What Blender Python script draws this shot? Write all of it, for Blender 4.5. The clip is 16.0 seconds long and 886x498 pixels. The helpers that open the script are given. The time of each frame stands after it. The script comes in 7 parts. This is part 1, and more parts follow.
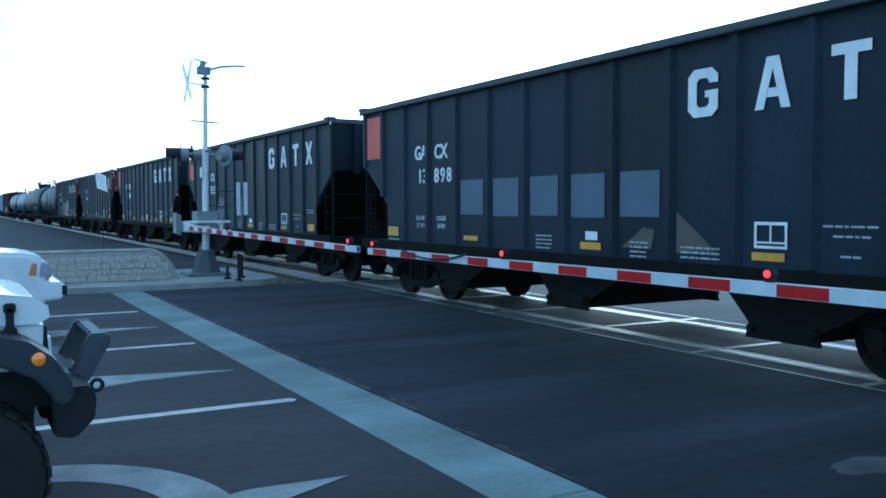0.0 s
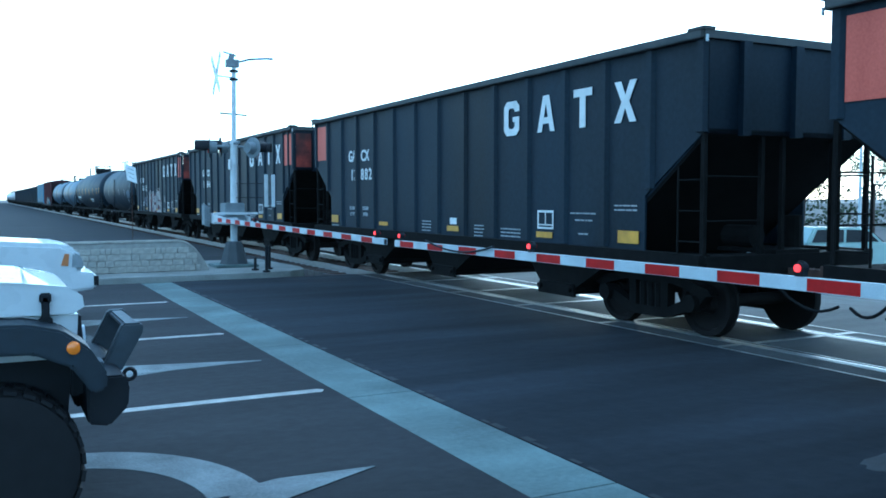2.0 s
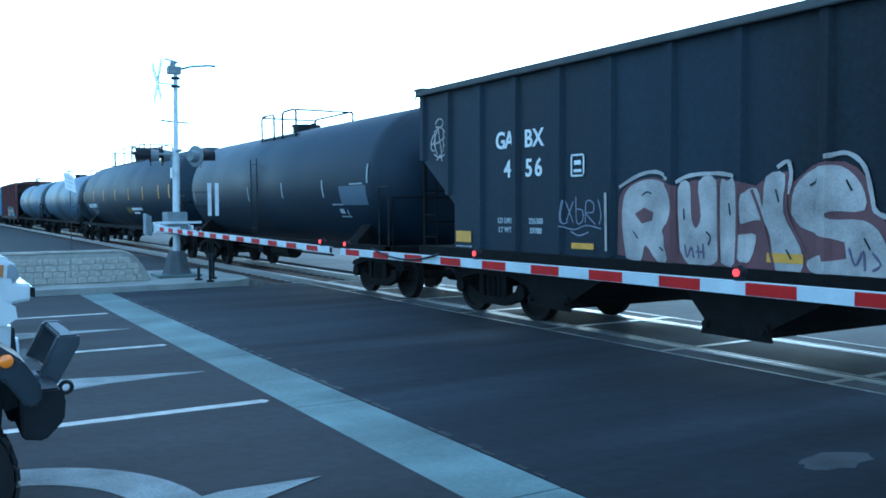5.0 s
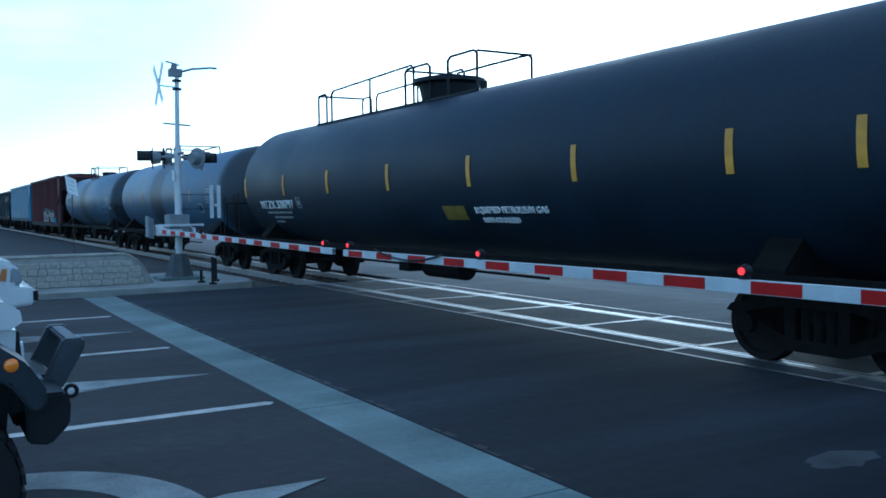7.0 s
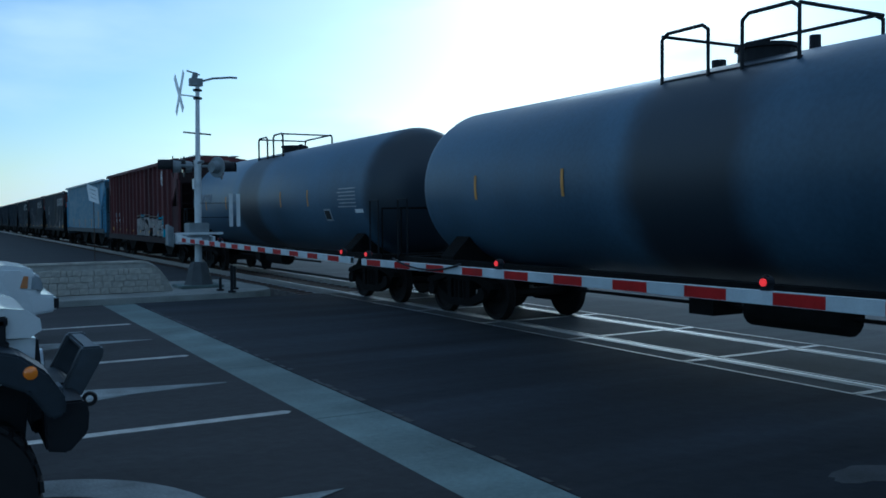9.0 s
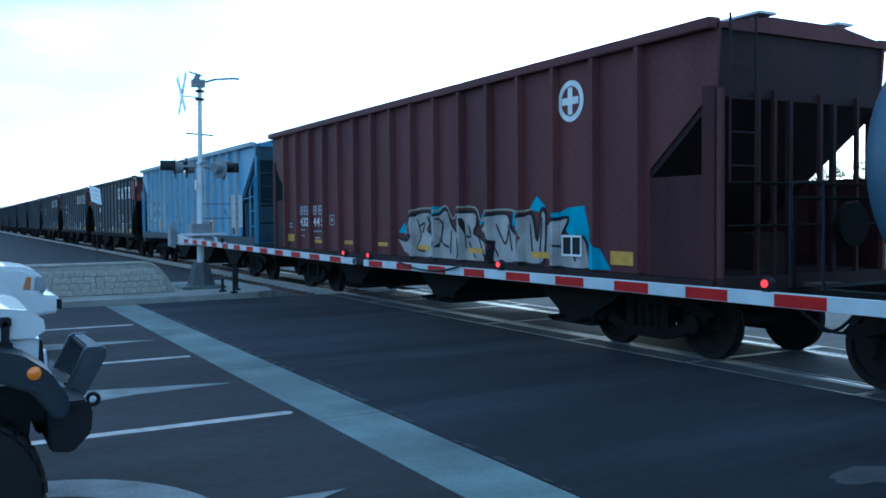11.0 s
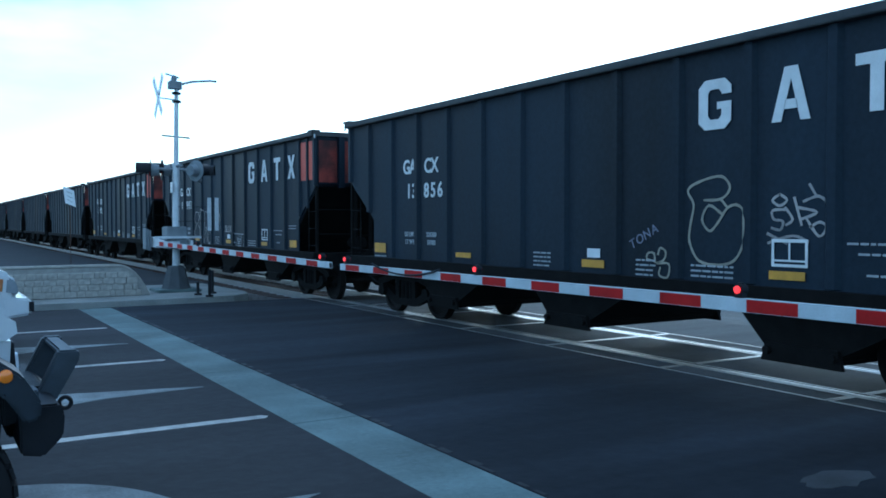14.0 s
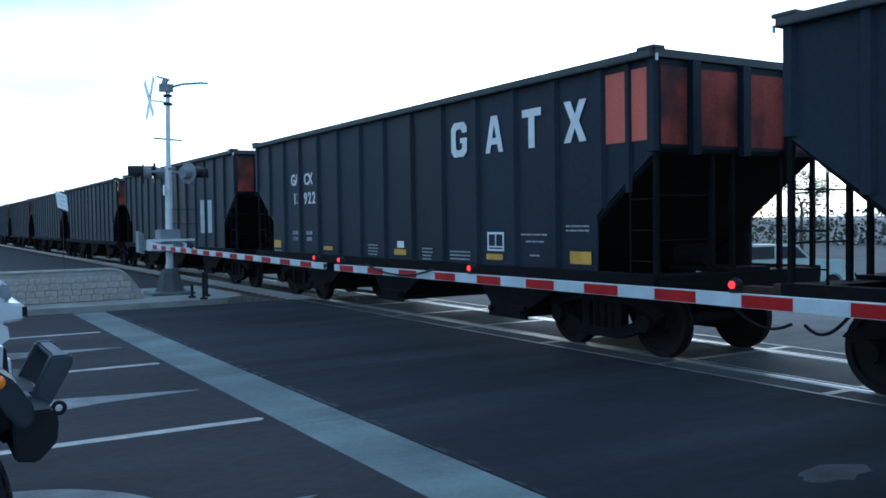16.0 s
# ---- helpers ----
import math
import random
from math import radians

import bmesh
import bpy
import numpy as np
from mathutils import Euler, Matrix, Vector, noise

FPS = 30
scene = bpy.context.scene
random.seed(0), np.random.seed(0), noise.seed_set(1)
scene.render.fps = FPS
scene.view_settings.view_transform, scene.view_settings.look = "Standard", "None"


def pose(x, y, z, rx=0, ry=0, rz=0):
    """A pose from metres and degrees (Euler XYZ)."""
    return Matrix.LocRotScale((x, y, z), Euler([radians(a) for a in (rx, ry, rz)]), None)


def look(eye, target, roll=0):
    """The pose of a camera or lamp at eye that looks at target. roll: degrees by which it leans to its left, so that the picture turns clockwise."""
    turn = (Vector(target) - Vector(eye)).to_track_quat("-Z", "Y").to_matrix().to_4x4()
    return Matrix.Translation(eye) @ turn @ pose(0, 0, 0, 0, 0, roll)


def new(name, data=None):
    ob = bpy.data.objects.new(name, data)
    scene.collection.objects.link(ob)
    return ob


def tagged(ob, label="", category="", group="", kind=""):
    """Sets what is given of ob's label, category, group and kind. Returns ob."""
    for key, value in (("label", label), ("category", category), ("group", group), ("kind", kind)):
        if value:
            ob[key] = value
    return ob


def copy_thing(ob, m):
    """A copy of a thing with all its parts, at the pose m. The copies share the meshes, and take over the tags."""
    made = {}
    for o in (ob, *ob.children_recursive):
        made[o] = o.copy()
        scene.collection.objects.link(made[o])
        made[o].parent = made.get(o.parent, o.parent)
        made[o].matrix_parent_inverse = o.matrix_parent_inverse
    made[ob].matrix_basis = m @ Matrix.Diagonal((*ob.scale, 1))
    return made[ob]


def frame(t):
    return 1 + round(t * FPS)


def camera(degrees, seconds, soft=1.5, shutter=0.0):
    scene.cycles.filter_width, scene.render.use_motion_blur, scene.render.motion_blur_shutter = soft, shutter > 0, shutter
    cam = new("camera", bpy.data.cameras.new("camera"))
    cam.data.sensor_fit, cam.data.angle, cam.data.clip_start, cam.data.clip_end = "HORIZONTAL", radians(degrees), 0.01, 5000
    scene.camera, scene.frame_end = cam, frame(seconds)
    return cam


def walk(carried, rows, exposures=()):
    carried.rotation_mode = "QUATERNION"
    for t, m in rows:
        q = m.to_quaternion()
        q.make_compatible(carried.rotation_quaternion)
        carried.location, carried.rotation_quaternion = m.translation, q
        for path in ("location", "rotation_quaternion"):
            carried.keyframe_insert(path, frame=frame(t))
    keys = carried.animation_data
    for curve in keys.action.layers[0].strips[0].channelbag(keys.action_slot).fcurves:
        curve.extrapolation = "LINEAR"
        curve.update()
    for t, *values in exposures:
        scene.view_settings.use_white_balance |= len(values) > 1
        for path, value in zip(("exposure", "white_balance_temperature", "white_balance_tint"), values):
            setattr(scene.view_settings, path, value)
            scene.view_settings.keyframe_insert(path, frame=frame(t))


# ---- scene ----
# ---------------------------------------------------------------- camera
cam = camera(53.0, 16.0, 1.7)
# seconds, place, heading, tilt, lean
ROWS = [
    (0, -0.006, -0.006, 1.835, -28.87, -2.80, -0.21),
    (0.5, -0.028, -0.002, 1.832, -29.21, -2.93, -0.16),
    (1, -0.016, -0.010, 1.833, -28.59, -3.47, -0.64),
    (1.5, -0.036, -0.014, 1.837, -27.16, -3.19, -0.19),
    (2, -0.028, -0.016, 1.836, -27.21, -3.28, -0.04),
    (2.5, -0.021, 0.012, 1.831, -29.21, -3.21, -0.09),
    (3, -0.022, 0.016, 1.835, -29.62, -3.03, -0.16),
    (3.5, -0.017, 0.003, 1.838, -30.38, -2.89, -0.50),
    (4, -0.010, -0.016, 1.844, -30.80, -2.27, -0.50),
    (4.5, -0.002, -0.017, 1.832, -30.54, -3.06, -0.26),
    (5, -0.009, -0.014, 1.830, -30.62, -2.77, -0.29),
    (7.5, -0.018, 0.008, 1.831, -30.48, -2.67, -0.78),
    (8, -0.016, 0.013, 1.837, -30.16, -2.42, -0.57),
    (8.5, -0.006, 0.028, 1.832, -29.46, -2.18, -0.55),
    (11, -0.015, 0.014, 1.834, -29.22, -2.07, -0.50),
    (11.5, -0.007, -0.003, 1.834, -29.66, -2.12, -0.60),
    (12, -0.009, 0.012, 1.833, -30.05, -2.35, -0.45),
    (12.5, -0.011, 0.018, 1.827, -30.20, -2.25, -0.39),
    (13, -0.006, 0.013, 1.830, -30.08, -2.25, -0.36),
    (13.5, -0.007, 0.011, 1.830, -30.14, -1.78, -0.40),
    (14, -0.017, -0.004, 1.834, -30.68, -1.78, -0.10),
    (14.5, -0.013, -0.009, 1.830, -30.56, -1.60, -0.39),
    (15, 0.006, -0.017, 1.842, -30.38, -1.60, -0.73),
    (15.5, 0.012, -0.001, 1.841, -30.49, -1.41, -0.83),
    (16, -0.007, 0.009, 1.833, -31.05, -1.83, -0.86),
]
# seconds, stops, kelvin, tint
EXPOSURES = [(0.0, 1.0, 4450, -8), (0.8, 1.3, 4450, -8), (1.5, 1.35, 4400, -10), (2.5, 1.32, 4250, -13), (3.5, 1.47, 4200, -14), (5.0, 1.4, 4250, -11), (7.5, 0.4, 4400, -5), (8.0, 0.45, 4400, -5), (8.5, -0.55, 4550, -6), (11.0, 0.8, 4400, -6), (11.9, 1.08, 4350, -8), (12.3, 1.0, 4450, -6), (13.4, 0.95, 4450, -6), (14.2, 0.65, 4500, -6), (15.0, 0.65, 4700, -3), (16.0, 0.67, 4800, -1)]


def aim(x, y, z, yaw, pitch, lean):
    return pose(x, y, z, 0, 0, yaw) @ pose(0, 0, 0, 90 + pitch) @ pose(0, 0, 0, 0, 0, lean)


walk(cam, [(t, aim(*r)) for t, *r in ROWS], EXPOSURES)

# ---------------------------------------------------------------- daylight
SUN_AZ, SUN_EL = 40.0, 22.0
world = bpy.data.worlds.new("sky")
scene.world = world
world.use_nodes = True
wn = world.node_tree
sky = wn.nodes.new("ShaderNodeTexSky")
sky.sky_type = "NISHITA"
sky.sun_disc = False
sky.sun_elevation, sky.sun_rotation = radians(SUN_EL), radians(SUN_AZ)
sky.dust_density, sky.air_density, sky.ozone_density = 0.8, 1.0, 2.0
wn.nodes["Background"].inputs["Strength"].default_value = 0.12
# thin drifting cloud over the blue
wco = wn.nodes.new("ShaderNodeTexCoord")
wmp = wn.nodes.new("ShaderNodeMapping")
wmp.inputs["Scale"].default_value = (1.6, 1.6, 5.0)
wno = wn.nodes.new("ShaderNodeTexNoise")
wno.inputs["Scale"].default_value, wno.inputs["Detail"].default_value = 1.7, 7
wra = wn.nodes.new("ShaderNodeMapRange")
wra.inputs["From Min"].default_value, wra.inputs["From Max"].default_value = 0.44, 0.64
wra.inputs["To Max"].default_value = 0.75
wmx = wn.nodes.new("ShaderNodeMixRGB")
wmx.inputs["Color2"].default_value = (9.0, 9.2, 9.5, 1)
wn.links.new(wco.outputs["Generated"], wmp.inputs[0])
wn.links.new(wmp.outputs[0], wno.inputs["Vector"])
wn.links.new(wno.outputs[0], wra.inputs["Value"])
wn.links.new(wra.outputs[0], wmx.inputs["Fac"])
wn.links.new(sky.outputs[0], wmx.inputs["Color1"])
wn.links.new(wmx.outputs[0], wn.nodes["Background"].inputs["Color"])
sun = new("sun", bpy.data.lights.new("sun", "SUN"))
sun.data.energy, sun.data.angle, sun.data.color = 0.35, radians(15), (1.0, 0.95, 0.88)
sun.matrix_world = look((0, 0, 40), (-40 * math.sin(radians(SUN_AZ)), -40 * math.cos(radians(SUN_AZ)), 40 - 40 * math.tan(radians(SUN_EL))))


# ---------------------------------------------------------------- materials
def surface(name, colour, rough=0.6, metal=0.0, vary=0.25, scale=2.0, bump=0.08, streak=False, second=None, coat=0.0, spec=0.5, worn=0.0):
    """A painted, worn or mineral surface: broad blotches and fine grain in colour and gloss."""
    m = bpy.data.materials.new(name)
    m.use_nodes = True
    t = m.node_tree
    p = t.nodes["Principled BSDF"]
    co = t.nodes.new("ShaderNodeTexCoord")
    mp = t.nodes.new("ShaderNodeMapping")
    mp.inputs["Scale"].default_value = (1, 1, 0.18) if streak else (1, 1, 1)
    t.links.new(co.outputs["Object"], mp.inputs[0])
    broad = t.nodes.new("ShaderNodeTexNoise")
    broad.inputs["Scale"].default_value, broad.inputs["Detail"].default_value = scale, 6
    fine = t.nodes.new("ShaderNodeTexNoise")
    fine.inputs["Scale"].default_value, fine.inputs["Detail"].default_value = scale * 22, 4
    t.links.new(mp.outputs[0], broad.inputs["Vector"])
    t.links.new(co.outputs["Object"], fine.inputs["Vector"])
    add = t.nodes.new("ShaderNodeMath")
    add.operation = "MULTIPLY_ADD"
    t.links.new(fine.outputs[0], add.inputs[0])
    add.inputs[1].default_value = 0.4
    t.links.new(broad.outputs[0], add.inputs[2])
    ramp = t.nodes.new("ShaderNodeValToRGB")
    c = Vector(colour)
    dark = c * (1 - vary)
    light = Vector(second) if second else c * (1 + vary)
    ramp.color_ramp.elements[0].position, ramp.color_ramp.elements[0].color = 0.45, (*dark, 1)
    ramp.color_ramp.elements[1].position, ramp.color_ramp.elements[1].color = 0.95, (*light, 1)
    t.links.new(add.outputs[0], ramp.inputs[0])
    out = ramp.outputs[0]
    if worn:
        # swaths polished or dirtied along the way of travel, sheen put into the colour, and scattered stains
        m2 = t.nodes.new("ShaderNodeMapping")
        m2.inputs["Scale"].default_value = (0.12, 1.0, 1.0)
        t.links.new(co.outputs["Object"], m2.inputs[0])
        n2 = t.nodes.new("ShaderNodeTexNoise")
        n2.inputs["Scale"].default_value, n2.inputs["Detail"].default_value = 1.1, 5
        t.links.new(m2.outputs[0], n2.inputs["Vector"])
        r2 = t.nodes.new("ShaderNodeMapRange")
        r2.inputs["From Min"].default_value, r2.inputs["From Max"].default_value = 0.35, 0.68
        r2.inputs["To Min"].default_value, r2.inputs["To Max"].default_value = 1 - worn, 1 + worn
        t.links.new(n2.outputs[0], r2.inputs["Value"])
        n3 = t.nodes.new("ShaderNodeTexNoise")
        n3.inputs["Scale"].default_value, n3.inputs["Detail"].default_value = 260, 2
        t.links.new(co.outputs["Object"], n3.inputs["Vector"])
        r3 = t.nodes.new("ShaderNodeMapRange")
        r3.inputs["From Min"].default_value, r3.inputs["From Max"].default_value = 0.3, 0.75
        r3.inputs["To Min"].default_value, r3.inputs["To Max"].default_value = 0.6, 1.5
        t.links.new(n3.outputs[0], r3.inputs["Value"])
        mu = t.nodes.new("ShaderNodeMath")
        mu.operation = "MULTIPLY"
        t.links.new(r2.outputs[0], mu.inputs[0])
        t.links.new(r3.outputs[0], mu.inputs[1])
        vm = t.nodes.new("ShaderNodeVectorMath")
        vm.operation = "SCALE"
        t.links.new(out, vm.inputs[0])
        t.links.new(mu.outputs[0], vm.inputs["Scale"])
        out = vm.outputs[0]
    t.links.new(out, p.inputs["Base Color"])
    p.inputs["Specular IOR Level"].default_value = spec
    rr = t.nodes.new("ShaderNodeMapRange")
    rr.inputs["To Min"].default_value, rr.inputs["To Max"].default_value = max(rough - 0.12, 0.03), min(rough + 0.15, 1)
    t.links.new(broad.outputs[0], rr.inputs["Value"])
    t.links.new(rr.outputs[0], p.inputs["Roughness"])
    p.inputs["Metallic"].default_value = metal
    p.inputs["Coat Weight"].default_value = coat
    if bump:
        b = t.nodes.new("ShaderNodeBump")
        b.inputs["Strength"].default_value, b.inputs["Distance"].default_value = bump, 0.02
        t.links.new(fine.outputs[0], b.inputs["Height"])
        t.links.new(b.outputs[0], p.inputs["Normal"])
    return m


def darkened(m, soot_or_shade, spans, soft):
    """Grime or painted shade over stretches of a thing's length, with a soft ragged edge."""
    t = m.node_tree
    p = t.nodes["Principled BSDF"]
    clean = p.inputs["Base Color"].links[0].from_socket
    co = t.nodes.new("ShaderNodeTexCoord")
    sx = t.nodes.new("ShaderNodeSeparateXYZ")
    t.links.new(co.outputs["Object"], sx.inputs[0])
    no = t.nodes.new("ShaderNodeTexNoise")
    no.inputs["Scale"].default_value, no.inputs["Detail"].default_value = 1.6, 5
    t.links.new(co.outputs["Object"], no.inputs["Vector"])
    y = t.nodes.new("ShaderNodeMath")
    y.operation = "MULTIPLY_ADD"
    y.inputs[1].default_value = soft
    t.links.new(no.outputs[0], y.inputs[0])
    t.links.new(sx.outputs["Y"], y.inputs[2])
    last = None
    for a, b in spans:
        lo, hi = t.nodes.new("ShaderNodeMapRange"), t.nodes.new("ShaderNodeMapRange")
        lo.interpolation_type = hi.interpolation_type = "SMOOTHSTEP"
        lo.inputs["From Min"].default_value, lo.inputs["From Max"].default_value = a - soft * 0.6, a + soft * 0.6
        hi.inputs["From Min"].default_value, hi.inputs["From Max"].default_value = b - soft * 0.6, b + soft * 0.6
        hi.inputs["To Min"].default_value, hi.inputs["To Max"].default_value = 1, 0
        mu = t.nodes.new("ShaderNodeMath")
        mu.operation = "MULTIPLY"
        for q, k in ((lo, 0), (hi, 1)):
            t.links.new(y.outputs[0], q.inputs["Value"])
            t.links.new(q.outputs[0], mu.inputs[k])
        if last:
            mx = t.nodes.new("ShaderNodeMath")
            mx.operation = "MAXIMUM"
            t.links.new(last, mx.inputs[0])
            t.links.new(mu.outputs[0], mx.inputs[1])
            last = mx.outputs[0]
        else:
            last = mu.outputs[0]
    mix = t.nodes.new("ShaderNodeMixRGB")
    mix.inputs["Color2"].default_value = (*soot_or_shade, 1)
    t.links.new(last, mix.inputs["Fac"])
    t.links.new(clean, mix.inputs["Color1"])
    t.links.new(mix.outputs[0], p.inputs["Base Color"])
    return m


def patchy(m, soot_or_shade, scale, lo, hi):
    """Uneven patches of soot over a paint."""
    t = m.node_tree
    p = t.nodes["Principled BSDF"]
    clean = p.inputs["Base Color"].links[0].from_socket
    co, no, ra, mix = (t.nodes.new("ShaderNode" + k) for k in ("TexCoord", "TexNoise", "MapRange", "MixRGB"))
    no.inputs["Scale"].default_value, no.inputs["Detail"].default_value = scale, 4
    ra.interpolation_type = "SMOOTHSTEP"
    ra.inputs["From Min"].default_value, ra.inputs["From Max"].default_value = lo, hi
    mix.inputs["Color2"].default_value = (*soot_or_shade, 1)
    t.links.new(co.outputs["Object"], no.inputs["Vector"])
    t.links.new(no.outputs[0], ra.inputs["Value"])
    t.links.new(ra.outputs[0], mix.inputs["Fac"])
    t.links.new(clean, mix.inputs["Color1"])
    t.links.new(mix.outputs[0], p.inputs["Base Color"])
    return m


def glow(name, colour, strength):
    m = bpy.data.materials.new(name)
    m.use_nodes = True
    p = m.node_tree.nodes["Principled BSDF"]
    p.inputs["Base Color"].default_value = (*colour, 1)
    p.inputs["Emission Color"].default_value = (*colour, 1)
    p.inputs["Emission Strength"].default_value = strength
    p.inputs["Roughness"].default_value = 0.3
    return m


# worn bands: tyre-darkened swaths and soft sheen, both put into the colour
ASPHALT = surface("asphalt", (0.0275, 0.028, 0.0305), 0.9, vary=0.4, scale=0.35, bump=0.4, spec=0.22, worn=0.25)
ASPHALT_NEW = surface("newer_asphalt", (0.019, 0.0215, 0.027), 0.9, vary=0.4, scale=0.3, bump=0.35, spec=0.2, worn=0.45)
ASPHALT_OLD = surface("worn_asphalt", (0.065, 0.068, 0.07), 0.88, vary=0.35, scale=0.5, bump=0.4, spec=0.3, worn=0.25)
PATCH = surface("pale_patch", (0.052, 0.053, 0.056), 0.88, vary=0.4, scale=3, bump=0.4, spec=0.3)
CONCRETE = surface("concrete", (0.135, 0.172, 0.165), 0.8, vary=0.4, scale=0.9, bump=0.2, worn=0.2, spec=0.3)
ISLAND = surface("island_concrete", (0.25, 0.255, 0.235), 0.85, vary=0.3, scale=1.2, bump=0.3, spec=0.3)
DIRT = surface("dry_ground", (0.21, 0.19, 0.17), 0.95, vary=0.3, scale=0.3, bump=0.5)
BALLAST = surface("ballast", (0.16, 0.15, 0.14), 0.95, vary=0.5, scale=6, bump=1.0)
ROADPAINT = surface("road_paint", (0.40, 0.39, 0.36), 0.7, vary=0.45, scale=4.0, bump=0.25, worn=0.2)
ARROWPAINT = surface("worn_road_paint", (0.16, 0.175, 0.175), 0.75, vary=0.6, scale=2.0, bump=0.3, worn=0.3)
BLOCK = surface("split_block", (0.45, 0.43, 0.38), 0.92, vary=0.32, scale=5, bump=1.0, spec=0.2)
MORTAR = surface("mortar", (0.34, 0.33, 0.30), 0.95, vary=0.2, scale=6, bump=0.4, spec=0.2)
RAIL = surface("polished_rail", (0.46, 0.46, 0.46), 0.36, 1.0, vary=0.12, scale=4, bump=0.03)
RUST = surface("rusted_steel", (0.085, 0.05, 0.035), 0.85, 0.2, vary=0.4, scale=8, bump=0.3)
PANEL = surface("crossing_panel", (0.058, 0.060, 0.062), 0.85, vary=0.35, scale=2.5, bump=0.3, spec=0.25, worn=0.2)
EDGE = surface("steel_edge", (0.36, 0.36, 0.36), 0.45, 1.0, vary=0.3, scale=6, bump=0.05)
CARBLACK = surface("black_car_paint", (0.0075, 0.013, 0.0225), 0.55, vary=0.45, scale=0.8, bump=0.05, streak=True, second=(0.019, 0.029, 0.044), spec=0.2)
CHORDDUST = surface("dusty_black_paint", (0.045, 0.05, 0.056), 0.7, vary=0.35, scale=3.0, bump=0.1, second=(0.085, 0.085, 0.08))
UNDER = surface("dusty_underframe", (0.009, 0.0085, 0.008), 0.9, vary=0.45, scale=5, bump=0.3, spec=0.12)
WHEELSTEEL = surface("wheel_steel", (0.014, 0.012, 0.011), 0.75, 0.2, vary=0.35, scale=6, bump=0.1, spec=0.2)
ORANGE = surface("faded_orange_panel", (0.62, 0.10, 0.055), 0.6, vary=0.3, scale=1.5, bump=0.05, streak=True, second=(0.70, 0.16, 0.10))
MARK = surface("white_stencil", (0.72, 0.72, 0.70), 0.6, vary=0.15, scale=4, bump=0.03)
MARKGREY = surface("faded_stencil", (0.36, 0.37, 0.38), 0.65, vary=0.25, scale=6, bump=0.03)
PLACARD = surface("grimy_yellow_placard", (0.20, 0.15, 0.015), 0.6, vary=0.35, scale=5, bump=0.03)
YELLOW = surface("yellow_reflector", (0.56, 0.30, 0.025), 0.5, vary=0.3, scale=5, bump=0.03)
BROWN = surface("mineral_brown_paint", (0.088, 0.026, 0.030), 0.65, vary=0.4, scale=0.9, bump=0.06, streak=True, second=(0.125, 0.044, 0.044), spec=0.25)
BLUE = surface("light_blue_paint", (0.105, 0.27, 0.45), 0.5, vary=0.2, scale=0.8, bump=0.05, streak=True, second=(0.17, 0.35, 0.52))
PALEBLUE = surface("chalked_blue_paint", (0.26, 0.40, 0.50), 0.6, vary=0.25, scale=3.0, bump=0.05, second=(0.36, 0.40, 0.42))
BLUEDARK = surface("dark_blue_sill", (0.03, 0.04, 0.05), 0.7, vary=0.3, scale=2, bump=0.1)
TANKBLACK = surface("black_tank_paint", (0.010, 0.018, 0.031), 0.52, vary=0.4, scale=0.7, bump=0.03, spec=0.3)
# first span paints the leading head's shade into the colour, second the dark band
TANKGREY = darkened(surface("grey_tank_paint", (0.060, 0.100, 0.152), 0.45, vary=0.32, scale=0.7, bump=0.03, streak=True), (0.020, 0.027, 0.038), ((-2.0, 1.0), (8.2, 10.2)), 0.55)
TANKWHITE = surface("white_tank_paint", (0.6, 0.6, 0.6), 0.45, vary=0.15, scale=0.7, bump=0.03, streak=True)
GALV = surface("galvanised_steel", (0.58, 0.60, 0.61), 0.55, 0.1, vary=0.15, scale=5, bump=0.05)
ALU = surface("aluminium_paint", (0.55, 0.56, 0.57), 0.45, 0.3, vary=0.15, scale=4, bump=0.05)
DARKMETAL = surface("black_metal", (0.010, 0.011, 0.014), 0.6, 0.0, vary=0.3, scale=6, bump=0.08, spec=0.25)
GATEWHITE = surface("gate_white_sheeting", (0.52, 0.56, 0.58), 0.55, vary=0.16, scale=4, bump=0.02, spec=0.25)
GATERED = surface("gate_red_sheeting", (0.34, 0.012, 0.012), 0.6, vary=0.25, scale=4, bump=0.02, spec=0.15)
SIGNWHITE = surface("sign_white", (0.75, 0.76, 0.76), 0.4, vary=0.08, scale=3, bump=0.02)
LAMPRED = glow("lit_red_lens", (1.0, 0.03, 0.03), 0.9)
# darker tones of the body paints, mostly for the covered hoppers' ends
BLUEDULL = surface("dull_blue_paint", (0.035, 0.075, 0.115), 0.7, vary=0.45, scale=1.5, bump=0.1, streak=True, second=(0.07, 0.12, 0.16))
BROWNDEEP = surface("deep_brown_paint", (0.024, 0.013, 0.013), 0.8, vary=0.45, scale=1.5, bump=0.1, streak=True, spec=0.3)
BROWNDUSK = surface("dark_brown_paint", (0.045, 0.017, 0.019), 0.75, vary=0.45, scale=1.5, bump=0.1, streak=True, spec=0.2)
LENSRED = surface("unlit_red_lens", (0.22, 0.012, 0.012), 0.2, vary=0.1, scale=5, bump=0.0)
RIMGREY = surface("dull_alloy", (0.16, 0.165, 0.17), 0.45, 0.6, vary=0.2, scale=8, bump=0.03)
CARWHITE = surface("white_vehicle_paint", (0.62, 0.64, 0.65), 0.28, vary=0.06, scale=2, bump=0.0, coat=0.6)
PLASTIC = surface("grey_plastic", (0.015, 0.021, 0.030), 0.5, vary=0.25, scale=14, bump=0.1, spec=0.4)
HOOPGREY = surface("worn_grey_steel", (0.042, 0.052, 0.064), 0.55, 0.1, vary=0.3, scale=9, bump=0.1)
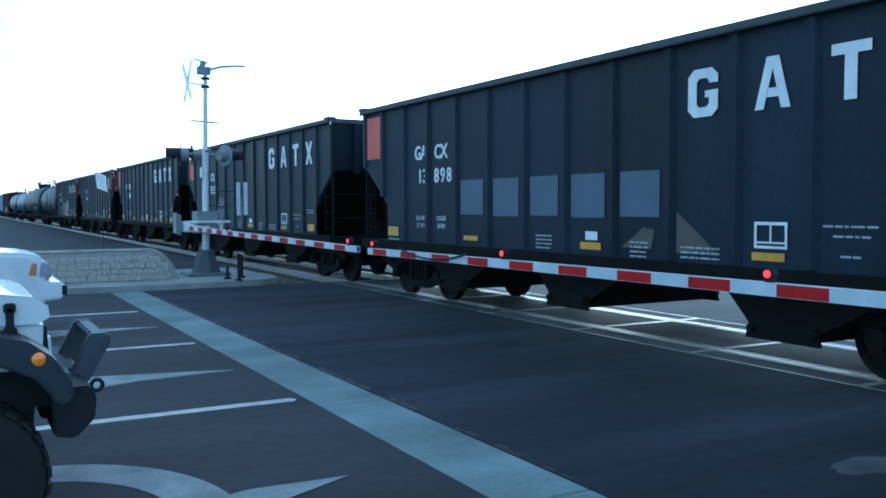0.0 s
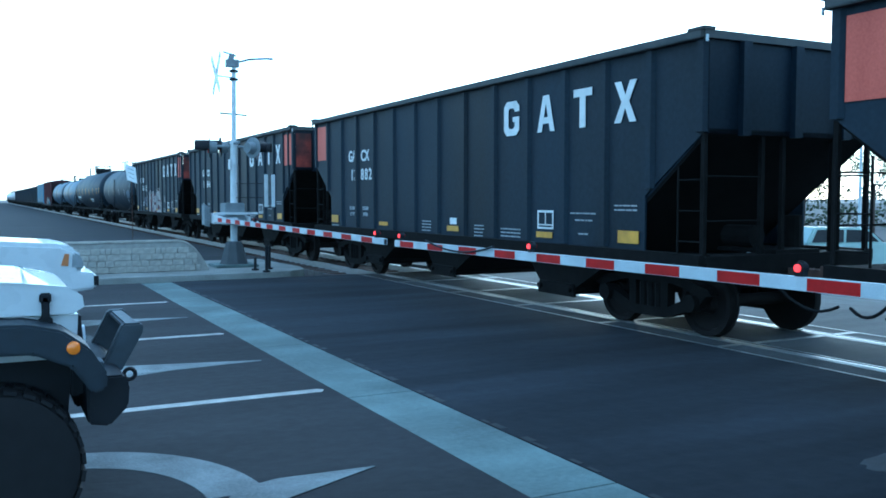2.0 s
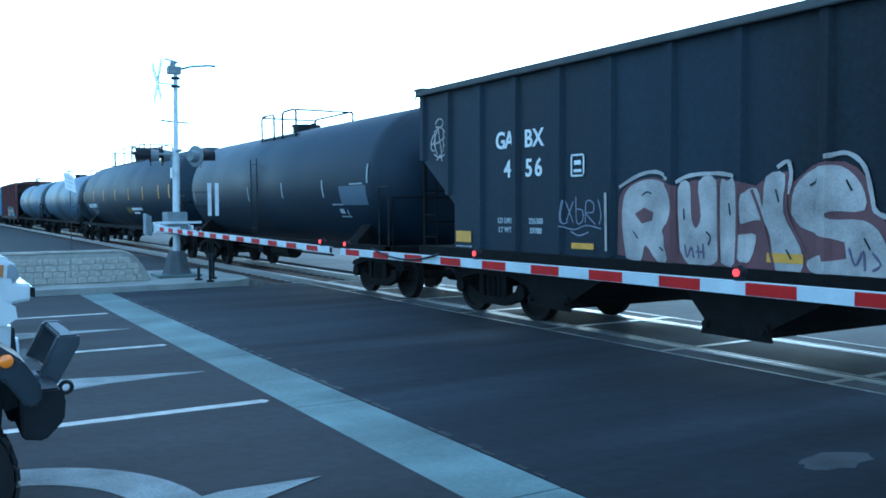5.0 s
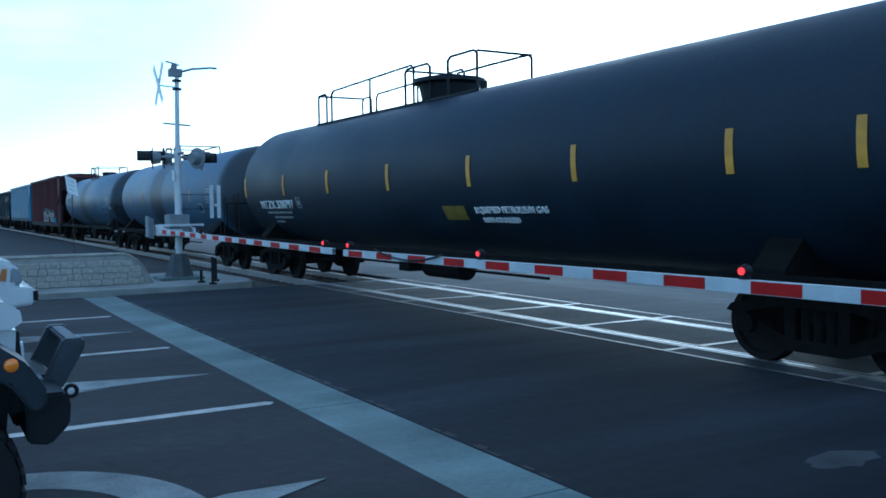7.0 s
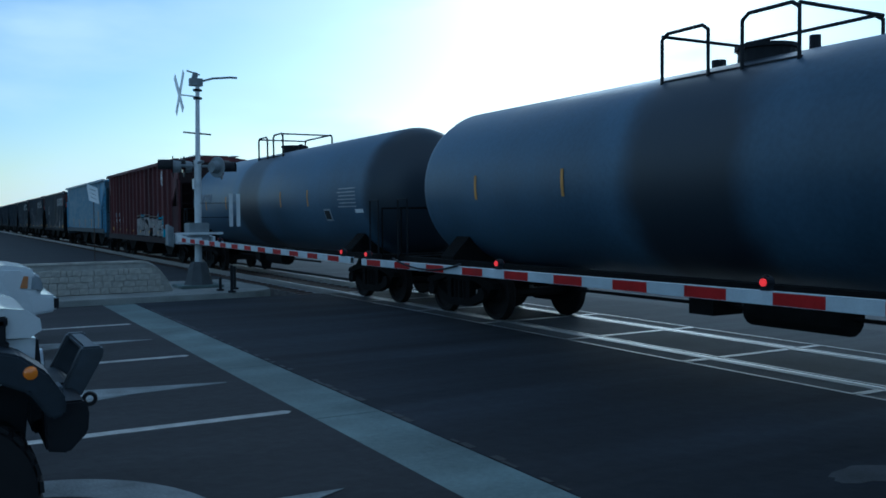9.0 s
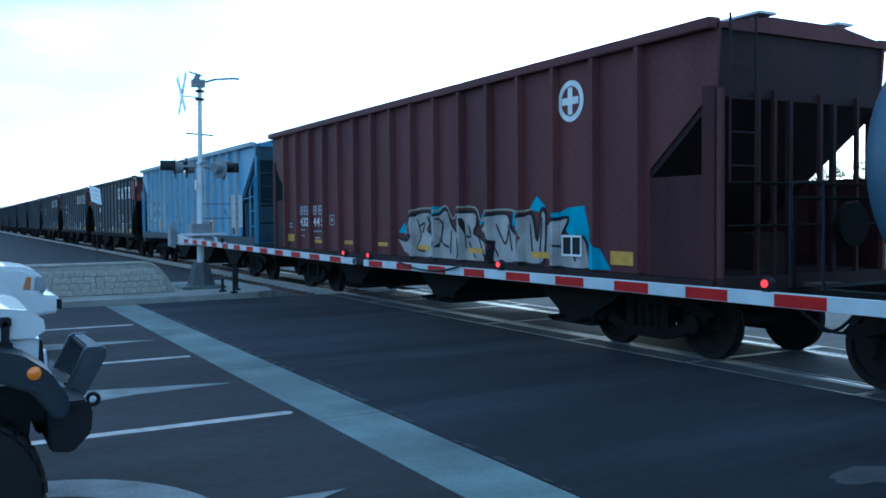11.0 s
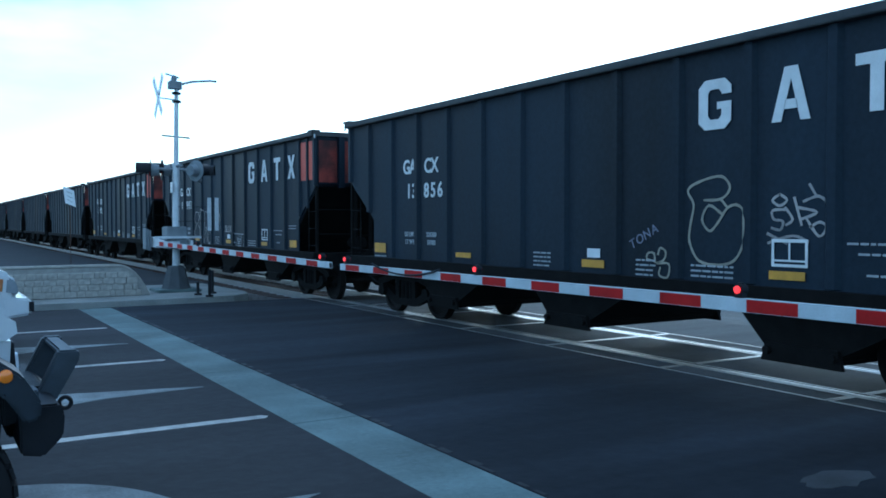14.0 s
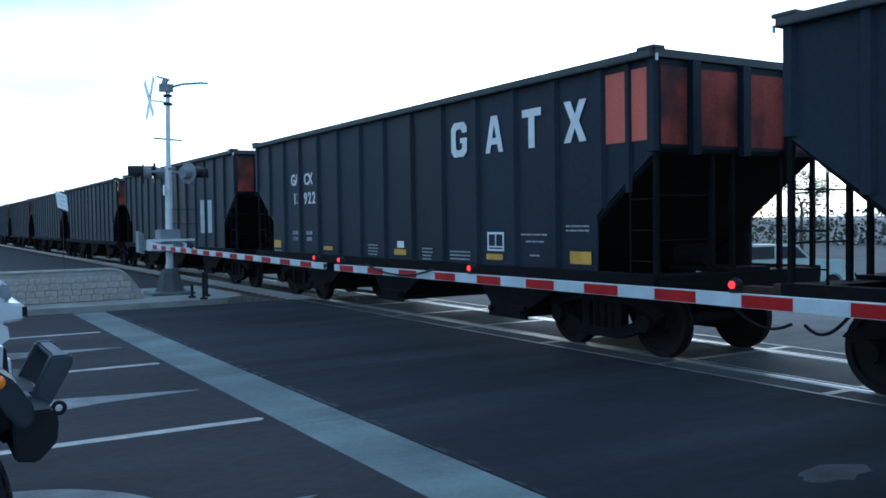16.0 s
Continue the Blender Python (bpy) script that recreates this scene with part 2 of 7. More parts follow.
MASTGREY = surface("weathered_grey_metal", (0.20, 0.22, 0.235), 0.65, 0.1, vary=0.25, scale=5, bump=0.08)
DULLAMBER = surface("dull_amber_lens", (0.42, 0.17, 0.05), 0.3, vary=0.15, scale=9, bump=0.0, coat=0.3)
ORANGEDIRTY = patchy(surface("sooty_orange_panel", (0.30, 0.055, 0.040), 0.7, vary=0.6, scale=1.2, bump=0.05, streak=True, second=(0.42, 0.09, 0.065), spec=0.2), (0.045, 0.024, 0.022), 1.15, 0.42, 0.70)
BASEGREY = surface("dark_cast_base", (0.06, 0.065, 0.07), 0.7, vary=0.3, scale=5, bump=0.1)
RUBBER = surface("tyre_rubber", (0.012, 0.012, 0.013), 0.88, vary=0.3, scale=12, bump=0.15, spec=0.3)
AMBER = surface("amber_lens", (0.85, 0.24, 0.015), 0.2, vary=0.1, scale=9, bump=0.0, coat=0.5)
HEADLENS = surface("clear_headlamp_lens", (0.34, 0.37, 0.40), 0.12, 0.3, vary=0.15, scale=9, bump=0.0, coat=1.0)
BARK = surface("bark", (0.07, 0.05, 0.04), 0.9, vary=0.3, scale=6, bump=0.5)
LEAF = surface("dusty_leaves", (0.045, 0.060, 0.028), 0.7, vary=0.45, scale=1.3, bump=0.1)
GRAFWHITE = surface("graffiti_white", (0.35, 0.325, 0.31), 0.7, vary=0.45, scale=2.5, bump=0.02, second=(0.52, 0.475, 0.44))
GRAFMAROON = surface("graffiti_maroon", (0.105, 0.046, 0.050), 0.65, vary=0.35, scale=2.5, bump=0.02)
GRAFCYAN = surface("graffiti_cyan", (0.04, 0.30, 0.42), 0.6, vary=0.3, scale=2.5, bump=0.02)
GRAFPINK = surface("graffiti_violet", (0.10, 0.075, 0.14), 0.6, vary=0.25, scale=2.5, bump=0.02)
GRAFLILAC = surface("graffiti_lilac", (0.22, 0.22, 0.28), 0.65, vary=0.35, scale=4, bump=0.02)
BUFFLINE = surface("graffiti_buff", (0.30, 0.28, 0.22), 0.65, vary=0.3, scale=3, bump=0.02)
BUFF = surface("buff_wash", (0.085, 0.07, 0.055), 0.7, vary=0.35, scale=3.0, bump=0.02)
OVERPAINT = surface("grey_overpaint", (0.085, 0.11, 0.15), 0.6, vary=0.15, scale=2.0, bump=0.02)


# ---------------------------------------------------------------- mesh helpers
def box(bm, x0, x1, y0, y1, z0, z1):
    v = [bm.verts.new((x, y, z)) for x in (x0, x1) for y in (y0, y1) for z in (z0, z1)]
    for f in ((0, 1, 3, 2), (4, 6, 7, 5), (0, 4, 5, 1), (2, 3, 7, 6), (0, 2, 6, 4), (1, 5, 7, 3)):
        bm.faces.new([v[i] for i in f])
    return v


def prism(bm, poly, a0, a1, axis="x"):
    """A polygon pushed along an axis. axis x: poly is (y, z); y: (x, z); z: (x, y)."""
    def at(p, a):
        return {"x": (a, p[0], p[1]), "y": (p[0], a, p[1]), "z": (p[0], p[1], a)}[axis]
    lo, hi = [bm.verts.new(at(p, a0)) for p in poly], [bm.verts.new(at(p, a1)) for p in poly]
    bm.faces.new(lo[::-1]).normal_update()
    bm.faces.new(hi).normal_update()
    n = len(poly)
    for i in range(n):
        bm.faces.new((lo[i], lo[(i + 1) % n], hi[(i + 1) % n], hi[i]))


def rod(bm, p0, p1, r, n=8, r1=None):
    p0, p1 = Vector(p0), Vector(p1)
    d = (p1 - p0)
    q = d.to_track_quat("Z", "Y").to_matrix()
    r1 = r if r1 is None else r1
    a = [bm.verts.new(p0 + q @ Vector((r * math.cos(k * math.tau / n), r * math.sin(k * math.tau / n), 0))) for k in range(n)]
    b = [bm.verts.new(p1 + q @ Vector((r1 * math.cos(k * math.tau / n), r1 * math.sin(k * math.tau / n), 0))) for k in range(n)]
    bm.faces.new(a[::-1])
    bm.faces.new(b)
    for k in range(n):
        bm.faces.new((a[k], a[(k + 1) % n], b[(k + 1) % n], b[k]))


def tube(bm, pts, r, n=6, closed=False):
    """A bent pipe through the points, one unbroken skin."""
    pts = [Vector(p) for p in pts]
    m = len(pts)
    dirs = []
    for k in range(m):
        a = pts[k] - pts[k - 1] if k or closed else pts[1] - pts[0]
        b = pts[(k + 1) % m] - pts[k] if k < m - 1 or closed else a
        dirs.append((a.normalized(), (a.normalized() + b.normalized()).normalized()))
    side = dirs[0][1].orthogonal().normalized()
    rings = []
    for p, (d, mid) in zip(pts, dirs):
        side = (side - mid * side.dot(mid)).normalized()
        other = mid.cross(side)
        wide = r / max(0.5, d.dot(mid)) ** 0.5
        rings.append([bm.verts.new(p + wide * (side * math.cos(j * math.tau / n) + other * math.sin(j * math.tau / n))) for j in range(n)])
    for u, v in zip(rings, rings[1:] + rings[:1] if closed else rings[1:]):
        for j in range(n):
            bm.faces.new((u[j], u[(j + 1) % n], v[(j + 1) % n], v[j]))
    if not closed:
        bm.faces.new(rings[0][::-1])
        bm.faces.new(rings[-1])


def lathe(bm, prof, n=32, axis="y", centre=(0, 0, 0)):
    """A profile of (along, radius) turned round an axis."""
    rings = []
    for a, r in prof:
        ring = []
        for k in range(n):
            c, s = r * math.cos(k * math.tau / n), r * math.sin(k * math.tau / n)
            ring.append(bm.verts.new(Vector(centre) + Vector({"y": (c, a, s), "x": (a, c, s), "z": (c, s, a)}[axis])))
        rings.append(ring)
    for p, q in zip(rings, rings[1:]):
        for k in range(n):
            bm.faces.new((p[k], p[(k + 1) % n], q[(k + 1) % n], q[k]))
    bm.faces.new(rings[0][::-1])
    bm.faces.new(rings[-1])


def mesh_of(name, bm, material, smooth=False, bevel=0.0):
    if bevel:
        bmesh.ops.bevel(bm, geom=bm.edges[:], offset=bevel, segments=2, affect="EDGES", clamp_overlap=True)
    bmesh.ops.recalc_face_normals(bm, faces=bm.faces[:])
    me = bpy.data.meshes.new(name)
    bm.to_mesh(me)
    bm.free()
    me.materials.append(material)
    if smooth:
        me.polygons.foreach_set("use_smooth", [True] * len(me.polygons))
        me.set_sharp_from_angle(angle=radians(38))
    return me


def part(name, bm, material, parent, label="", smooth=False, bevel=0.0, m=None):
    ob = new(name, mesh_of(name, bm, material, smooth, bevel))
    ob.parent = parent
    if m is not None:
        ob.matrix_basis = m
    return tagged(ob, label)


def thing(name, label, category, m=None, group="", kind=""):
    ob = new(name)
    if m is not None:
        ob.matrix_basis = m
    return tagged(ob, label, category, group, kind)


def solid(name, bm, material, label, category="", kind="", smooth=False, bevel=0.0, m=None, group=""):
    ob = new(name, mesh_of(name, bm, material, smooth, bevel))
    if m is not None:
        ob.matrix_basis = m
    return tagged(ob, label, category, group, kind)


def B():
    return bmesh.new()


def lettering(bm, words, size, m, thick=0.004, fat=0.0, squeeze=1.0):
    """Flat letters of Blender's own font, middle at m, in m's x-y plane."""
    cu = bpy.data.curves.new("words", "FONT")
    cu.body, cu.size, cu.extrude, cu.offset = words, size, thick, fat
    cu.align_x, cu.align_y, cu.resolution_u = "CENTER", "CENTER", 3
    ob = bpy.data.objects.new("words", cu)
    me = ob.to_mesh()
    me.transform(m @ Matrix.Diagonal((squeeze, 1, 1, 1)))
    bm.from_mesh(me)
    ob.to_mesh_clear()
    bpy.data.objects.remove(ob)
    bpy.data.curves.remove(cu)


# ---------------------------------------------------------------- ground and track
# x runs across the track, y along it, z = 0 at the road and rail head.
TRACK, GAUGE = 9.23, 1.505
bm = B()
box(bm, -1500, 1500, -1500, 1500, -1.20, -1.00)
solid("ground", bm, DIRT, "dry grey-brown open ground reaching the horizon", kind="structure")
bm = B()
box(bm, -60, 2.90, -60, 20.0, -1.00, 0.0)
solid("road", bm, ASPHALT, "dark worn asphalt of the road lanes", kind="structure")
bm = B()
box(bm, 3.56, 7.93, -60, 20.0, -1.00, 0.0)
solid("road", bm, ASPHALT_NEW, "smooth darker asphalt before the crossing", kind="structure")
bm = B()
prism(bm, [(10.53, -1.0), (10.53, 0.0), (12.5, 0.0), (22.0, -0.95), (70, -0.95), (70, -1.0)], -60, 140, "y")
solid("road", bm, ASPHALT_OLD, "grey worn asphalt of the road beyond the track", kind="structure")
bm = B()
box(bm, -60, 7.4, 24.6, 400, -1.00, 0.02)
solid("verge", bm, ASPHALT, "dark worn asphalt lot beside the track", kind="structure")
bm = B()
box(bm, 70, 400, -300, 400, -1.00, -0.94)
solid("far_lot", bm, ASPHALT_OLD, "pale worn asphalt lot beyond the track", kind="structure")
bm = B()
prism(bm, [(7.4, -1.0), (7.4, -0.02), (8.0, -0.16), (10.5, -0.16), (10.8, -0.02), (10.8, -1.0)], 20.0, 420, "y")
prism(bm, [(7.4, -1.0), (7.4, -0.02), (8.0, -0.16), (10.5, -0.16), (10.8, -0.02), (10.8, -1.0)], -60, -8.6, "y")
solid("track_bed", bm, BALLAST, "crushed stone ballast bed of the railway", kind="structure")


def rail(x):
    bm = B()
    prism(bm, [(x - 0.036, -0.05), (x - 0.036, -0.008), (x - 0.026, 0.004), (x + 0.026, 0.004), (x + 0.036, -0.008), (x + 0.036, -0.05),
               (x + 0.01, -0.06), (x + 0.01, -0.14), (x + 0.07, -0.16), (x - 0.07, -0.16), (x - 0.01, -0.14), (x - 0.01, -0.06)], -60, 420, "y")
    return solid("rail", bm, RAIL, "polished steel running rail of the track", "rail", group="rails of the track")


rail(TRACK - GAUGE / 2)
rail(TRACK + GAUGE / 2)
bm = B()
for k in range(190):
    box(bm, TRACK - 1.3, TRACK + 1.3, 20.4 + 0.55 * k, 20.64 + 0.55 * k, -0.30, -0.145)
solid("sleepers", bm, RUST, "weathered timber sleepers under the rails", "sleeper", kind="stuff")

crossing = thing("crossing_surface", "concrete crossing panels with steel edges between the rails", "level crossing", kind="structure")
PANEL_Y0, PANEL_L = -8.53, 2.38
SPANS = [(7.93, 8.40), (8.56, 9.90), (10.06, 10.53)]
for a, b in SPANS:
    bm = B()
    box(bm, a + 0.012, b - 0.012, 0.012, PANEL_L - 0.012, -0.15, -0.004)
    me = mesh_of("panel", bm, PANEL)
    bm = B()
    for u in (a + 0.012, b - 0.042):
        box(bm, u, u + 0.03, 0.012, PANEL_L - 0.012, -0.004, 0.003)
    for v in (0.012, PANEL_L - 0.042):
        box(bm, a + 0.045, b - 0.045, v, v + 0.03, -0.004, 0.003)
    ed = mesh_of("panel_edge", bm, EDGE)
    for k in range(12):
        ob = new("panel", me)
        ob.parent, ob.location = crossing, (0, PANEL_Y0 + PANEL_L * k, 0)
        eo = new("panel_edge", ed)
        eo.parent = ob

# pale concrete gutter in slabs
gutter = thing("gutter", "pale concrete gutter strip in cast slabs across the road", "gutter", kind="structure")
for k in range(20):
    bm = B()
    y0 = -42.0 + 3.1 * k
    box(bm, 2.906, 3.554, y0 + 0.011, y0 + 3.089, -0.3, -0.004)
    part("slab", bm, CONCRETE, gutter)
bm = B()
box(bm, 2.9, 3.56, -42, 20.0, -1.0, -0.02)
part("bed", bm, MORTAR, gutter)
# dark seam where the newer asphalt meets the gutter
bm = B()
random.seed(4)
for k in range(120):
    if random.random() < 0.75:
        y = -6 + 0.21 * k
        box(bm, 3.562, 3.598 + random.uniform(0, 0.04), y, y + random.uniform(0.1, 0.21), 0.0, 0.004)
solid("seam", bm, DARKMETAL, "broken dark tar seam along the gutter", kind="stuff")


# ---------------------------------------------------------------- painted markings
def flat(name, poly, material, label, z=0.004):
    bm = B()
    prism(bm, poly, 0.0005, z, "z")
    return solid(name, bm, material, label, "road marking")


def lane_line(y, x0, x1, w=0.14):
    return tagged(flat("lane_line", [(x0, y - w / 2), (x1 - 0.05, y - w / 2), (x1, y), (x1 - 0.05, y + w / 2), (x0, y + w / 2)], ROADPAINT, "white painted lane line on the asphalt"), group="lane lines")


for y in (8.0, 12.0, 16.15):
    lane_line(y, -30, 2.81)


def lane_arrow(y):
    """A straight-ahead arrow with a curved turn branch, pointing at the track."""
    thing_ = thing("lane_arrow", "worn white turn arrow painted on the asphalt", "road marking", group="lane arrows")
    bm = B()
    prism(bm, [(0.95, y - 0.22), (2.70, y - 0.02), (2.70, y + 0.02), (0.95, y + 0.42)], 0.0005, 0.004, "z")
    prism(bm, [(-3.0, y + 0.02), (0.95, y + 0.02), (0.95, y + 0.18), (-3.0, y + 0.18)], 0.0005, 0.004, "z")
    prism(bm, [(0.35, y - 0.50), (1.05, y - 0.36), (1.62, y - 0.16), (0.98, y - 0.24), (0.60, y - 0.36)], 0.0005, 0.004, "z")
    part("straight_head", bm, ARROWPAINT, thing_)
    return thing_


lane_arrow(9.8)
lane_arrow(13.9)
near_arrow = thing("turn_arrow", "broad worn white turn arrow painted on the asphalt", "road marking")
bm = B()
prism(bm, [(1.35, 5.05), (2.30, 5.52), (1.62, 5.56), (1.30, 5.46), (1.2, 5.2)], 0.0045, 0.008, "z")
part("arrow_head", bm, ARROWPAINT, near_arrow)
bm = B()
arc = [(0.33 + 1.17 * math.sin(a), 5.38 + 1.42 * math.cos(a)) for a in [radians(d) for d in range(-30, 92, 8)]]
inn = [(0.33 + 0.80 * math.sin(a), 5.38 + 1.02 * math.cos(a)) for a in [radians(d) for d in range(-30, 92, 8)]]
prism(bm, arc + inn[::-1], 0.0005, 0.004, "z")
part("curved_shaft", bm, ARROWPAINT, near_arrow)

# pale repair patch with cracks near the gutter's far side
bm = B()
random.seed(9)
ring = [(5.6 + (0.36 + random.uniform(-0.1, 0.1)) * math.cos(a), 3.95 + (0.17 + random.uniform(-0.05, 0.05)) * math.sin(a)) for a in [k * math.tau / 18 for k in range(18)]]
prism(bm, ring, 0.0005, 0.004, "z")
solid("repair_patch", bm, PATCH, "pale worn repair patch on the asphalt", kind="structure")

# ---------------------------------------------------------------- island with kerb and block wall
island = thing("island", "raised concrete island with a kerb beside the crossing", "traffic island", kind="structure")
bm = B()
prism(bm, [(-40, 20.0), (5.6, 20.0), (6.3, 20.15), (6.8, 20.6), (6.95, 21.3), (6.8, 24.6), (-40, 24.6)], -1.0, 0.13, "z")
part("island_top", bm, ISLAND, island, bevel=0.02)


def block_wall(y, x0, x1, h, slope):
    """A low wall of rough blocks; its end runs down in a curve."""
    w = thing("block_wall", "low grey split-block wall with a rounded sloping end", "wall", kind="structure")
    top = [(x1 + slope * s, 0.13 + (h - 0.13) * (1 - s ** 2.2)) for s in [k / 8 for k in range(9)]]
    bm = B()
    prism(bm, [(x0, 0.1)] + [(x0, h)] + top + [(x1 + slope, 0.1)], y + 0.03, y + 0.27, "y")
    part("core", bm, MORTAR, w)
    bm = B()
    crest = [(x0, h)] + top
    for d0, d1, lift in ((0.0, 0.30, 0.018), (0.03, 0.27, 0.034), (0.07, 0.23, 0.045)):
        prism(bm, [(a, b + 0.003) for a, b in crest] + [(a, b + lift) for a, b in crest[::-1]], y + d0, y + d1, "y")
    part("rounded_top", bm, BLOCK, w)
    meshes = []
    for ln in (0.19, 0.12, 0.26):
        bm = B()
        box(bm, 0.004, ln - 0.004, 0, 0.05, 0.003, 0.137)
        bmesh.ops.bevel(bm, geom=bm.edges[:], offset=0.008, segments=1, affect="EDGES")
        meshes.append((ln, mesh_of("block", bm, BLOCK)))
    random.seed(21)
    count = 0
    for row in range(5):
        z = 0.135 + 0.14 * row
        x = x1 + slope - 0.02
        while x > -2.5 and count < 296:
            ln, me = random.choice(meshes)
            x -= ln
            t = max(0, (x + ln - x1) / slope)
            if z + 0.14 > 0.13 + (h - 0.13) * (1 - t ** 2.2):
                continue
            ob = new("block", me)
            ob.parent, ob.location = w, (x, y - 0.015 + random.uniform(-0.012, 0.012), z)
            count += 1
    return w


block_wall(21.3, -12, 3.95, 0.82, 0.72)
# ---------------------------------------------------------------- railway cars
# In a car's own space x = -1.6 is the side towards the road, y = 0 the leading end, z = 0 the rail head.
WHEEL_R = 0.457


def wheel_mesh():
    bm = B()
    for s in (-1, 1):
        prof = [(s * 0.68, 0.1), (s * 0.69, 0.47), (s * 0.72, 0.475), (s * 0.73, WHEEL_R), (s * 0.83, WHEEL_R - 0.004), (s * 0.83, 0.38), (s * 0.79, 0.36), (s * 0.77, 0.16), (s * 0.86, 0.13)]
        lathe(bm, prof, 28, "x")
    rod(bm, (-0.95, 0, 0), (0.95, 0, 0), 0.085, 12)
    return mesh_of("wheel_set", bm, WHEELSTEEL, True)


WHEEL_ME = wheel_mesh()


def truck_mesh():
    bm = B()
    for s in (-1, 1):
        x0, x1 = (s * 0.98 - 0.07, s * 0.98 + 0.07)
        # cast side frame: top chord, sloping lower chord, columns
        prism(bm, [(-1.22, 0.58), (-1.15, 0.66), (-0.55, 0.80), (0.55, 0.80), (1.15, 0.66), (1.22, 0.58), (1.05, 0.55), (0.5, 0.68), (-0.5, 0.68), (-1.05, 0.55)], x0, x1)
        prism(bm, [(-1.12, 0.56), (-0.98, 0.40), (-0.35, 0.20), (0.35, 0.20), (0.98, 0.40), (1.12, 0.56), (1.0, 0.60), (0.34, 0.33), (-0.34, 0.33), (-1.0, 0.60)], x0, x1)
        for y in (-0.33, 0.33):
            box(bm, x0, x1, y - 0.07, y + 0.07, 0.3, 0.7)
        for y in (-0.889, 0.889):
            rod(bm, (s * 0.93, y, WHEEL_R), (s * 1.13, y, WHEEL_R), 0.12, 12)
        for y in (-0.16, 0.0, 0.16):
            rod(bm, (s * 0.98, y, 0.33), (s * 0.98, y, 0.66), 0.065, 8)
    box(bm, -1.0, 1.0, -0.2, 0.2, 0.52, 0.78)
    return mesh_of("truck_frame", bm, UNDER)


TRUCK_ME = truck_mesh()


def add_truck(car, y):
    fr = new("truck", TRUCK_ME)
    fr.parent, fr.location = car, (0, y, 0)
    for dy in (-0.889, 0.889):
        w = new("wheel_set", WHEEL_ME)
        w.parent, w.location = fr, (0, dy, WHEEL_R)
    return fr


def coupler(car, y, s):
    bm = B()
    box(bm, -0.11, 0.11, min(y, y + s * 0.75), max(y, y + s * 0.75), 0.72, 0.94)
    prism(bm, [(-0.2, 0.68), (0.2, 0.68), (0.2, 1.0), (-0.2, 1.0)], y + s * 0.62, y + s * 0.88, "y")
    part("coupler", bm, RUST, car)
    bm = B()
    tube(bm, [(-0.35 + 0.25 * k / 8, y + s * 0.82 * k / 8, 0.78 - 0.34 * math.sin(math.pi * min(k / 8, 1) * 0.72)) for k in range(9)], 0.02)
    part("brake_hose", bm, RUBBER, car)


def ladder(car, p, axis, w, z0, z1, n, material, name="ladder"):
    """Two rails and n rungs. axis y: it lies along the car's side; x: on its end."""
    bm = B()
    d = Vector((0, w, 0)) if axis == "y" else Vector((w, 0, 0))
    a, b = Vector((p[0], p[1], z0)), Vector((p[0], p[1], z1))
    for o in (Vector(), d):
        rod(bm, a + o, b + o, 0.015, 6)
    for k in range(n):
        q = a + (b - a) * ((k + 0.5) / n)
        rod(bm, q, q + d, 0.011, 6)
    return part(name, bm, material, car)


def on_side(y, z, x=-1.5):
    """A frame on the car's road side: its x runs to the right as seen from the road (towards -y), its y up."""
    return Matrix(((0, 0, -1, x), (-1, 0, 0, y), (0, 1, 0, z), (0, 0, 0, 1)))


def plate(bm, y0, y1, z0, z1, x, t=0.006):
    box(bm, x - t, x, y0, y1, z0, z1)


HRIB = 0.052
HL, HTOP, HSILL = 14.2, 3.85, 1.14
CUTY, CUTZ = 1.10, 1.87
RIBY = [0.06, 1.0, 1.96, 2.93, 3.95, 5.0, 6.07, 7.13, 8.16, 9.22, 10.28, 11.33, 12.3, 13.28, 14.14]


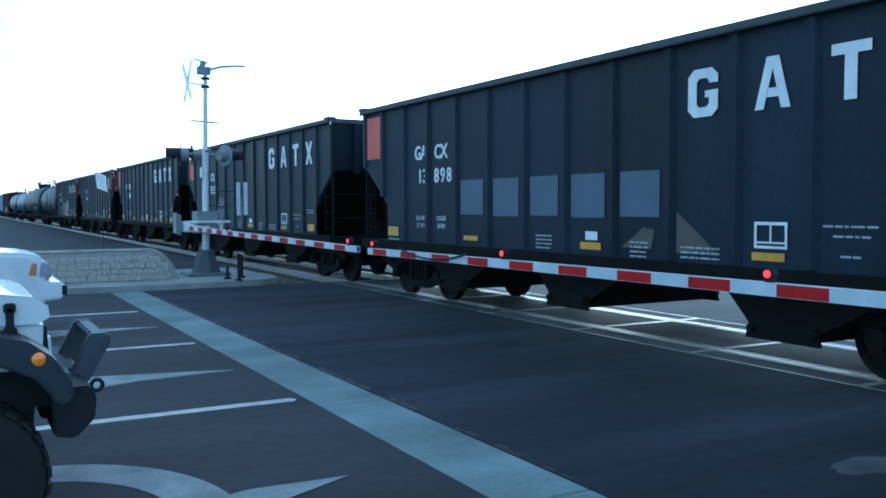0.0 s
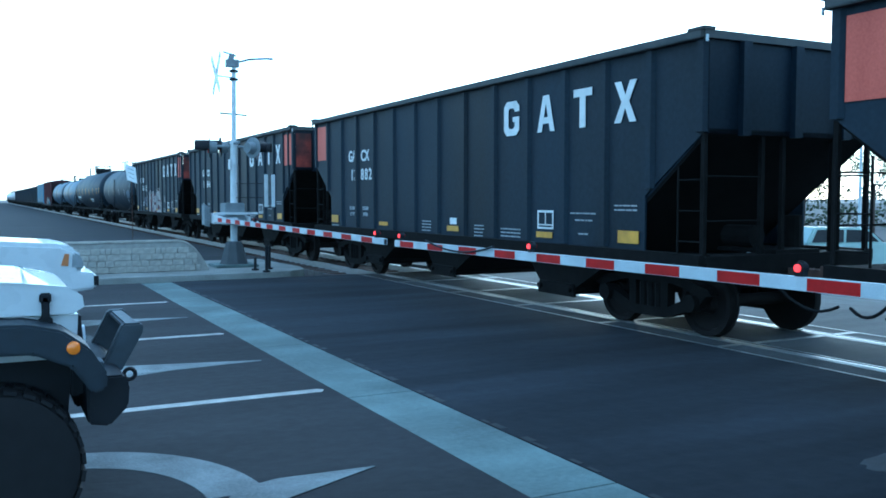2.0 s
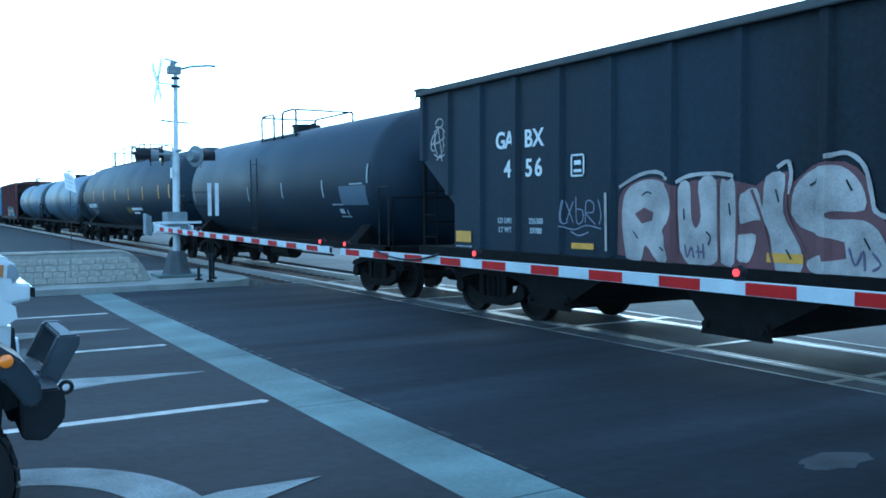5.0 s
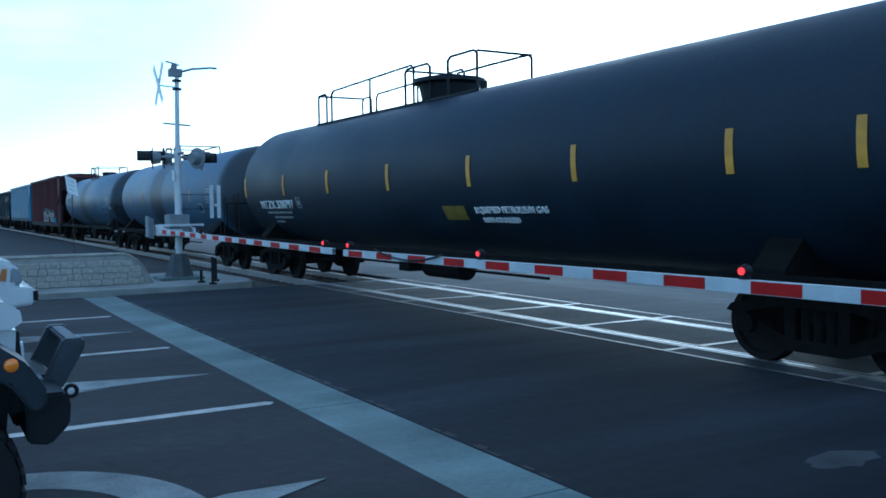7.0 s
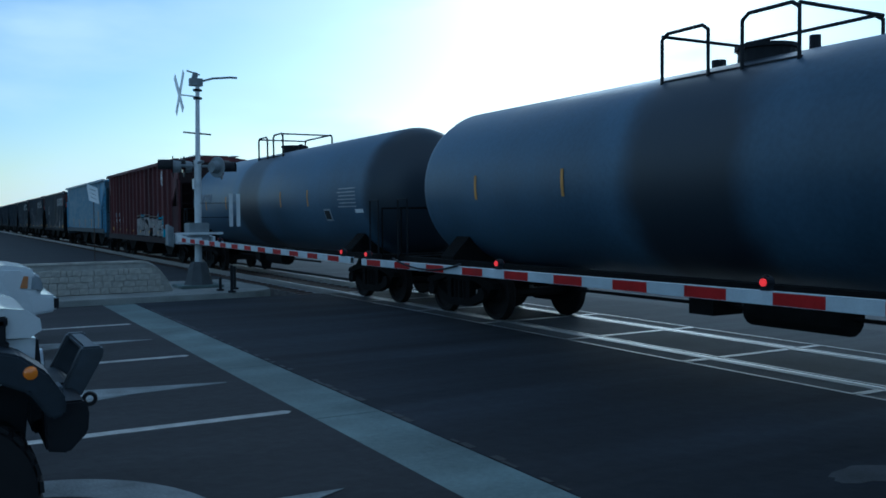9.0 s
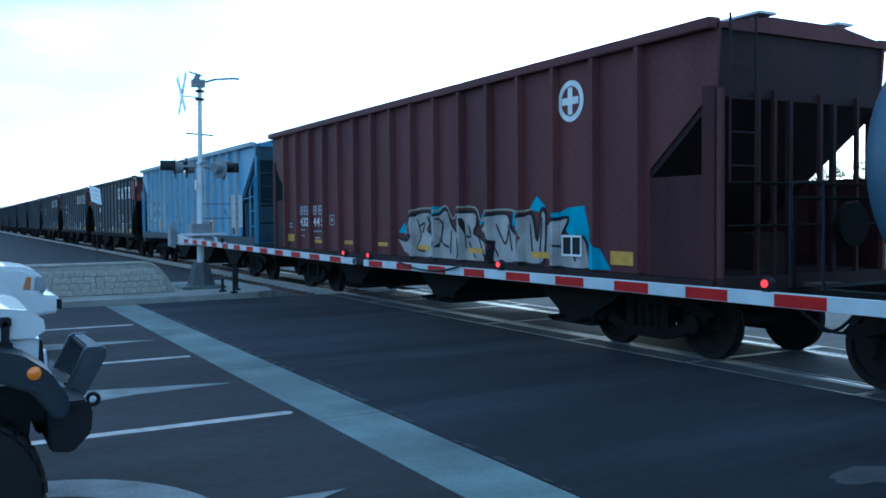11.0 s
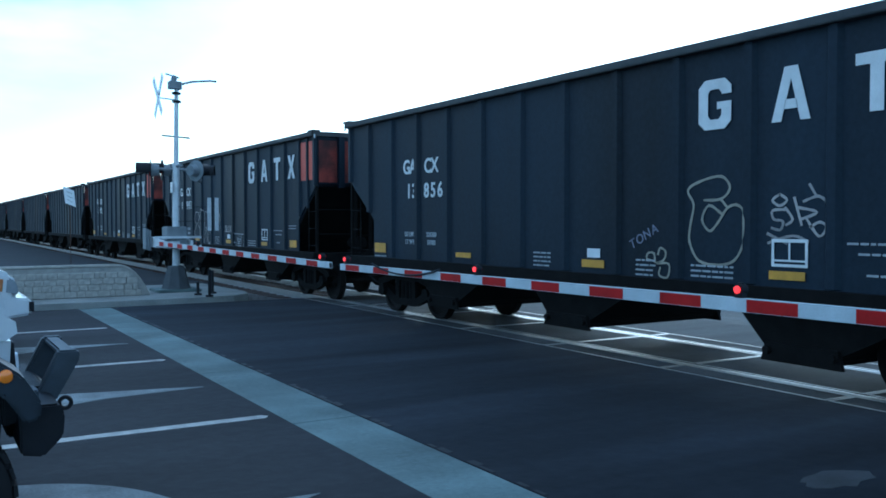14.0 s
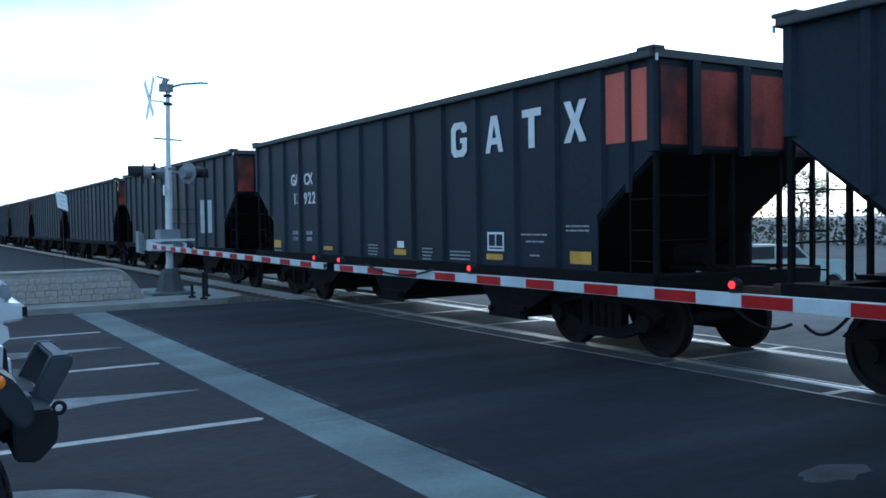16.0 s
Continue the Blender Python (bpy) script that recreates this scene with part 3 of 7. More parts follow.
def hopper_base():
    car = thing("hopper_car", "black ribbed open-top steel hopper car on the rails", "railway car", group="black hopper cars")
    for s, nm in ((-1, "side_sheet"), (1, "side_sheet")):
        bm = B()
        x0, x1 = sorted((s * 1.5, s * 1.47))
        prism(bm, [(0, 2.66), (CUTY, CUTZ), (CUTY, HSILL), (HL - CUTY, HSILL), (HL - CUTY, CUTZ), (HL, 2.66), (HL, HTOP - 0.1), (0, HTOP - 0.1)], x0, x1)
        part(nm, bm, CARBLACK, car)
        for k, y in enumerate(RIBY):
            zb = HSILL
            e = min(y, HL - y)
            if e < CUTY:
                zb = 2.66 - (2.66 - CUTZ) * e / CUTY
            bm = B()
            a, b = s * 1.5, s * (1.5 + HRIB)
            prism(bm, [(a, y - 0.09), (b, y - 0.05), (b, y + 0.05), (a, y + 0.09)], zb + 0.02, HTOP - 0.1, "z")
            part("rib", bm, CARBLACK, car)
        bm = B()
        x0, x1 = sorted((s * 1.46, s * 1.62))
        box(bm, x0, x1, -0.03, HL + 0.03, HTOP - 0.1, HTOP)
        part("top_chord", bm, CHORDDUST, car, "dusty rolled top chord", bevel=0.012)
        bm = B()
        x0, x1 = sorted((s * 1.40, s * 1.58))
        box(bm, x0, x1, 0.0, HL, HSILL - 0.16, HSILL)
        part("side_sill", bm, UNDER, car)
    for y, s in ((0.0, 1), (HL, -1)):
        bm = B()
        y0, y1 = sorted((y, y + s * 0.03))
        box(bm, -1.46, 1.46, y0, y1, 2.62, HTOP - 0.1)
        part("end_sheet", bm, CARBLACK, car)
        for x in (-0.98, -0.08, 0.82):
            bm = B()
            y0, y1 = sorted((y, y - s * 0.09))
            box(bm, x, x + 0.14, y0, y1, 2.6, HTOP - 0.1)
            part("end_rib", bm, CARBLACK, car)
        bm = B()
        y0, y1 = sorted((y - s * 0.06, y + s * 0.06))
        box(bm, -1.58, 1.58, y0, y1, HTOP - 0.1, HTOP - 0.002)
        part("end_chord", bm, CHORDDUST, car)
        for x in (-1.63, 1.43):
            bm = B()
            y0, y1 = sorted((y - s * 0.08, y + s * 0.22))
            box(bm, x, x + 0.2, y0, y1, HTOP - 0.01, HTOP + 0.035)
            cap = part("corner_cap", bm, CHORDDUST, car, bevel=0.01)
            # bright plate added in place of the white glint at the corner
            bm = B()
            box(bm, x + 0.04, x + 0.07, *sorted((y - s * 0.09, y - s * 0.07)), HTOP - 0.15, HTOP - 0.07)
            part("corner_tab", bm, GALV, cap, "small bright plate for the corner's glint")
        bm = B()
        prism(bm, [(y, 2.68), (y, 2.62), (y + s * 2.35, 0.82), (y + s * 2.35, 0.88)], -1.45, 1.45)
        part("slope_sheet", bm, UNDER, car)
        for x in (-1.5, -0.54, -0.17, 0.75, 1.44):
            bm = B()
            y0, y1 = sorted((y + s * 0.02, y + s * 0.08))
            box(bm, x, x + 0.055, y0, y1, 1.1, 2.62)
            part("end_post", bm, UNDER, car)
        ladder(car, (-1.49, y + (0.06 if s > 0 else -0.48), 0), "y", 0.42, 1.1, 2.25, 3, UNDER)
        for z in (1.55, 2.1):
            bm = B()
            rod(bm, (-1.47, y + s * 0.05, z), (-0.5, y + s * 0.05, z), 0.012, 6)
            part("grab_bar", bm, UNDER, car)
        bm = B()
        y0, y1 = sorted((y - s * 0.05, y + s * 0.35))
        box(bm, -1.5, 1.5, y0, y1, 0.86, 1.12)
        part("end_sill", bm, UNDER, car)
        bm = B()
        y0, y1 = sorted((y - s * 0.02, y + s * 1.0))
        box(bm, -0.3, 0.5, y0, y1, 1.12, 1.17)
        rod(bm, (0.55, y + s * 0.5, 1.14), (0.55, y + s * 0.5, 1.6), 0.14, 12)
        rod(bm, (-0.2, y + s * 0.4, 1.33), (-0.2, y + s * 0.9, 1.33), 0.15, 12)
        part("brake_gear", bm, UNDER, car)
        coupler(car, y, -s)
    bm = B()
    box(bm, -0.22, 0.22, 0.1, HL - 0.1, 0.72, 1.02)
    part("centre_sill", bm, UNDER, car)
    for yc in (3.45, 7.35, 10.8):
        bm = B()
        prism(bm, [(yc - 1.5, 1.0), (yc - 0.46, 0.46), (yc - 0.34, 0.34), (yc - 0.05, 0.34), (yc, 0.40), (yc + 0.05, 0.34), (yc + 0.34, 0.34), (yc + 0.46, 0.44), (yc + 1.0, 1.0)], -1.25, 1.25)
        chute = part("hopper_chute", bm, UNDER, car)
        for d in (-0.4, 0.4):
            bm = B()
            rod(bm, (-1.36, yc + d, 0.44), (1.36, yc + d, 0.44), 0.045, 8)
            part("door_shaft", bm, UNDER, chute)
        for x in (-1.31, 1.26):
            bm = B()
            prism(bm, [(yc - 0.5, 0.32), (yc + 0.5, 0.32), (yc + 0.44, 0.52), (yc - 0.44, 0.52)], x, x + 0.05)
            part("door_lug", bm, UNDER, chute)
    for y in (1.55, HL - 1.55):
        add_truck(car, y)
    return car


def drape(bm, ribs):
    """Paint that runs over the ribs: cut it at their edges and lay it on their faces."""
    ys = [v.co.y for v in bm.verts]
    lo, hi = min(ys), max(ys)
    foot, flat, top = (0.06, 0.035, RIBD) if len(ribs) == 16 else (0.09, 0.05, HRIB)
    for r in ribs:
        for d in (-foot, -flat, flat, foot):
            if lo < r + d < hi:
                bmesh.ops.bisect_plane(bm, geom=bm.verts[:] + bm.edges[:] + bm.faces[:], plane_co=(0, r + d, 0), plane_no=(0, 1, 0))
    for v in bm.verts:
        d = min(abs(v.co.y - r) for r in ribs)
        v.co.x -= top * max(0.0, min(1.0, (foot - d) / (foot - flat)))


def stencil_bars(bm, y, z, w, n, x=-1.512, h=0.045, gap=0.085):
    """n short lines of unreadable stencil."""
    for k in range(n):
        plate(bm, y - w / 2, y + w / 2 - 0.05 * (k % 2), z - k * gap, z - k * gap + h, x)


def emblem_shapes(car, ys, z, h, x=-1.512):
    """Four plain white shapes across the panels, one to a panel."""
    for k, y in enumerate(ys):
        bm = B()
        w = h * 0.42
        def P(u, v):
            return (y - u * w, z + v * h / 2)
        if k == 0:
            path = [(1, .38), (1, .7), (.6, 1), (-.6, 1), (-1, .7), (-1, -.7), (-.6, -1), (.6, -1), (1, -.7), (1, .08), (.15, .08), (.15, -.2), (.42, -.2), (.42, -.45), (.25, -.6), (-.25, -.6), (-.42, -.45), (-.42, .45), (-.25, .6), (.25, .6), (.42, .45), (.42, .38)]
            prism(bm, [P(*q) for q in path], x - 0.006, x)
        elif k == 1:
            prism(bm, [P(-1, -1), P(-.5, -1), P(0, .55), P(0, 1), P(-.34, 1)], x - 0.006, x)
            prism(bm, [P(1, -1), P(.5, -1), P(0, .55), P(0, 1), P(.34, 1)], x - 0.006, x)
            prism(bm, [P(-.38, -.55), P(.38, -.55), P(.28, -.2), P(-.28, -.2)], x - 0.006, x)
        elif k == 2:
            prism(bm, [P(-.95, 1), P(.95, 1), P(.95, .6), P(.3, .6), P(.3, -1), P(-.3, -1), P(-.3, .6), P(-.95, .6)], x - 0.006, x)
        else:
            prism(bm, [P(-1, 1), P(-.4, 1), P(0, .3), P(.4, 1), P(1, 1), P(.34, 0), P(1, -1), P(.4, -1), P(0, -.3), P(-.4, -1), P(-1, -1), P(-.34, 0)], x - 0.006, x)
        part("emblem_shape", bm, MARK, car, "tall white painted block shape")


def side_words(car, rows, size, material, label, x=-1.504, fat=0.006, name="car_number"):
    for txt, y, z in rows:
        bm = B()
        lettering(bm, txt, size, on_side(y, z, x), fat=fat)
        if name == "graffiti_word":
            drape(bm, RIBY)
        part(name, bm, material, car, label)


def side_panel(car, name, material, label, y0, y1, z0, z1, x=-1.506):
    bm = B()
    plate(bm, y0, y1, z0, z1, x, 0.004)
    return part(name, bm, material, car, label)


def hopper_marks(car, owner, number, orange_tail, orange_front):
    """Stencils, reflectors and orange end panels on the road side."""
    emblem_shapes(car, [4.44, 3.43, 2.48, 1.51], 3.14, 0.56)
    lift = 0.12 if len(number[1]) == 2 else 0.0
    for txt, y, z in ((owner[0], 11.62, 2.81), (owner[1], 10.84 + lift * 0.5, 2.80), (number[0], 11.55, 2.37), (number[1], 10.77 + lift, 2.37)):
        for k, ch in enumerate(txt):
            bm = B()
            lettering(bm, ch, 0.36, on_side(y - (k - (len(txt) - 1) / 2) * (0.2 if "1" in txt[:2] and len(txt) == 2 else 0.235), z, -1.504), fat=0.007)
            part("stencil_character", bm, MARK, car, "white stencilled letter or digit")
    for words, y, z in (("LD LMT", 11.62, 1.60), ("LT WT", 11.62, 1.46), ("226300", 10.84, 1.60), ("59700", 10.84, 1.46)):
        bm = B()
        lettering(bm, words, 0.115, on_side(y, z, -1.503), fat=0.003)
        part("load_stencil", bm, MARKGREY, car, "small white stencilled load figures")
    for k, z, w, n in ((7, 1.37, 0.40, 4), (5, 1.34, 0.34, 4), (4, 1.31, 0.62, 3), (2, 1.60, 0.66, 1), (2, 1.50, 0.42, 1), (2, 1.30, 0.24, 1), (1, 1.72, 0.5, 2), (12, 1.16, 0.5, 1)):
        for j in range(n):
            y, zz = (RIBY[k] + RIBY[k + 1]) / 2, z - 0.06 * j
            bm = B()
            u = y + w / 2
            m = 0
            while u > y - w / 2 + 0.03:
                v = 0.05 + 0.035 * ((m * 7 + j * 3 + k) % 4)
                plate(bm, max(u - v, y - w / 2), u, zz, zz + 0.022, -1.506, 0.004)
                u -= v + 0.022
                m += 1
            part("load_stencil", bm, MARKGREY, car, "line of small worn stencil")
    if not lift:
        side_panel(car, "data_plate", SIGNWHITE, "small white data plate", 6.38, 6.64, 1.35, 1.47)
    bm = B()
    y = 3.43
    for a, b, c, d in ((-0.22, 0.22, 1.61, 1.645), (-0.22, 0.22, 1.355, 1.385), (-0.22, -0.19, 1.385, 1.61), (0.19, 0.22, 1.385, 1.61), (-0.01, 0.01, 1.42, 1.61), (-0.19, 0.19, 1.41, 1.43)):
        plate(bm, y + a, y + b, c, d, -1.511)
    part("stencil_frame", bm, MARK, car, "white outlined lubrication stencil box")
    for y, w, z0, z1 in ((12.80, 0.46, 1.24, 1.42), (9.77, 0.46, 1.24, 1.32), (6.52, 0.45, 1.22, 1.32), (3.46, 0.44, 1.22, 1.31), (1.42, 0.44, 1.22, 1.39)):
        bm = B()
        plate(bm, y - w / 2, y + w / 2, z0, z1, -1.513)
        part("reflector", bm, YELLOW, car, "yellow reflective strip")
    if orange_tail:
        bm = B()
        plate(bm, RIBY[13] + 0.10, RIBY[14] - 0.10, 2.8, 3.66, -1.512)
        part("orange_panel", bm, ORANGE, car, "faded orange painted panel")
    if orange_front:
        bm = B()
        prism(bm, [(-1.5, 0.43), (-1.545, 0.45), (-1.545, 0.51), (-1.5, 0.53)], 2.15, HTOP - 0.1, "z")
        part("rib", bm, CARBLACK, car)
        for y0, y1 in ((0.16, 0.425), (0.535, 0.90)):
            bm = B()
            plate(bm, y0, y1, 2.78, 3.66, -1.505)
            part("orange_panel", bm, ORANGE, car, "faded orange painted panel")
        for x0, x1 in ((-1.44, -1.0), (-0.82, -0.1), (0.08, 0.8), (0.98, 1.44)):
            bm = B()
            box(bm, x0, x1, -0.008, -0.001, 2.72, 3.66)
            part("orange_panel", bm, ORANGEDIRTY, car, "sooty orange painted panel")


def flowing(pts, n=4):
    """A smooth curve through the points, as a hand draws it."""
    if len(pts) < 3:
        return pts
    out = []
    for k in range(len(pts) - 1):
        p0, p1, p2, p3 = pts[max(k - 1, 0)], pts[k], pts[k + 1], pts[min(k + 2, len(pts) - 1)]
        for j in range(n):
            u = j / n
            out.append(0.5 * (2 * p1 + (p2 - p0) * u + (2 * p0 - 5 * p1 + 4 * p2 - p3) * u * u + (3 * p1 - p0 - 3 * p2 + p3) * u ** 3))
    return out + [pts[-1]]


def scribble(car, name, material, label, strokes, r=0.03, x=-1.506, ribs=RIBY):
    """Sprayed strokes: polylines of (y, z) laid on the side as flat bands."""
    for n, line in enumerate(strokes):
        bm = B()
        pts = flowing([Vector(p) for p in line])
        rows = []
        for k, p in enumerate(pts):
            a, b = pts[max(k - 1, 0)], pts[min(k + 1, len(pts) - 1)]
            d = (b - a).normalized() if (b - a).length > 1e-5 else Vector((1, 0))
            e = d * (r * 0.6 if k == len(pts) - 1 else -r * 0.6 if k == 0 else 0.0)
            q = Vector((-d.y, d.x)) * r * (0.85 + 0.3 * ((k * 7 + n * 3) % 5) / 4)
            rows.append([bm.verts.new((x - 0.003 - 0.0002 * n + back, *(p + e + q * s))) for back in (0.0, 0.003) for s in (1, -1)])
        for u, v in zip(rows, rows[1:]):
            for c0, c1 in ((0, 1), (1, 3), (3, 2), (2, 0)):
                bm.faces.new((u[c0], u[c1], v[c1], v[c0]))
        for u in (rows[0], rows[-1]):
            bm.faces.new((u[0], u[1], u[3], u[2]))
        bmesh.ops.recalc_face_normals(bm, faces=bm.faces[:])
        drape(bm, ribs)
        part(name, bm, material, car, label)


def wander(seed, y0, y1, z0, z1, n, m=7):
    """Curling hand-sprayed strokes in a rectangle."""
    rnd = random.Random(seed)
    out = []
    for k in range(n):
        cy, cz = y0 + (y1 - y0) * (k + 0.5) / n, (z0 + z1) / 2
        a, ph, e = rnd.uniform(2.5, 4.5), rnd.uniform(0, 6.3), rnd.uniform(0.7, 1.3)
        out.append([(cy + (y1 - y0) / n * 0.5 * math.sin(a * j / m + ph), cz + (z1 - z0) * 0.5 * math.cos(a * e * j / m + ph * 0.7)) for j in range(m * 2)])
    return out


# ---- covered hoppers
RIBD = 0.11


def covered_hopper(name, label, paint, length, top, sill_paint, nrib, roofz, cut, chord, end_paint, ribs, low=1.3, bulkhead=False, chutes=()):
    car = thing(name, label, "railway car")
    L = length
    cut_y, cut_hi, cut_lo = cut
    for s in (-1, 1):
        bm = B()
        x0, x1 = sorted((s * 1.5, s * 1.46))
        prism(bm, [(0.1, cut_hi), (cut_y, cut_lo), (cut_y, low), (L - cut_y, low), (L - cut_y, cut_lo), (L - 0.1, cut_hi), (L - 0.05, top), (0.05, top)], x0, x1)
        part("side_sheet", bm, paint, car)
        for k in range(nrib):
            y = ribs[k]
            bm = B()
            a, b = s * 1.5, s * (1.5 + RIBD)
            prism(bm, [(a, y - 0.06), (b, y - 0.035), (b, y + 0.035), (a, y + 0.06)], low + 0.02, top - 0.075, "z")
            part("rib", bm, chord, car)
        bm = B()
        x0, x1 = sorted((s * 1.44, s * 1.625))
        box(bm, x0, x1, 0.08, L, top - 0.07, top + 0.06)
        part("top_chord", bm, chord, car, bevel=0.012)
        bm = B()
        x0, x1 = sorted((s * 1.38, s * 1.56))
        box(bm, x0, x1, 0.1, L - 0.1, low - 0.24, low - 0.01)
        part("side_sill", bm, sill_paint, car)
    bm = B()
    prism(bm, [(-1.5, top + 0.0), (-0.62, roofz), (0.62, roofz), (1.5, top + 0.0), (1.5, top - 0.06), (-1.5, top - 0.06)], 0.05, L - 0.02, "y")
    part("roof", bm, paint, car)
    bm = B()
    n = int(L / 0.8)
    for k in range(n):
        box(bm, -0.5, 0.5, 0.3 + 0.8 * k, 0.98 + 0.8 * k, roofz - 0.02, roofz + 0.07)
    part("roof_hatches", bm, paint, car)
    for s in (-1, 1):
        bm = B()
        x0, x1 = sorted((s * 0.55, s * 0.85))
        box(bm, x0, x1, 0.05, L - 0.05, roofz + 0.03, roofz + 0.06)
        for k in range(8):
            y = 0.3 + (L - 0.6) * k / 7
            rod(bm, (s * 0.7, y, roofz - 0.1), (s * 0.7, y, roofz + 0.04), 0.02, 6)
        part("running_board", bm, GALV, car)
    for y, s in ((0.0, 1), (L, -1)):
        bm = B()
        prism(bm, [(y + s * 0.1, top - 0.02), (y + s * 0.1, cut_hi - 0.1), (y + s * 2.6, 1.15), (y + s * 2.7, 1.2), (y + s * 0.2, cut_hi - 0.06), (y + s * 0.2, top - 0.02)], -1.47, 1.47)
        part("slope_sheet", bm, end_paint, car)
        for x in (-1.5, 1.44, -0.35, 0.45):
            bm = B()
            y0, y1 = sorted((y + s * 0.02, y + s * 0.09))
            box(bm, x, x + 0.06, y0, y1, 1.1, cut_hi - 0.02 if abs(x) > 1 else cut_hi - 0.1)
            part("end_post", bm, end_paint if abs(x) < 1 else paint, car)
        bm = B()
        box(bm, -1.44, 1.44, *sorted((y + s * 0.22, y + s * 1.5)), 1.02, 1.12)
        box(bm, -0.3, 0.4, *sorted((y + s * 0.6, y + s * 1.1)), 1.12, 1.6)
        part("end_floor", bm, end_paint, car)
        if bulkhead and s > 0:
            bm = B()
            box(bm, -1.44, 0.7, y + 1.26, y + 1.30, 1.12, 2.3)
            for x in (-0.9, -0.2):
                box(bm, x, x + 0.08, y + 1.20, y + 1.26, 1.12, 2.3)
            part("bulkhead", bm, end_paint, car, "dark upright bulkhead panel")
        if bulkhead:
            # corner ladder with a slanted top
            yo, yi = y + s * 0.04, y + s * 0.50
            bm = B()
            tube(bm, [(-1.53, yi, 1.1), (-1.53, yi, 2.68), (-1.53, yo, 3.04), (-1.53, yo, 1.1)], 0.022)
            lad = part("ladder", bm, paint, car)
            for z in (1.61, 2.05, 2.46):
                bm = B()
                rod(bm, (-1.53, yo, z), (-1.53, yi, z), 0.014, 6)
                part("rung", bm, paint, lad)
            bm = B()
            rod(bm, (-1.5, yi, 2.44), (-1.5, y + s * cut_y, 2.40), 0.014, 6)
            part("hand_rail", bm, paint, car)
            bm = B()
            rod(bm, (-1.5, yo, 1.12), (-1.5, y + s * cut_y, 1.12), 0.03, 6)
            part("foot_rail", bm, paint, car)
        else:
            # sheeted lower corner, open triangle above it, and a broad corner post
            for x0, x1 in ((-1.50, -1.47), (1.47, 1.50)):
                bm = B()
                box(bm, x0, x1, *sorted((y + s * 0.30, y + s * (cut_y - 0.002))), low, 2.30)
                part("corner_sheet", bm, BROWNDUSK, car, "dark brown lower corner sheet")
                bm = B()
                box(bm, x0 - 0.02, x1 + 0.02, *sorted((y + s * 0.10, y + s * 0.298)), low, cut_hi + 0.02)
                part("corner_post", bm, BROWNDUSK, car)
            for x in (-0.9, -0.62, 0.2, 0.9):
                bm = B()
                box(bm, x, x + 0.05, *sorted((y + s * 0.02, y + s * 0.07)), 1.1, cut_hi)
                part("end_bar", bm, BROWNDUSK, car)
        ladder(car, (-1.40, y - s * 0.02, 0), "x", 0.42, 2.2, top + 0.1, 5, end_paint)
        bm = B()
        y0, y1 = sorted((y - s * 0.02, y + s * 0.3))
        box(bm, -1.5, 1.5, y0, y1, 0.86, 1.1)
        part("end_sill", bm, sill_paint, car)
        bm = B()
        for z in (1.7, 2.2):
            rod(bm, (-1.4, y, z), (1.4, y, z), 0.02, 6)
        rod(bm, (0.6, y - s * 0.1, 1.7), (0.6, y - s * 0.18, 1.7), 0.28, 16)
        part("brake_wheel", bm, UNDER, car)
        coupler(car, y, -s)
    bm = B()
    box(bm, -0.25, 0.25, 0.1, L - 0.1, 0.72, 1.05)
    part("centre_sill", bm, UNDER, car)
    for yc in chutes:
        bm = B()
        prism(bm, [(yc - 1.5, 1.02), (yc - 0.4, 0.42), (yc - 0.4, 0.30), (yc + 0.4, 0.30), (yc + 0.4, 0.42), (yc + 1.35, 1.02)], -1.2, 1.2)
        chute = part("hopper_chute", bm, UNDER, car)
        bm = B()
        box(bm, -1.3, 1.3, yc - 0.46, yc + 0.46, 0.27, 0.298)
        part("outlet_gate", bm, UNDER, chute)
        for d in (-0.3, 0.3):
            bm = B()
            rod(bm, (-1.46, yc + d, 0.345), (1.46, yc + d, 0.345), 0.035, 8)
            part("gate_shaft", bm, UNDER, chute)
    for y in (1.75, L - 1.75):
        add_truck(car, y)
    return car


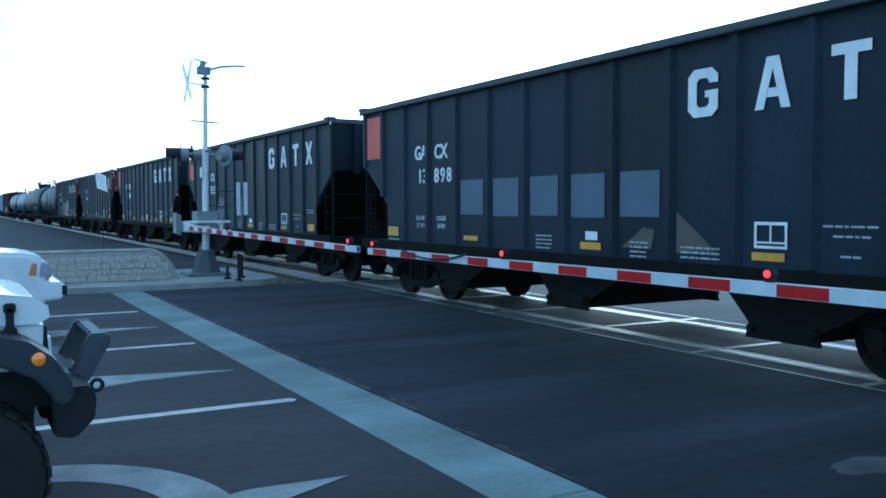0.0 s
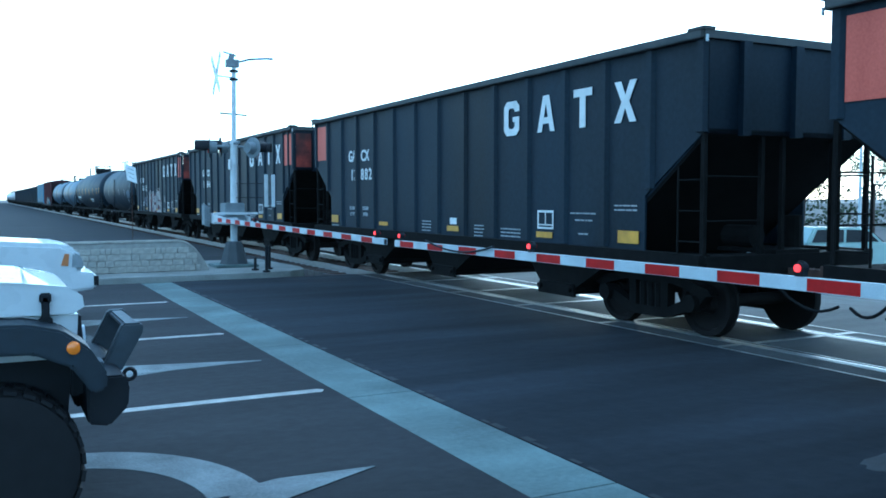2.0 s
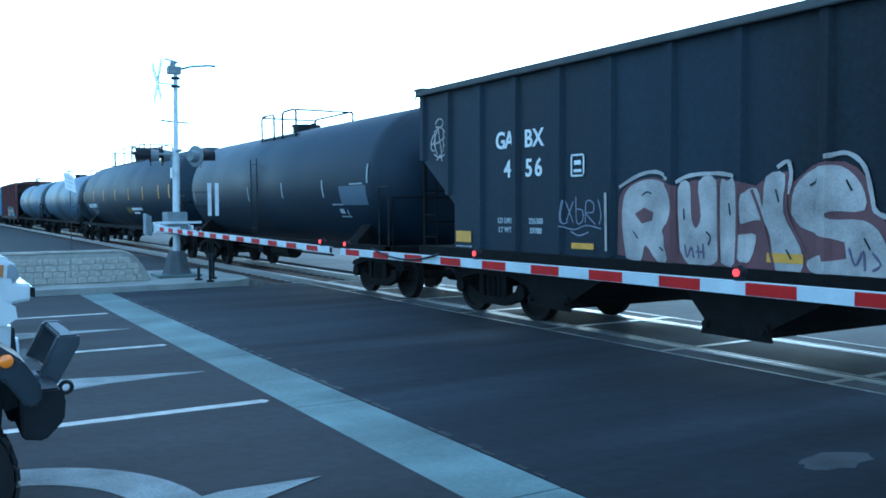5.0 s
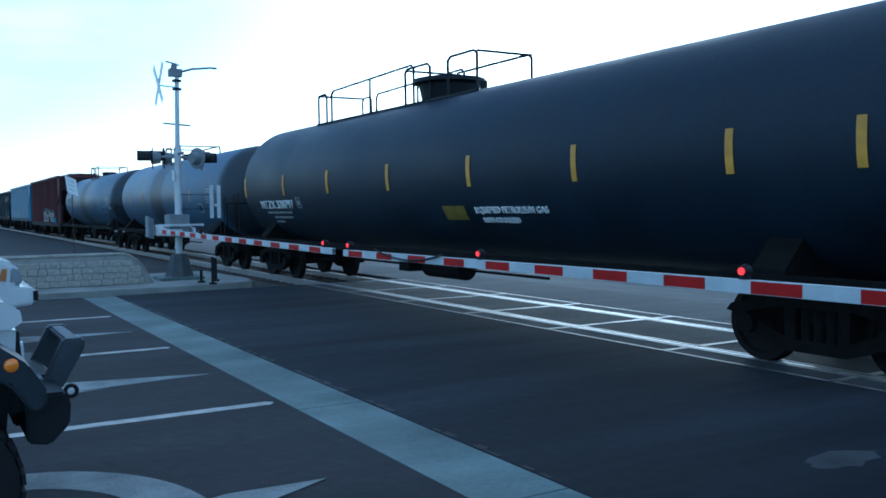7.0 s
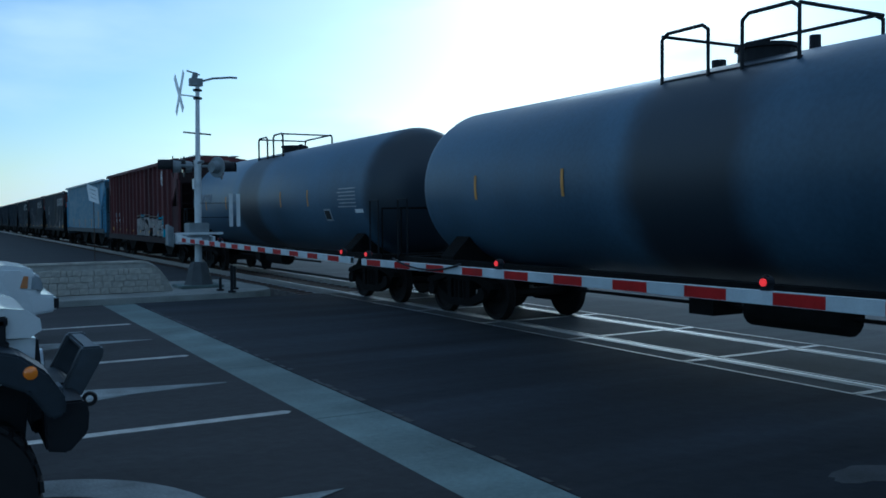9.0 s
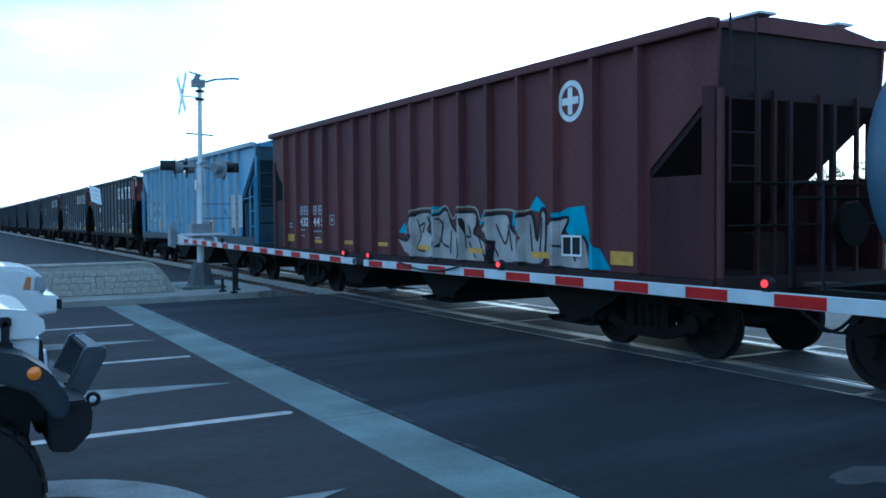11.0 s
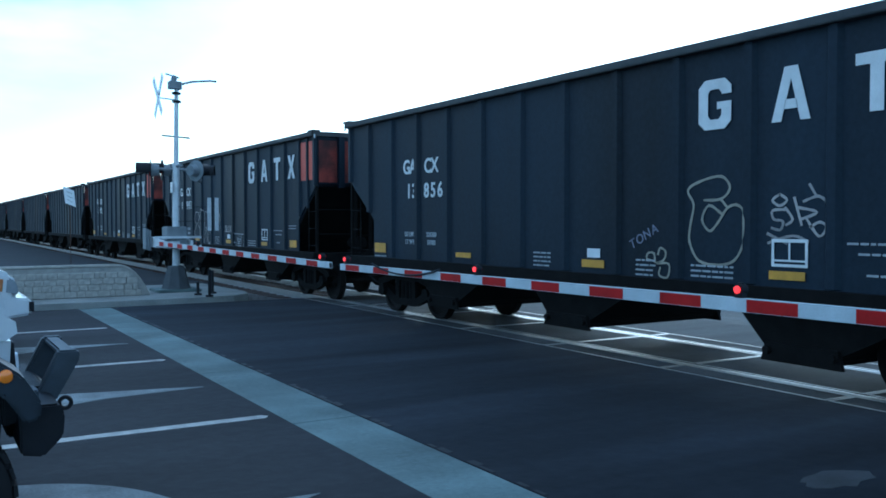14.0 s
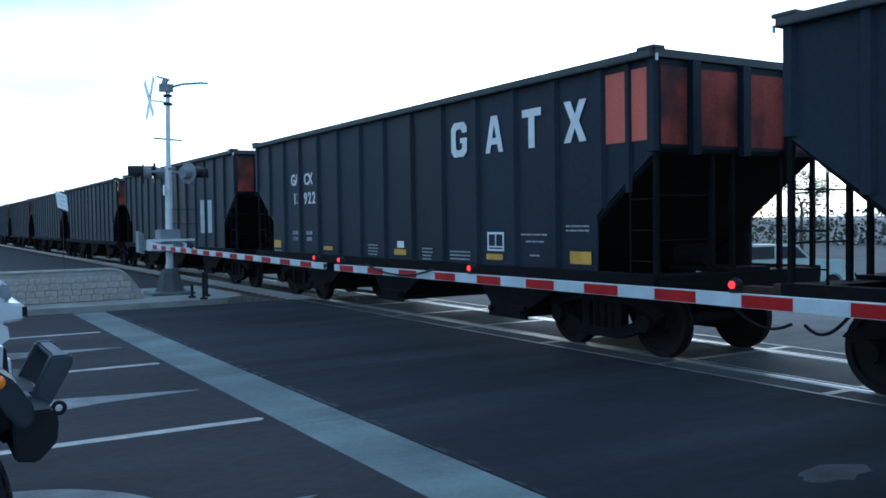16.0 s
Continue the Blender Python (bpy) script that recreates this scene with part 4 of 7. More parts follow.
# ---- tank cars
def tank_car(name, label, paint, length, r, zc, group="", plat=(0, 1.45, 0.8), rail_top=0.62, steps=True, bogie=1.2):
    """plat: the platform's offset from the middle, half length and half width."""
    car = thing(name, label, "railway car", group=group)
    L = length
    head = [(0.75 * (1 - math.sin(a)), r * math.cos(a)) for a in [radians(d) for d in (88, 75, 60, 45, 30, 15, 0)]]
    bm = B()
    lathe(bm, head + [(L / 2, r)] + [(L - a, q) for a, q in head[::-1]], 56, "y", (0, 0, zc))
    part("tank_shell", bm, paint, car, smooth=True)
    off, hl, hw = plat
    yc, zt = L / 2 + off, zc + r
    if rail_top < 0.6:
        bm = B()
        lathe(bm, [(zt - 0.15, 0.36), (zt + 0.12, 0.36), (zt + 0.12, 0.40), (zt + 0.17, 0.40), (zt + 0.19, 0.2)], 20, "z", (0, yc, 0))
        part("valve_dome", bm, DARKMETAL, car)
    for x, y, h, q in ((0.1, yc + 0.9, 0.14, 0.1), (-0.1, yc - 0.8, 0.16, 0.07)):
        bm = B()
        rod(bm, (x, y, zt - 0.1), (x, y, zt + h), q, 10)
        part("valve", bm, DARKMETAL, car)
    for s in (-1, 1):
        bm = B()
        box(bm, s * hw * 0.8 - 0.12, s * hw * 0.8 + 0.12, yc - hl, yc + hl, zt - 0.20, zt - 0.17)
        part("platform_board", bm, DARKMETAL, car)
        for a, b in ((-hl, -0.25 * hl), (0.25 * hl, hl)) if s < 0 else ((-hl, hl),):
            bm = B()
            tube(bm, [(s * hw, yc + a, zt - 0.3), (s * hw, yc + a, zt + rail_top - 0.07), (s * hw, yc + a + 0.1, zt + rail_top), (s * hw, yc + b - 0.1, zt + rail_top), (s * hw, yc + b, zt + rail_top - 0.07), (s * hw, yc + b, zt - 0.3)], 0.026, 6)
            part("railing_hoop", bm, DARKMETAL, car, smooth=True)
    for y in (yc - hl, yc + hl):
        bm = B()
        rod(bm, (-hw, y, zt + rail_top - 0.02), (hw, y, zt + rail_top - 0.02), 0.024, 6)
        part("railing_bar", bm, DARKMETAL, car)
    if steps:
        ladder(car, (-r - 0.02, yc - 0.24, 0), "y", 0.48, 0.85, zc + 0.7, 8, DARKMETAL)
    # long sill walk and stub sills with saddles
    for y in (bogie + 0.3, L - bogie - 0.3):
        bm = B()
        prism(bm, [(-1.45, 1.0), (1.45, 1.0), (1.45, 1.12), (1.1, zc - r * 0.62), (-1.1, zc - r * 0.62), (-1.45, 1.12)], y - 0.22, y + 0.22, "y")
        part("saddle", bm, UNDER, car)
    for y0, y1 in ((-0.35, 3.2), (L - 3.2, L + 0.35)):
        bm = B()
        box(bm, -0.26, 0.26, y0, y1, 0.72, 1.0)
        part("stub_sill", bm, UNDER, car)
    for s in (-1, 1):
        bm = B()
        x0, x1 = sorted((s * 1.3, s * 1.5))
        box(bm, x0, x1, -0.3, L + 0.3, 0.94, 1.06)
        part("side_walk", bm, UNDER, car)
        bm = B()
        pts = [(s * 1.53, -0.28, 1.06), (s * 1.53, -0.28, zc - 0.2), (s * 1.53, 0.12, zc - 0.2), (s * 1.53, 0.12, 1.06)]
        tube(bm, pts, 0.017, 6)
        part("grab_rail", bm, DARKMETAL, car)
        bm = B()
        tube(bm, [(x, L - y, z) for x, y, z in pts], 0.017, 6)
        part("grab_rail", bm, DARKMETAL, car)
    for y, s in ((0.0, 1), (L, -1)):
        bm = B()
        box(bm, -1.5, 1.5, *sorted((y - s * 0.36, y - s * 0.05)), 0.92, 1.06)
        for x in (-1.45, 1.45):
            rod(bm, (x, y - s * 0.3, 1.0), (x, y - s * 0.3, 2.0), 0.02, 6)
        rod(bm, (-1.45, y - s * 0.3, 2.0), (1.45, y - s * 0.3, 2.0), 0.02, 6)
        rod(bm, (0.7, y - s * 0.3, 1.1), (0.7, y - s * 0.42, 1.1), 0.25, 14)
        part("end_platform", bm, UNDER, car)
        coupler(car, y - s * 0.3, -s)
    bm = B()
    rod(bm, (-0.95, L / 2 - 1.2, 0.72), (-0.95, L / 2 + 0.1, 0.72), 0.2, 14)
    box(bm, -1.2, -0.7, L / 2 + 0.5, L / 2 + 0.9, 0.6, 0.95)
    rod(bm, (-0.9, L / 2 - 3.5, 0.7), (-0.9, L / 2 + 3.5, 0.7), 0.025, 6)
    part("brake_gear", bm, UNDER, car)
    for y in (bogie, L - bogie):
        add_truck(car, y)
    return car


def curved_patch(car, name, material, label, y0, y1, z0, z1, r, zc, n=6):
    """A thin strip lying on a tank's rounded road side."""
    bm = B()
    def pt(y, z, q):
        dz = z - zc
        return (-math.sqrt(max(q * q - dz * dz, 0.01)), y, z)
    zs = [z0 + (z1 - z0) * k / n for k in range(n + 1)]
    rows = [[bm.verts.new(pt(y, z, q)) for z in zs] for q in (r + 0.004, r + 0.012) for y in (y0, y1)]
    for a, b in ((0, 1), (2, 3), (0, 2), (1, 3)):
        for k in range(n):
            bm.faces.new((rows[a][k], rows[b][k], rows[b][k + 1], rows[a][k + 1]))
    for k in (0, n):
        bm.faces.new((rows[0][k], rows[1][k], rows[3][k], rows[2][k]))
    return part(name, bm, material, car, label)


def tank_words(bm, words, size, y, z, r, zc, fat=0.0, squeeze=1.0):
    dz = z - zc
    m = on_side(y, z, -math.sqrt(r * r - dz * dz) - 0.012) @ Matrix.Rotation(math.asin(dz / r), 4, "X").inverted()
    lettering(bm, words, size, m, thick=0.012, fat=fat, squeeze=squeeze)


# ---------------------------------------------------------------- the train, front to back
# place of each car's leading end along the track at 0 s
TRAIN = []
base = hopper_base()
HOPPERS = [(3.0, ("GA", "CX"), ("13", "898"), 1, 0), (19.06, ("GA", "CX"), ("13", "853"), 1, 0), (35.06, ("GA", "CX"), ("13", "882"), 1, 0),
           (51.15, ("GA", "CX"), ("13", "846"), 0, 1), (67.16, ("GA", "BX"), ("4", "56"), 0, 1),
           (190.89, ("GA", "CX"), ("13", "856"), 0, 1), (206.89, ("GA", "CX"), ("13", "907"), 0, 1), (222.91, ("GA", "CX"), ("13", "922"), 0, 1)]
for k in range(5):
    HOPPERS.append((238.9 + 16.0 * k, None, None, 0, 1))
BLACKCARS = []
for k, (c, owner, number, ot, of) in enumerate(HOPPERS):
    car = copy_thing(base, pose(TRACK, c, 0))
    BLACKCARS.append(car)
    TRAIN.append((car, c))
for ob in [base, *base.children_recursive]:
    bpy.data.objects.remove(ob)
for car, (c, owner, number, ot, of) in zip(BLACKCARS, HOPPERS):
    if owner:
        hopper_marks(car, owner, number, ot, of)
    elif of:
        bm = B()
        box(bm, -1.44, 1.44, -0.008, -0.001, 2.72, 3.66)
        part("orange_panel", bm, ORANGEDIRTY, car, "sooty orange painted panel")

RB = [1.34 + 0.895 * k for k in range(16)]
RL = [1.71 + 0.895 * k for k in range(16)]
brown = covered_hopper("covered_hopper_car", "brown ribbed covered hopper car with sprayed graffiti", BROWN, 15.93, 4.03, BROWNDEEP, 16, 4.17, (1.2, 3.3, 2.40), BROWN, BROWNDEEP, RB, 1.08, False, (3.1, 7.1, 11.2))
TRAIN.append((brown, 155.1))
blue = covered_hopper("covered_hopper_car", "light blue ribbed covered hopper car with dark sill", BLUE, 16.6, 3.96, BLUEDARK, 16, 4.08, (1.48, 3.63, 2.40), PALEBLUE, BLUEDULL, RL, 1.3, True, (3.5, 6.9, 10.3))
TRAIN.append((blue, 172.51))
tank_a = tank_car("tank_car", "black tank car with a railed top platform", TANKBLACK, 14.6, 1.48, 2.4, plat=(0.3, 1.3, 0.8), rail_top=0.46)
TRAIN.append((tank_a, 82.9))
TB_R, TB_Z = 1.54, 2.46
tank_b = tank_car("tank_car", "long black pressure tank car with yellow strips", TANKBLACK, 20.0, TB_R, TB_Z, plat=(0.3, 1.35, 0.6), steps=False, bogie=1.65)
TRAIN.append((tank_b, 98.8))
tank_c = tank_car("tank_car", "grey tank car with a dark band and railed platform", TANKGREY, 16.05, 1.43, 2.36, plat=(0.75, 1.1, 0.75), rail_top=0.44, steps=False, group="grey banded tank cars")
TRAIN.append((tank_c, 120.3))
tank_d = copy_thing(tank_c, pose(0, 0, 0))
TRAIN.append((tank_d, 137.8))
white = tank_car("tank_car", "pale tank car far back in the train", TANKWHITE, 15.5, 1.5, 2.42, rail_top=0.46, group="pale tank cars")
TRAIN.append((white, 318.0))
for k in range(6):
    TRAIN.append((copy_thing(white, pose(0, 0, 0)), 318.0 + 17.2 * (k + 1)))


# ---- paint, stickers and graffiti of single cars
car = BLACKCARS[0]
for k in range(5, 10):
    side_panel(car, "overpaint_patch", OVERPAINT, "blue-grey overpainted patch", RIBY[k] + 0.16, RIBY[k + 1] - 0.16, 1.66 + 0.02 * (k % 2), 2.27)
bm = B()
prism(bm, [(RIBY[5] - 0.14, 1.75), (RIBY[5] - 0.14, 1.25), (RIBY[4] + 0.2, 1.25)], -1.509, -1.505)
part("buff_wash", bm, BUFF, car, "faded buff wash of old paint")
bm = B()
prism(bm, [(RIBY[6] - 0.2, 1.28), (RIBY[5] + 0.3, 1.28), (RIBY[5] + 0.25, 1.52), (RIBY[5] + 0.45, 1.55)], -1.509, -1.505)
part("buff_wash", bm, BUFF, car, "faded buff wash of old paint")

car = BLACKCARS[1]
bm = B()
lock = [(9.36, 1.22), (10.15, 1.25), (10.15, 1.84), (10.0, 1.88), (9.6, 1.88), (9.36, 1.84)]
prism(bm, [(9.6, 1.34), (10.05, 1.34), (10.07, 1.76), (9.6, 1.76)], -1.507, -1.505)
drape(bm, RIBY)
part("graffiti_fill", bm, GRAFPINK, car, "violet sprayed padlock shape")
scribble(car, "graffiti_outline", GRAFLILAC, "pale lilac sprayed padlock outline", [lock + lock[:1], [(9.58, 1.88), (9.62, 2.0), (9.8, 2.09), (9.96, 2.0), (10.01, 1.86)], [(10.02, 1.6), (9.9, 1.68), (9.78, 1.6), (9.75, 1.45), (9.9, 1.4), (10.02, 1.48)], [(9.66, 1.88), (9.7, 1.96), (9.8, 2.0), (9.9, 1.94)], [(9.45, 1.3), (9.44, 1.74), (9.55, 1.5)], [(9.55, 2.1), (9.43, 1.98), (9.58, 1.95)], [(10.15, 1.5), (10.26, 1.4), (10.15, 1.26)]], 0.022, -1.508)
scribble(car, "graffiti_tag", GRAFLILAC, "pale sprayed looping tag", [[(7.69, 1.93), (7.76, 2.02), (7.86, 2.04), (7.98, 1.97), (7.98, 1.76), (7.92, 1.58), (7.86, 1.53), (7.82, 1.62), (7.80, 1.8), (7.71, 1.83), (7.65, 1.66), (7.66, 1.42)], [(7.69, 2.03), (7.66, 1.81), (7.58, 1.80), (7.55, 2.0), (7.47, 2.03), (7.44, 1.8), (7.47, 1.43)], [(7.42, 2.0), (7.41, 1.62), (7.38, 1.6), (7.31, 2.07)], [(7.31, 2.07), (7.27, 1.89), (7.29, 1.34)], [(7.97, 1.45), (7.92, 1.32), (7.84, 1.28)]], 0.013)

car = BLACKCARS[3]
scribble(car, "graffiti_tag", GRAFLILAC, "small faded chalk scrawl", wander(5, 6.75, 7.0, 1.3, 1.45, 2), 0.006)
scribble(car, "graffiti_tag", GRAFLILAC, "small faded chalk scrawl", wander(6, 5.4, 5.8, 1.3, 1.45, 3), 0.006)

# bold white piece with a maroon edge
car = BLACKCARS[4]
bm = B()
FIELD = [(9.08, 1.2), (9.07, 1.6), (9.05, 1.93), (8.85, 2.1), (8.45, 2.17), (8.2, 2.1), (8.05, 2.05), (7.8, 2.11), (7.4, 2.12), (7.1, 2.08), (6.9, 2.03), (6.75, 2.13), (6.5, 2.17), (6.42, 2.06), (6.2, 2.22), (5.85, 2.24), (5.62, 2.08), (5.56, 1.86), (5.38, 1.6), (5.32, 1.2), (6.0, 1.13), (7.2, 1.14), (8.4, 1.13)]
prism(bm, [tuple(p) for p in flowing([Vector(p) for p in FIELD + FIELD[:1]], 2)[:-1]], -1.507, -1.5035)
bmesh.ops.triangulate(bm, faces=bm.faces[:])
drape(bm, RIBY)
part("graffiti_fill", bm, GRAFMAROON, car, "maroon sprayed field behind the letters")
PIECE = [
    [(8.91, 1.16), (8.99, 1.60), (8.95, 1.95), (8.75, 2.10), (8.43, 2.14), (8.19, 2.04), (8.11, 1.80), (8.17, 1.60), (8.29, 1.52), (8.15, 1.18), (8.35, 1.14), (8.57, 1.34), (8.65, 1.14)],
    [(7.99, 1.30), (8.03, 2.02), (7.85, 2.08), (7.82, 1.70), (7.75, 1.56), (7.67, 1.70), (7.71, 2.09), (7.45, 2.10), (7.40, 1.30), (7.55, 1.14), (7.85, 1.14)],
    [(7.37, 1.18), (7.39, 2.04), (7.29, 2.09), (7.14, 2.06), (7.13, 1.20)],
    [(7.07, 1.62), (7.07, 1.94), (6.89, 2.00), (6.81, 1.80), (6.77, 2.12), (6.53, 2.14), (6.55, 1.75), (6.33, 1.38), (6.33, 1.14), (6.63, 1.14), (6.71, 1.50), (6.83, 1.66)],
    [(7.09, 1.50), (6.89, 1.50), (6.97, 1.22), (7.10, 1.24)],
    [(6.45, 1.74), (6.41, 2.00), (6.19, 2.18), (5.89, 2.20), (5.67, 2.02), (5.63, 1.77), (5.99, 1.76), (5.99, 1.68), (5.63, 1.67), (5.43, 1.50), (5.38, 1.14), (6.11, 1.12), (6.25, 1.26), (5.99, 1.36), (6.05, 1.50), (6.33, 1.60)]]
for n, line in enumerate(PIECE):
    bm = B()
    round_ = flowing([Vector(p) for p in line + line[:1]], 3)[:-1]
    prism(bm, [tuple(p) for p in round_], -1.5135 - 0.0002 * n, -1.5105)
    bmesh.ops.triangulate(bm, faces=bm.faces[:])
    drape(bm, RIBY)
    part("graffiti_letter", bm, GRAFWHITE, car, "bulging white sprayed letter")
for line in ([(8.75, 1.72), (8.59, 1.80), (8.43, 1.74), (8.45, 1.64), (8.63, 1.60)], [(6.11, 1.52), (5.83, 1.46), (5.81, 1.30), (6.05, 1.26)]):
    bm = B()
    prism(bm, line, -1.519, -1.516)
    drape(bm, RIBY)
    part("graffiti_counter", bm, GRAFMAROON, car, "maroon sprayed eye of a letter")
# dark rims and drips between the letters
scribble(car, "graffiti_rim", GRAFMAROON, "maroon sprayed rim of a letter", [[(8.07, 2.02), (8.06, 1.6), (8.03, 1.24)], [(7.395, 1.2), (7.41, 1.6), (7.42, 2.04)], [(7.11, 2.02), (7.10, 1.55), (7.115, 1.2)], [(6.49, 2.12), (6.50, 1.74), (6.28, 1.36)], [(6.95, 1.98), (6.83, 1.72), (6.76, 1.5), (6.66, 1.2)]], 0.016, -1.5175)
scribble(car, "graffiti_scratch", CARBLACK, "dark scratch through the white paint", [[(8.78, 1.50), (8.70, 1.42)], [(8.62, 1.95), (8.54, 1.99), (8.47, 1.97)], [(8.32, 1.32), (8.24, 1.27)], [(7.93, 1.78), (7.92, 1.66)], [(7.58, 1.52), (7.52, 1.46), (7.55, 1.38)], [(7.26, 1.84), (7.24, 1.72)], [(6.64, 1.98), (6.60, 1.86)], [(6.50, 1.36), (6.44, 1.27)], [(6.22, 2.02), (6.12, 2.07)], [(5.82, 2.06), (5.76, 1.96)], [(5.62, 1.50), (5.56, 1.40)]], 0.009, -1.5182)
scribble(car, "graffiti_tag", GRAFPINK, "violet scrawl over the letters", [[(7.91, 1.36), (7.87, 1.22), (7.81, 1.34), (7.77, 1.22)], [(7.71, 1.36), (7.69, 1.22)], [(7.73, 1.29), (7.63, 1.29)], [(7.63, 1.38), (7.62, 1.22)], [(5.78, 1.40), (5.71, 1.24), (5.63, 1.38), (5.61, 1.2)], [(5.53, 1.36), (5.45, 1.26), (5.53, 1.2)]], 0.011, -1.5175)
scribble(car, "graffiti_tag", GRAFWHITE, "white sprayed star scrawl", [[(4.55, 1.92), (4.38, 1.62), (4.18, 1.84)], [(4.58, 1.72), (4.23, 1.66), (4.45, 1.95), (4.33, 1.55)], [(4.63, 1.82), (4.13, 1.76)]], 0.014)
scribble(car, "graffiti_outline", GRAFWHITE, "white sprayed outline round the letters", [[(9.23, 1.25), (9.25, 1.98)], [(9.03, 2.06), (8.68, 2.20), (8.38, 2.23), (8.17, 2.14)], [(8.05, 2.10), (7.83, 2.17), (7.43, 2.18), (7.17, 2.14)], [(6.61, 2.22), (6.49, 2.27), (6.45, 2.12), (6.49, 1.95)], [(6.03, 2.30), (5.81, 2.32), (5.63, 2.18), (5.55, 1.90), (5.51, 1.76), (5.35, 1.66), (5.27, 1.40)]], 0.022, -1.5175)
scribble(car, "graffiti_tag", GRAFLILAC, "thin sprayed scrawl", [[(10.2, 1.9), (10.22, 1.7), (10.2, 1.58), (10.1, 1.6)], [(10.14, 1.88), (9.98, 1.6)], [(9.98, 1.88), (10.12, 1.62)], [(9.92, 1.94), (9.9, 1.6), (9.78, 1.62), (9.78, 1.76), (9.9, 1.78)], [(9.72, 1.6), (9.7, 1.88), (9.56, 1.86), (9.56, 1.74), (9.7, 1.72), (9.52, 1.58)], [(9.46, 1.9), (9.4, 1.7), (9.44, 1.58)], [(10.24, 1.54), (9.95, 1.5), (9.7, 1.56), (9.4, 1.52)], [(10.02, 1.47), (9.85, 1.42), (9.66, 1.47)]], 0.008)
scribble(car, "graffiti_tag", GRAFWHITE, "small white sprayed scrawl", [[(13.72, 3.24), (13.62, 3.31), (13.5, 3.3), (13.46, 3.22), (13.56, 3.17), (13.7, 3.19)], [(13.68, 3.14), (13.84, 2.98), (13.86, 2.82), (13.76, 2.78)], [(13.74, 3.12), (13.72, 2.8)], [(13.62, 3.16), (13.76, 2.94), (13.66, 2.72)], [(13.62, 3.16), (13.56, 2.9), (13.5, 2.72)], [(13.52, 3.16), (13.4, 3.08), (13.36, 2.92), (13.46, 2.84)], [(13.44, 3.12), (13.46, 2.76)], [(13.84, 2.9), (13.6, 2.92), (13.4, 3.0)], [(13.76, 2.72), (13.58, 2.66), (13.42, 2.7)], [(13.66, 2.62), (13.54, 2.7), (13.5, 2.6)]], 0.013)
bm = B()
y = 9.88
for a, b, c, d in ((-0.14, 0.14, 2.50, 2.525), (-0.14, 0.14, 2.22, 2.245), (-0.14, -0.115, 2.22, 2.525), (0.115, 0.14, 2.22, 2.525), (-0.08, 0.08, 2.28, 2.32), (-0.07, 0.07, 2.38, 2.44)):
    plate(bm, y + a, y + b, c, d, -1.511)
part("stencil_frame", bm, MARK, car, "white outlined stencil box")

scribble(car, "graffiti_tag", GRAFWHITE, "pale sprayed scrawl", [[(2.78, 1.5), (2.63, 1.72), (2.53, 1.6), (2.68, 1.4), (2.43, 1.42)], [(2.38, 1.72), (2.23, 1.45)], [(2.13, 1.7), (1.98, 1.5), (2.18, 1.45), (1.93, 1.36), (1.73, 1.4)]], 0.02)
car = BLACKCARS[5]
scribble(car, "graffiti_tag", BUFFLINE, "pale buff sprayed looping outline", [[(4.59, 2.07), (4.34, 2.08), (4.22, 2.2), (4.34, 2.33), (4.64, 2.29), (4.84, 2.19), (4.75, 2.02), (4.8, 1.78), (4.81, 1.59), (4.67, 1.38), (4.39, 1.34), (4.15, 1.4), (4.01, 1.63), (3.99, 1.85), (4.09, 2.0), (4.25, 1.98), (4.39, 1.81), (4.51, 1.72), (4.62, 1.85), (4.52, 2.01), (4.33, 1.91)], [(4.34, 2.07), (4.25, 1.98)]], 0.015)
scribble(car, "graffiti_tag", GRAFWHITE, "white sprayed scrawl", [[(3.56, 2.11), (3.47, 2.05), (3.56, 1.99), (3.65, 2.05), (3.56, 2.11)], [(3.5, 1.95), (3.65, 1.94), (3.63, 1.85), (3.52, 1.83), (3.55, 1.74), (3.66, 1.76)], [(3.49, 1.97), (3.4, 1.85), (3.48, 1.79)], [(3.38, 2.07), (3.29, 1.79)], [(3.34, 1.97), (3.11, 1.92), (3.3, 1.85)], [(3.23, 1.85), (3.09, 1.68), (3.0, 1.77), (3.08, 1.82), (3.19, 1.77)], [(3.2, 2.2), (3.12, 2.08)], [(3.27, 2.03), (3.1, 2.08), (3.0, 2.02)], [(3.71, 1.7), (3.47, 1.6)], [(3.7, 1.6), (3.4, 1.68), (3.21, 1.62)]], 0.014)
scribble(car, "graffiti_tag", BUFFLINE, "small buff sprayed scrawl", [[(5.4, 1.35), (5.51, 1.37), (5.49, 1.44), (5.39, 1.44), (5.37, 1.33)], [(5.32, 1.43), (5.28, 1.51), (5.19, 1.46), (5.23, 1.36), (5.35, 1.32), (5.14, 1.32), (5.16, 1.16), (5.3, 1.18), (5.28, 1.27)]], 0.013)
for k, ch in enumerate("TONA"):
    bm = B()
    lettering(bm, ch, 0.17, on_side(5.76 - 0.125 * k, 1.545 + 0.062 * k, -1.504) @ Matrix.Rotation(0.45, 4, "Z"))
    part("graffiti_letter", bm, GRAFLILAC, car, "small pale sprayed letter")
car = BLACKCARS[6]
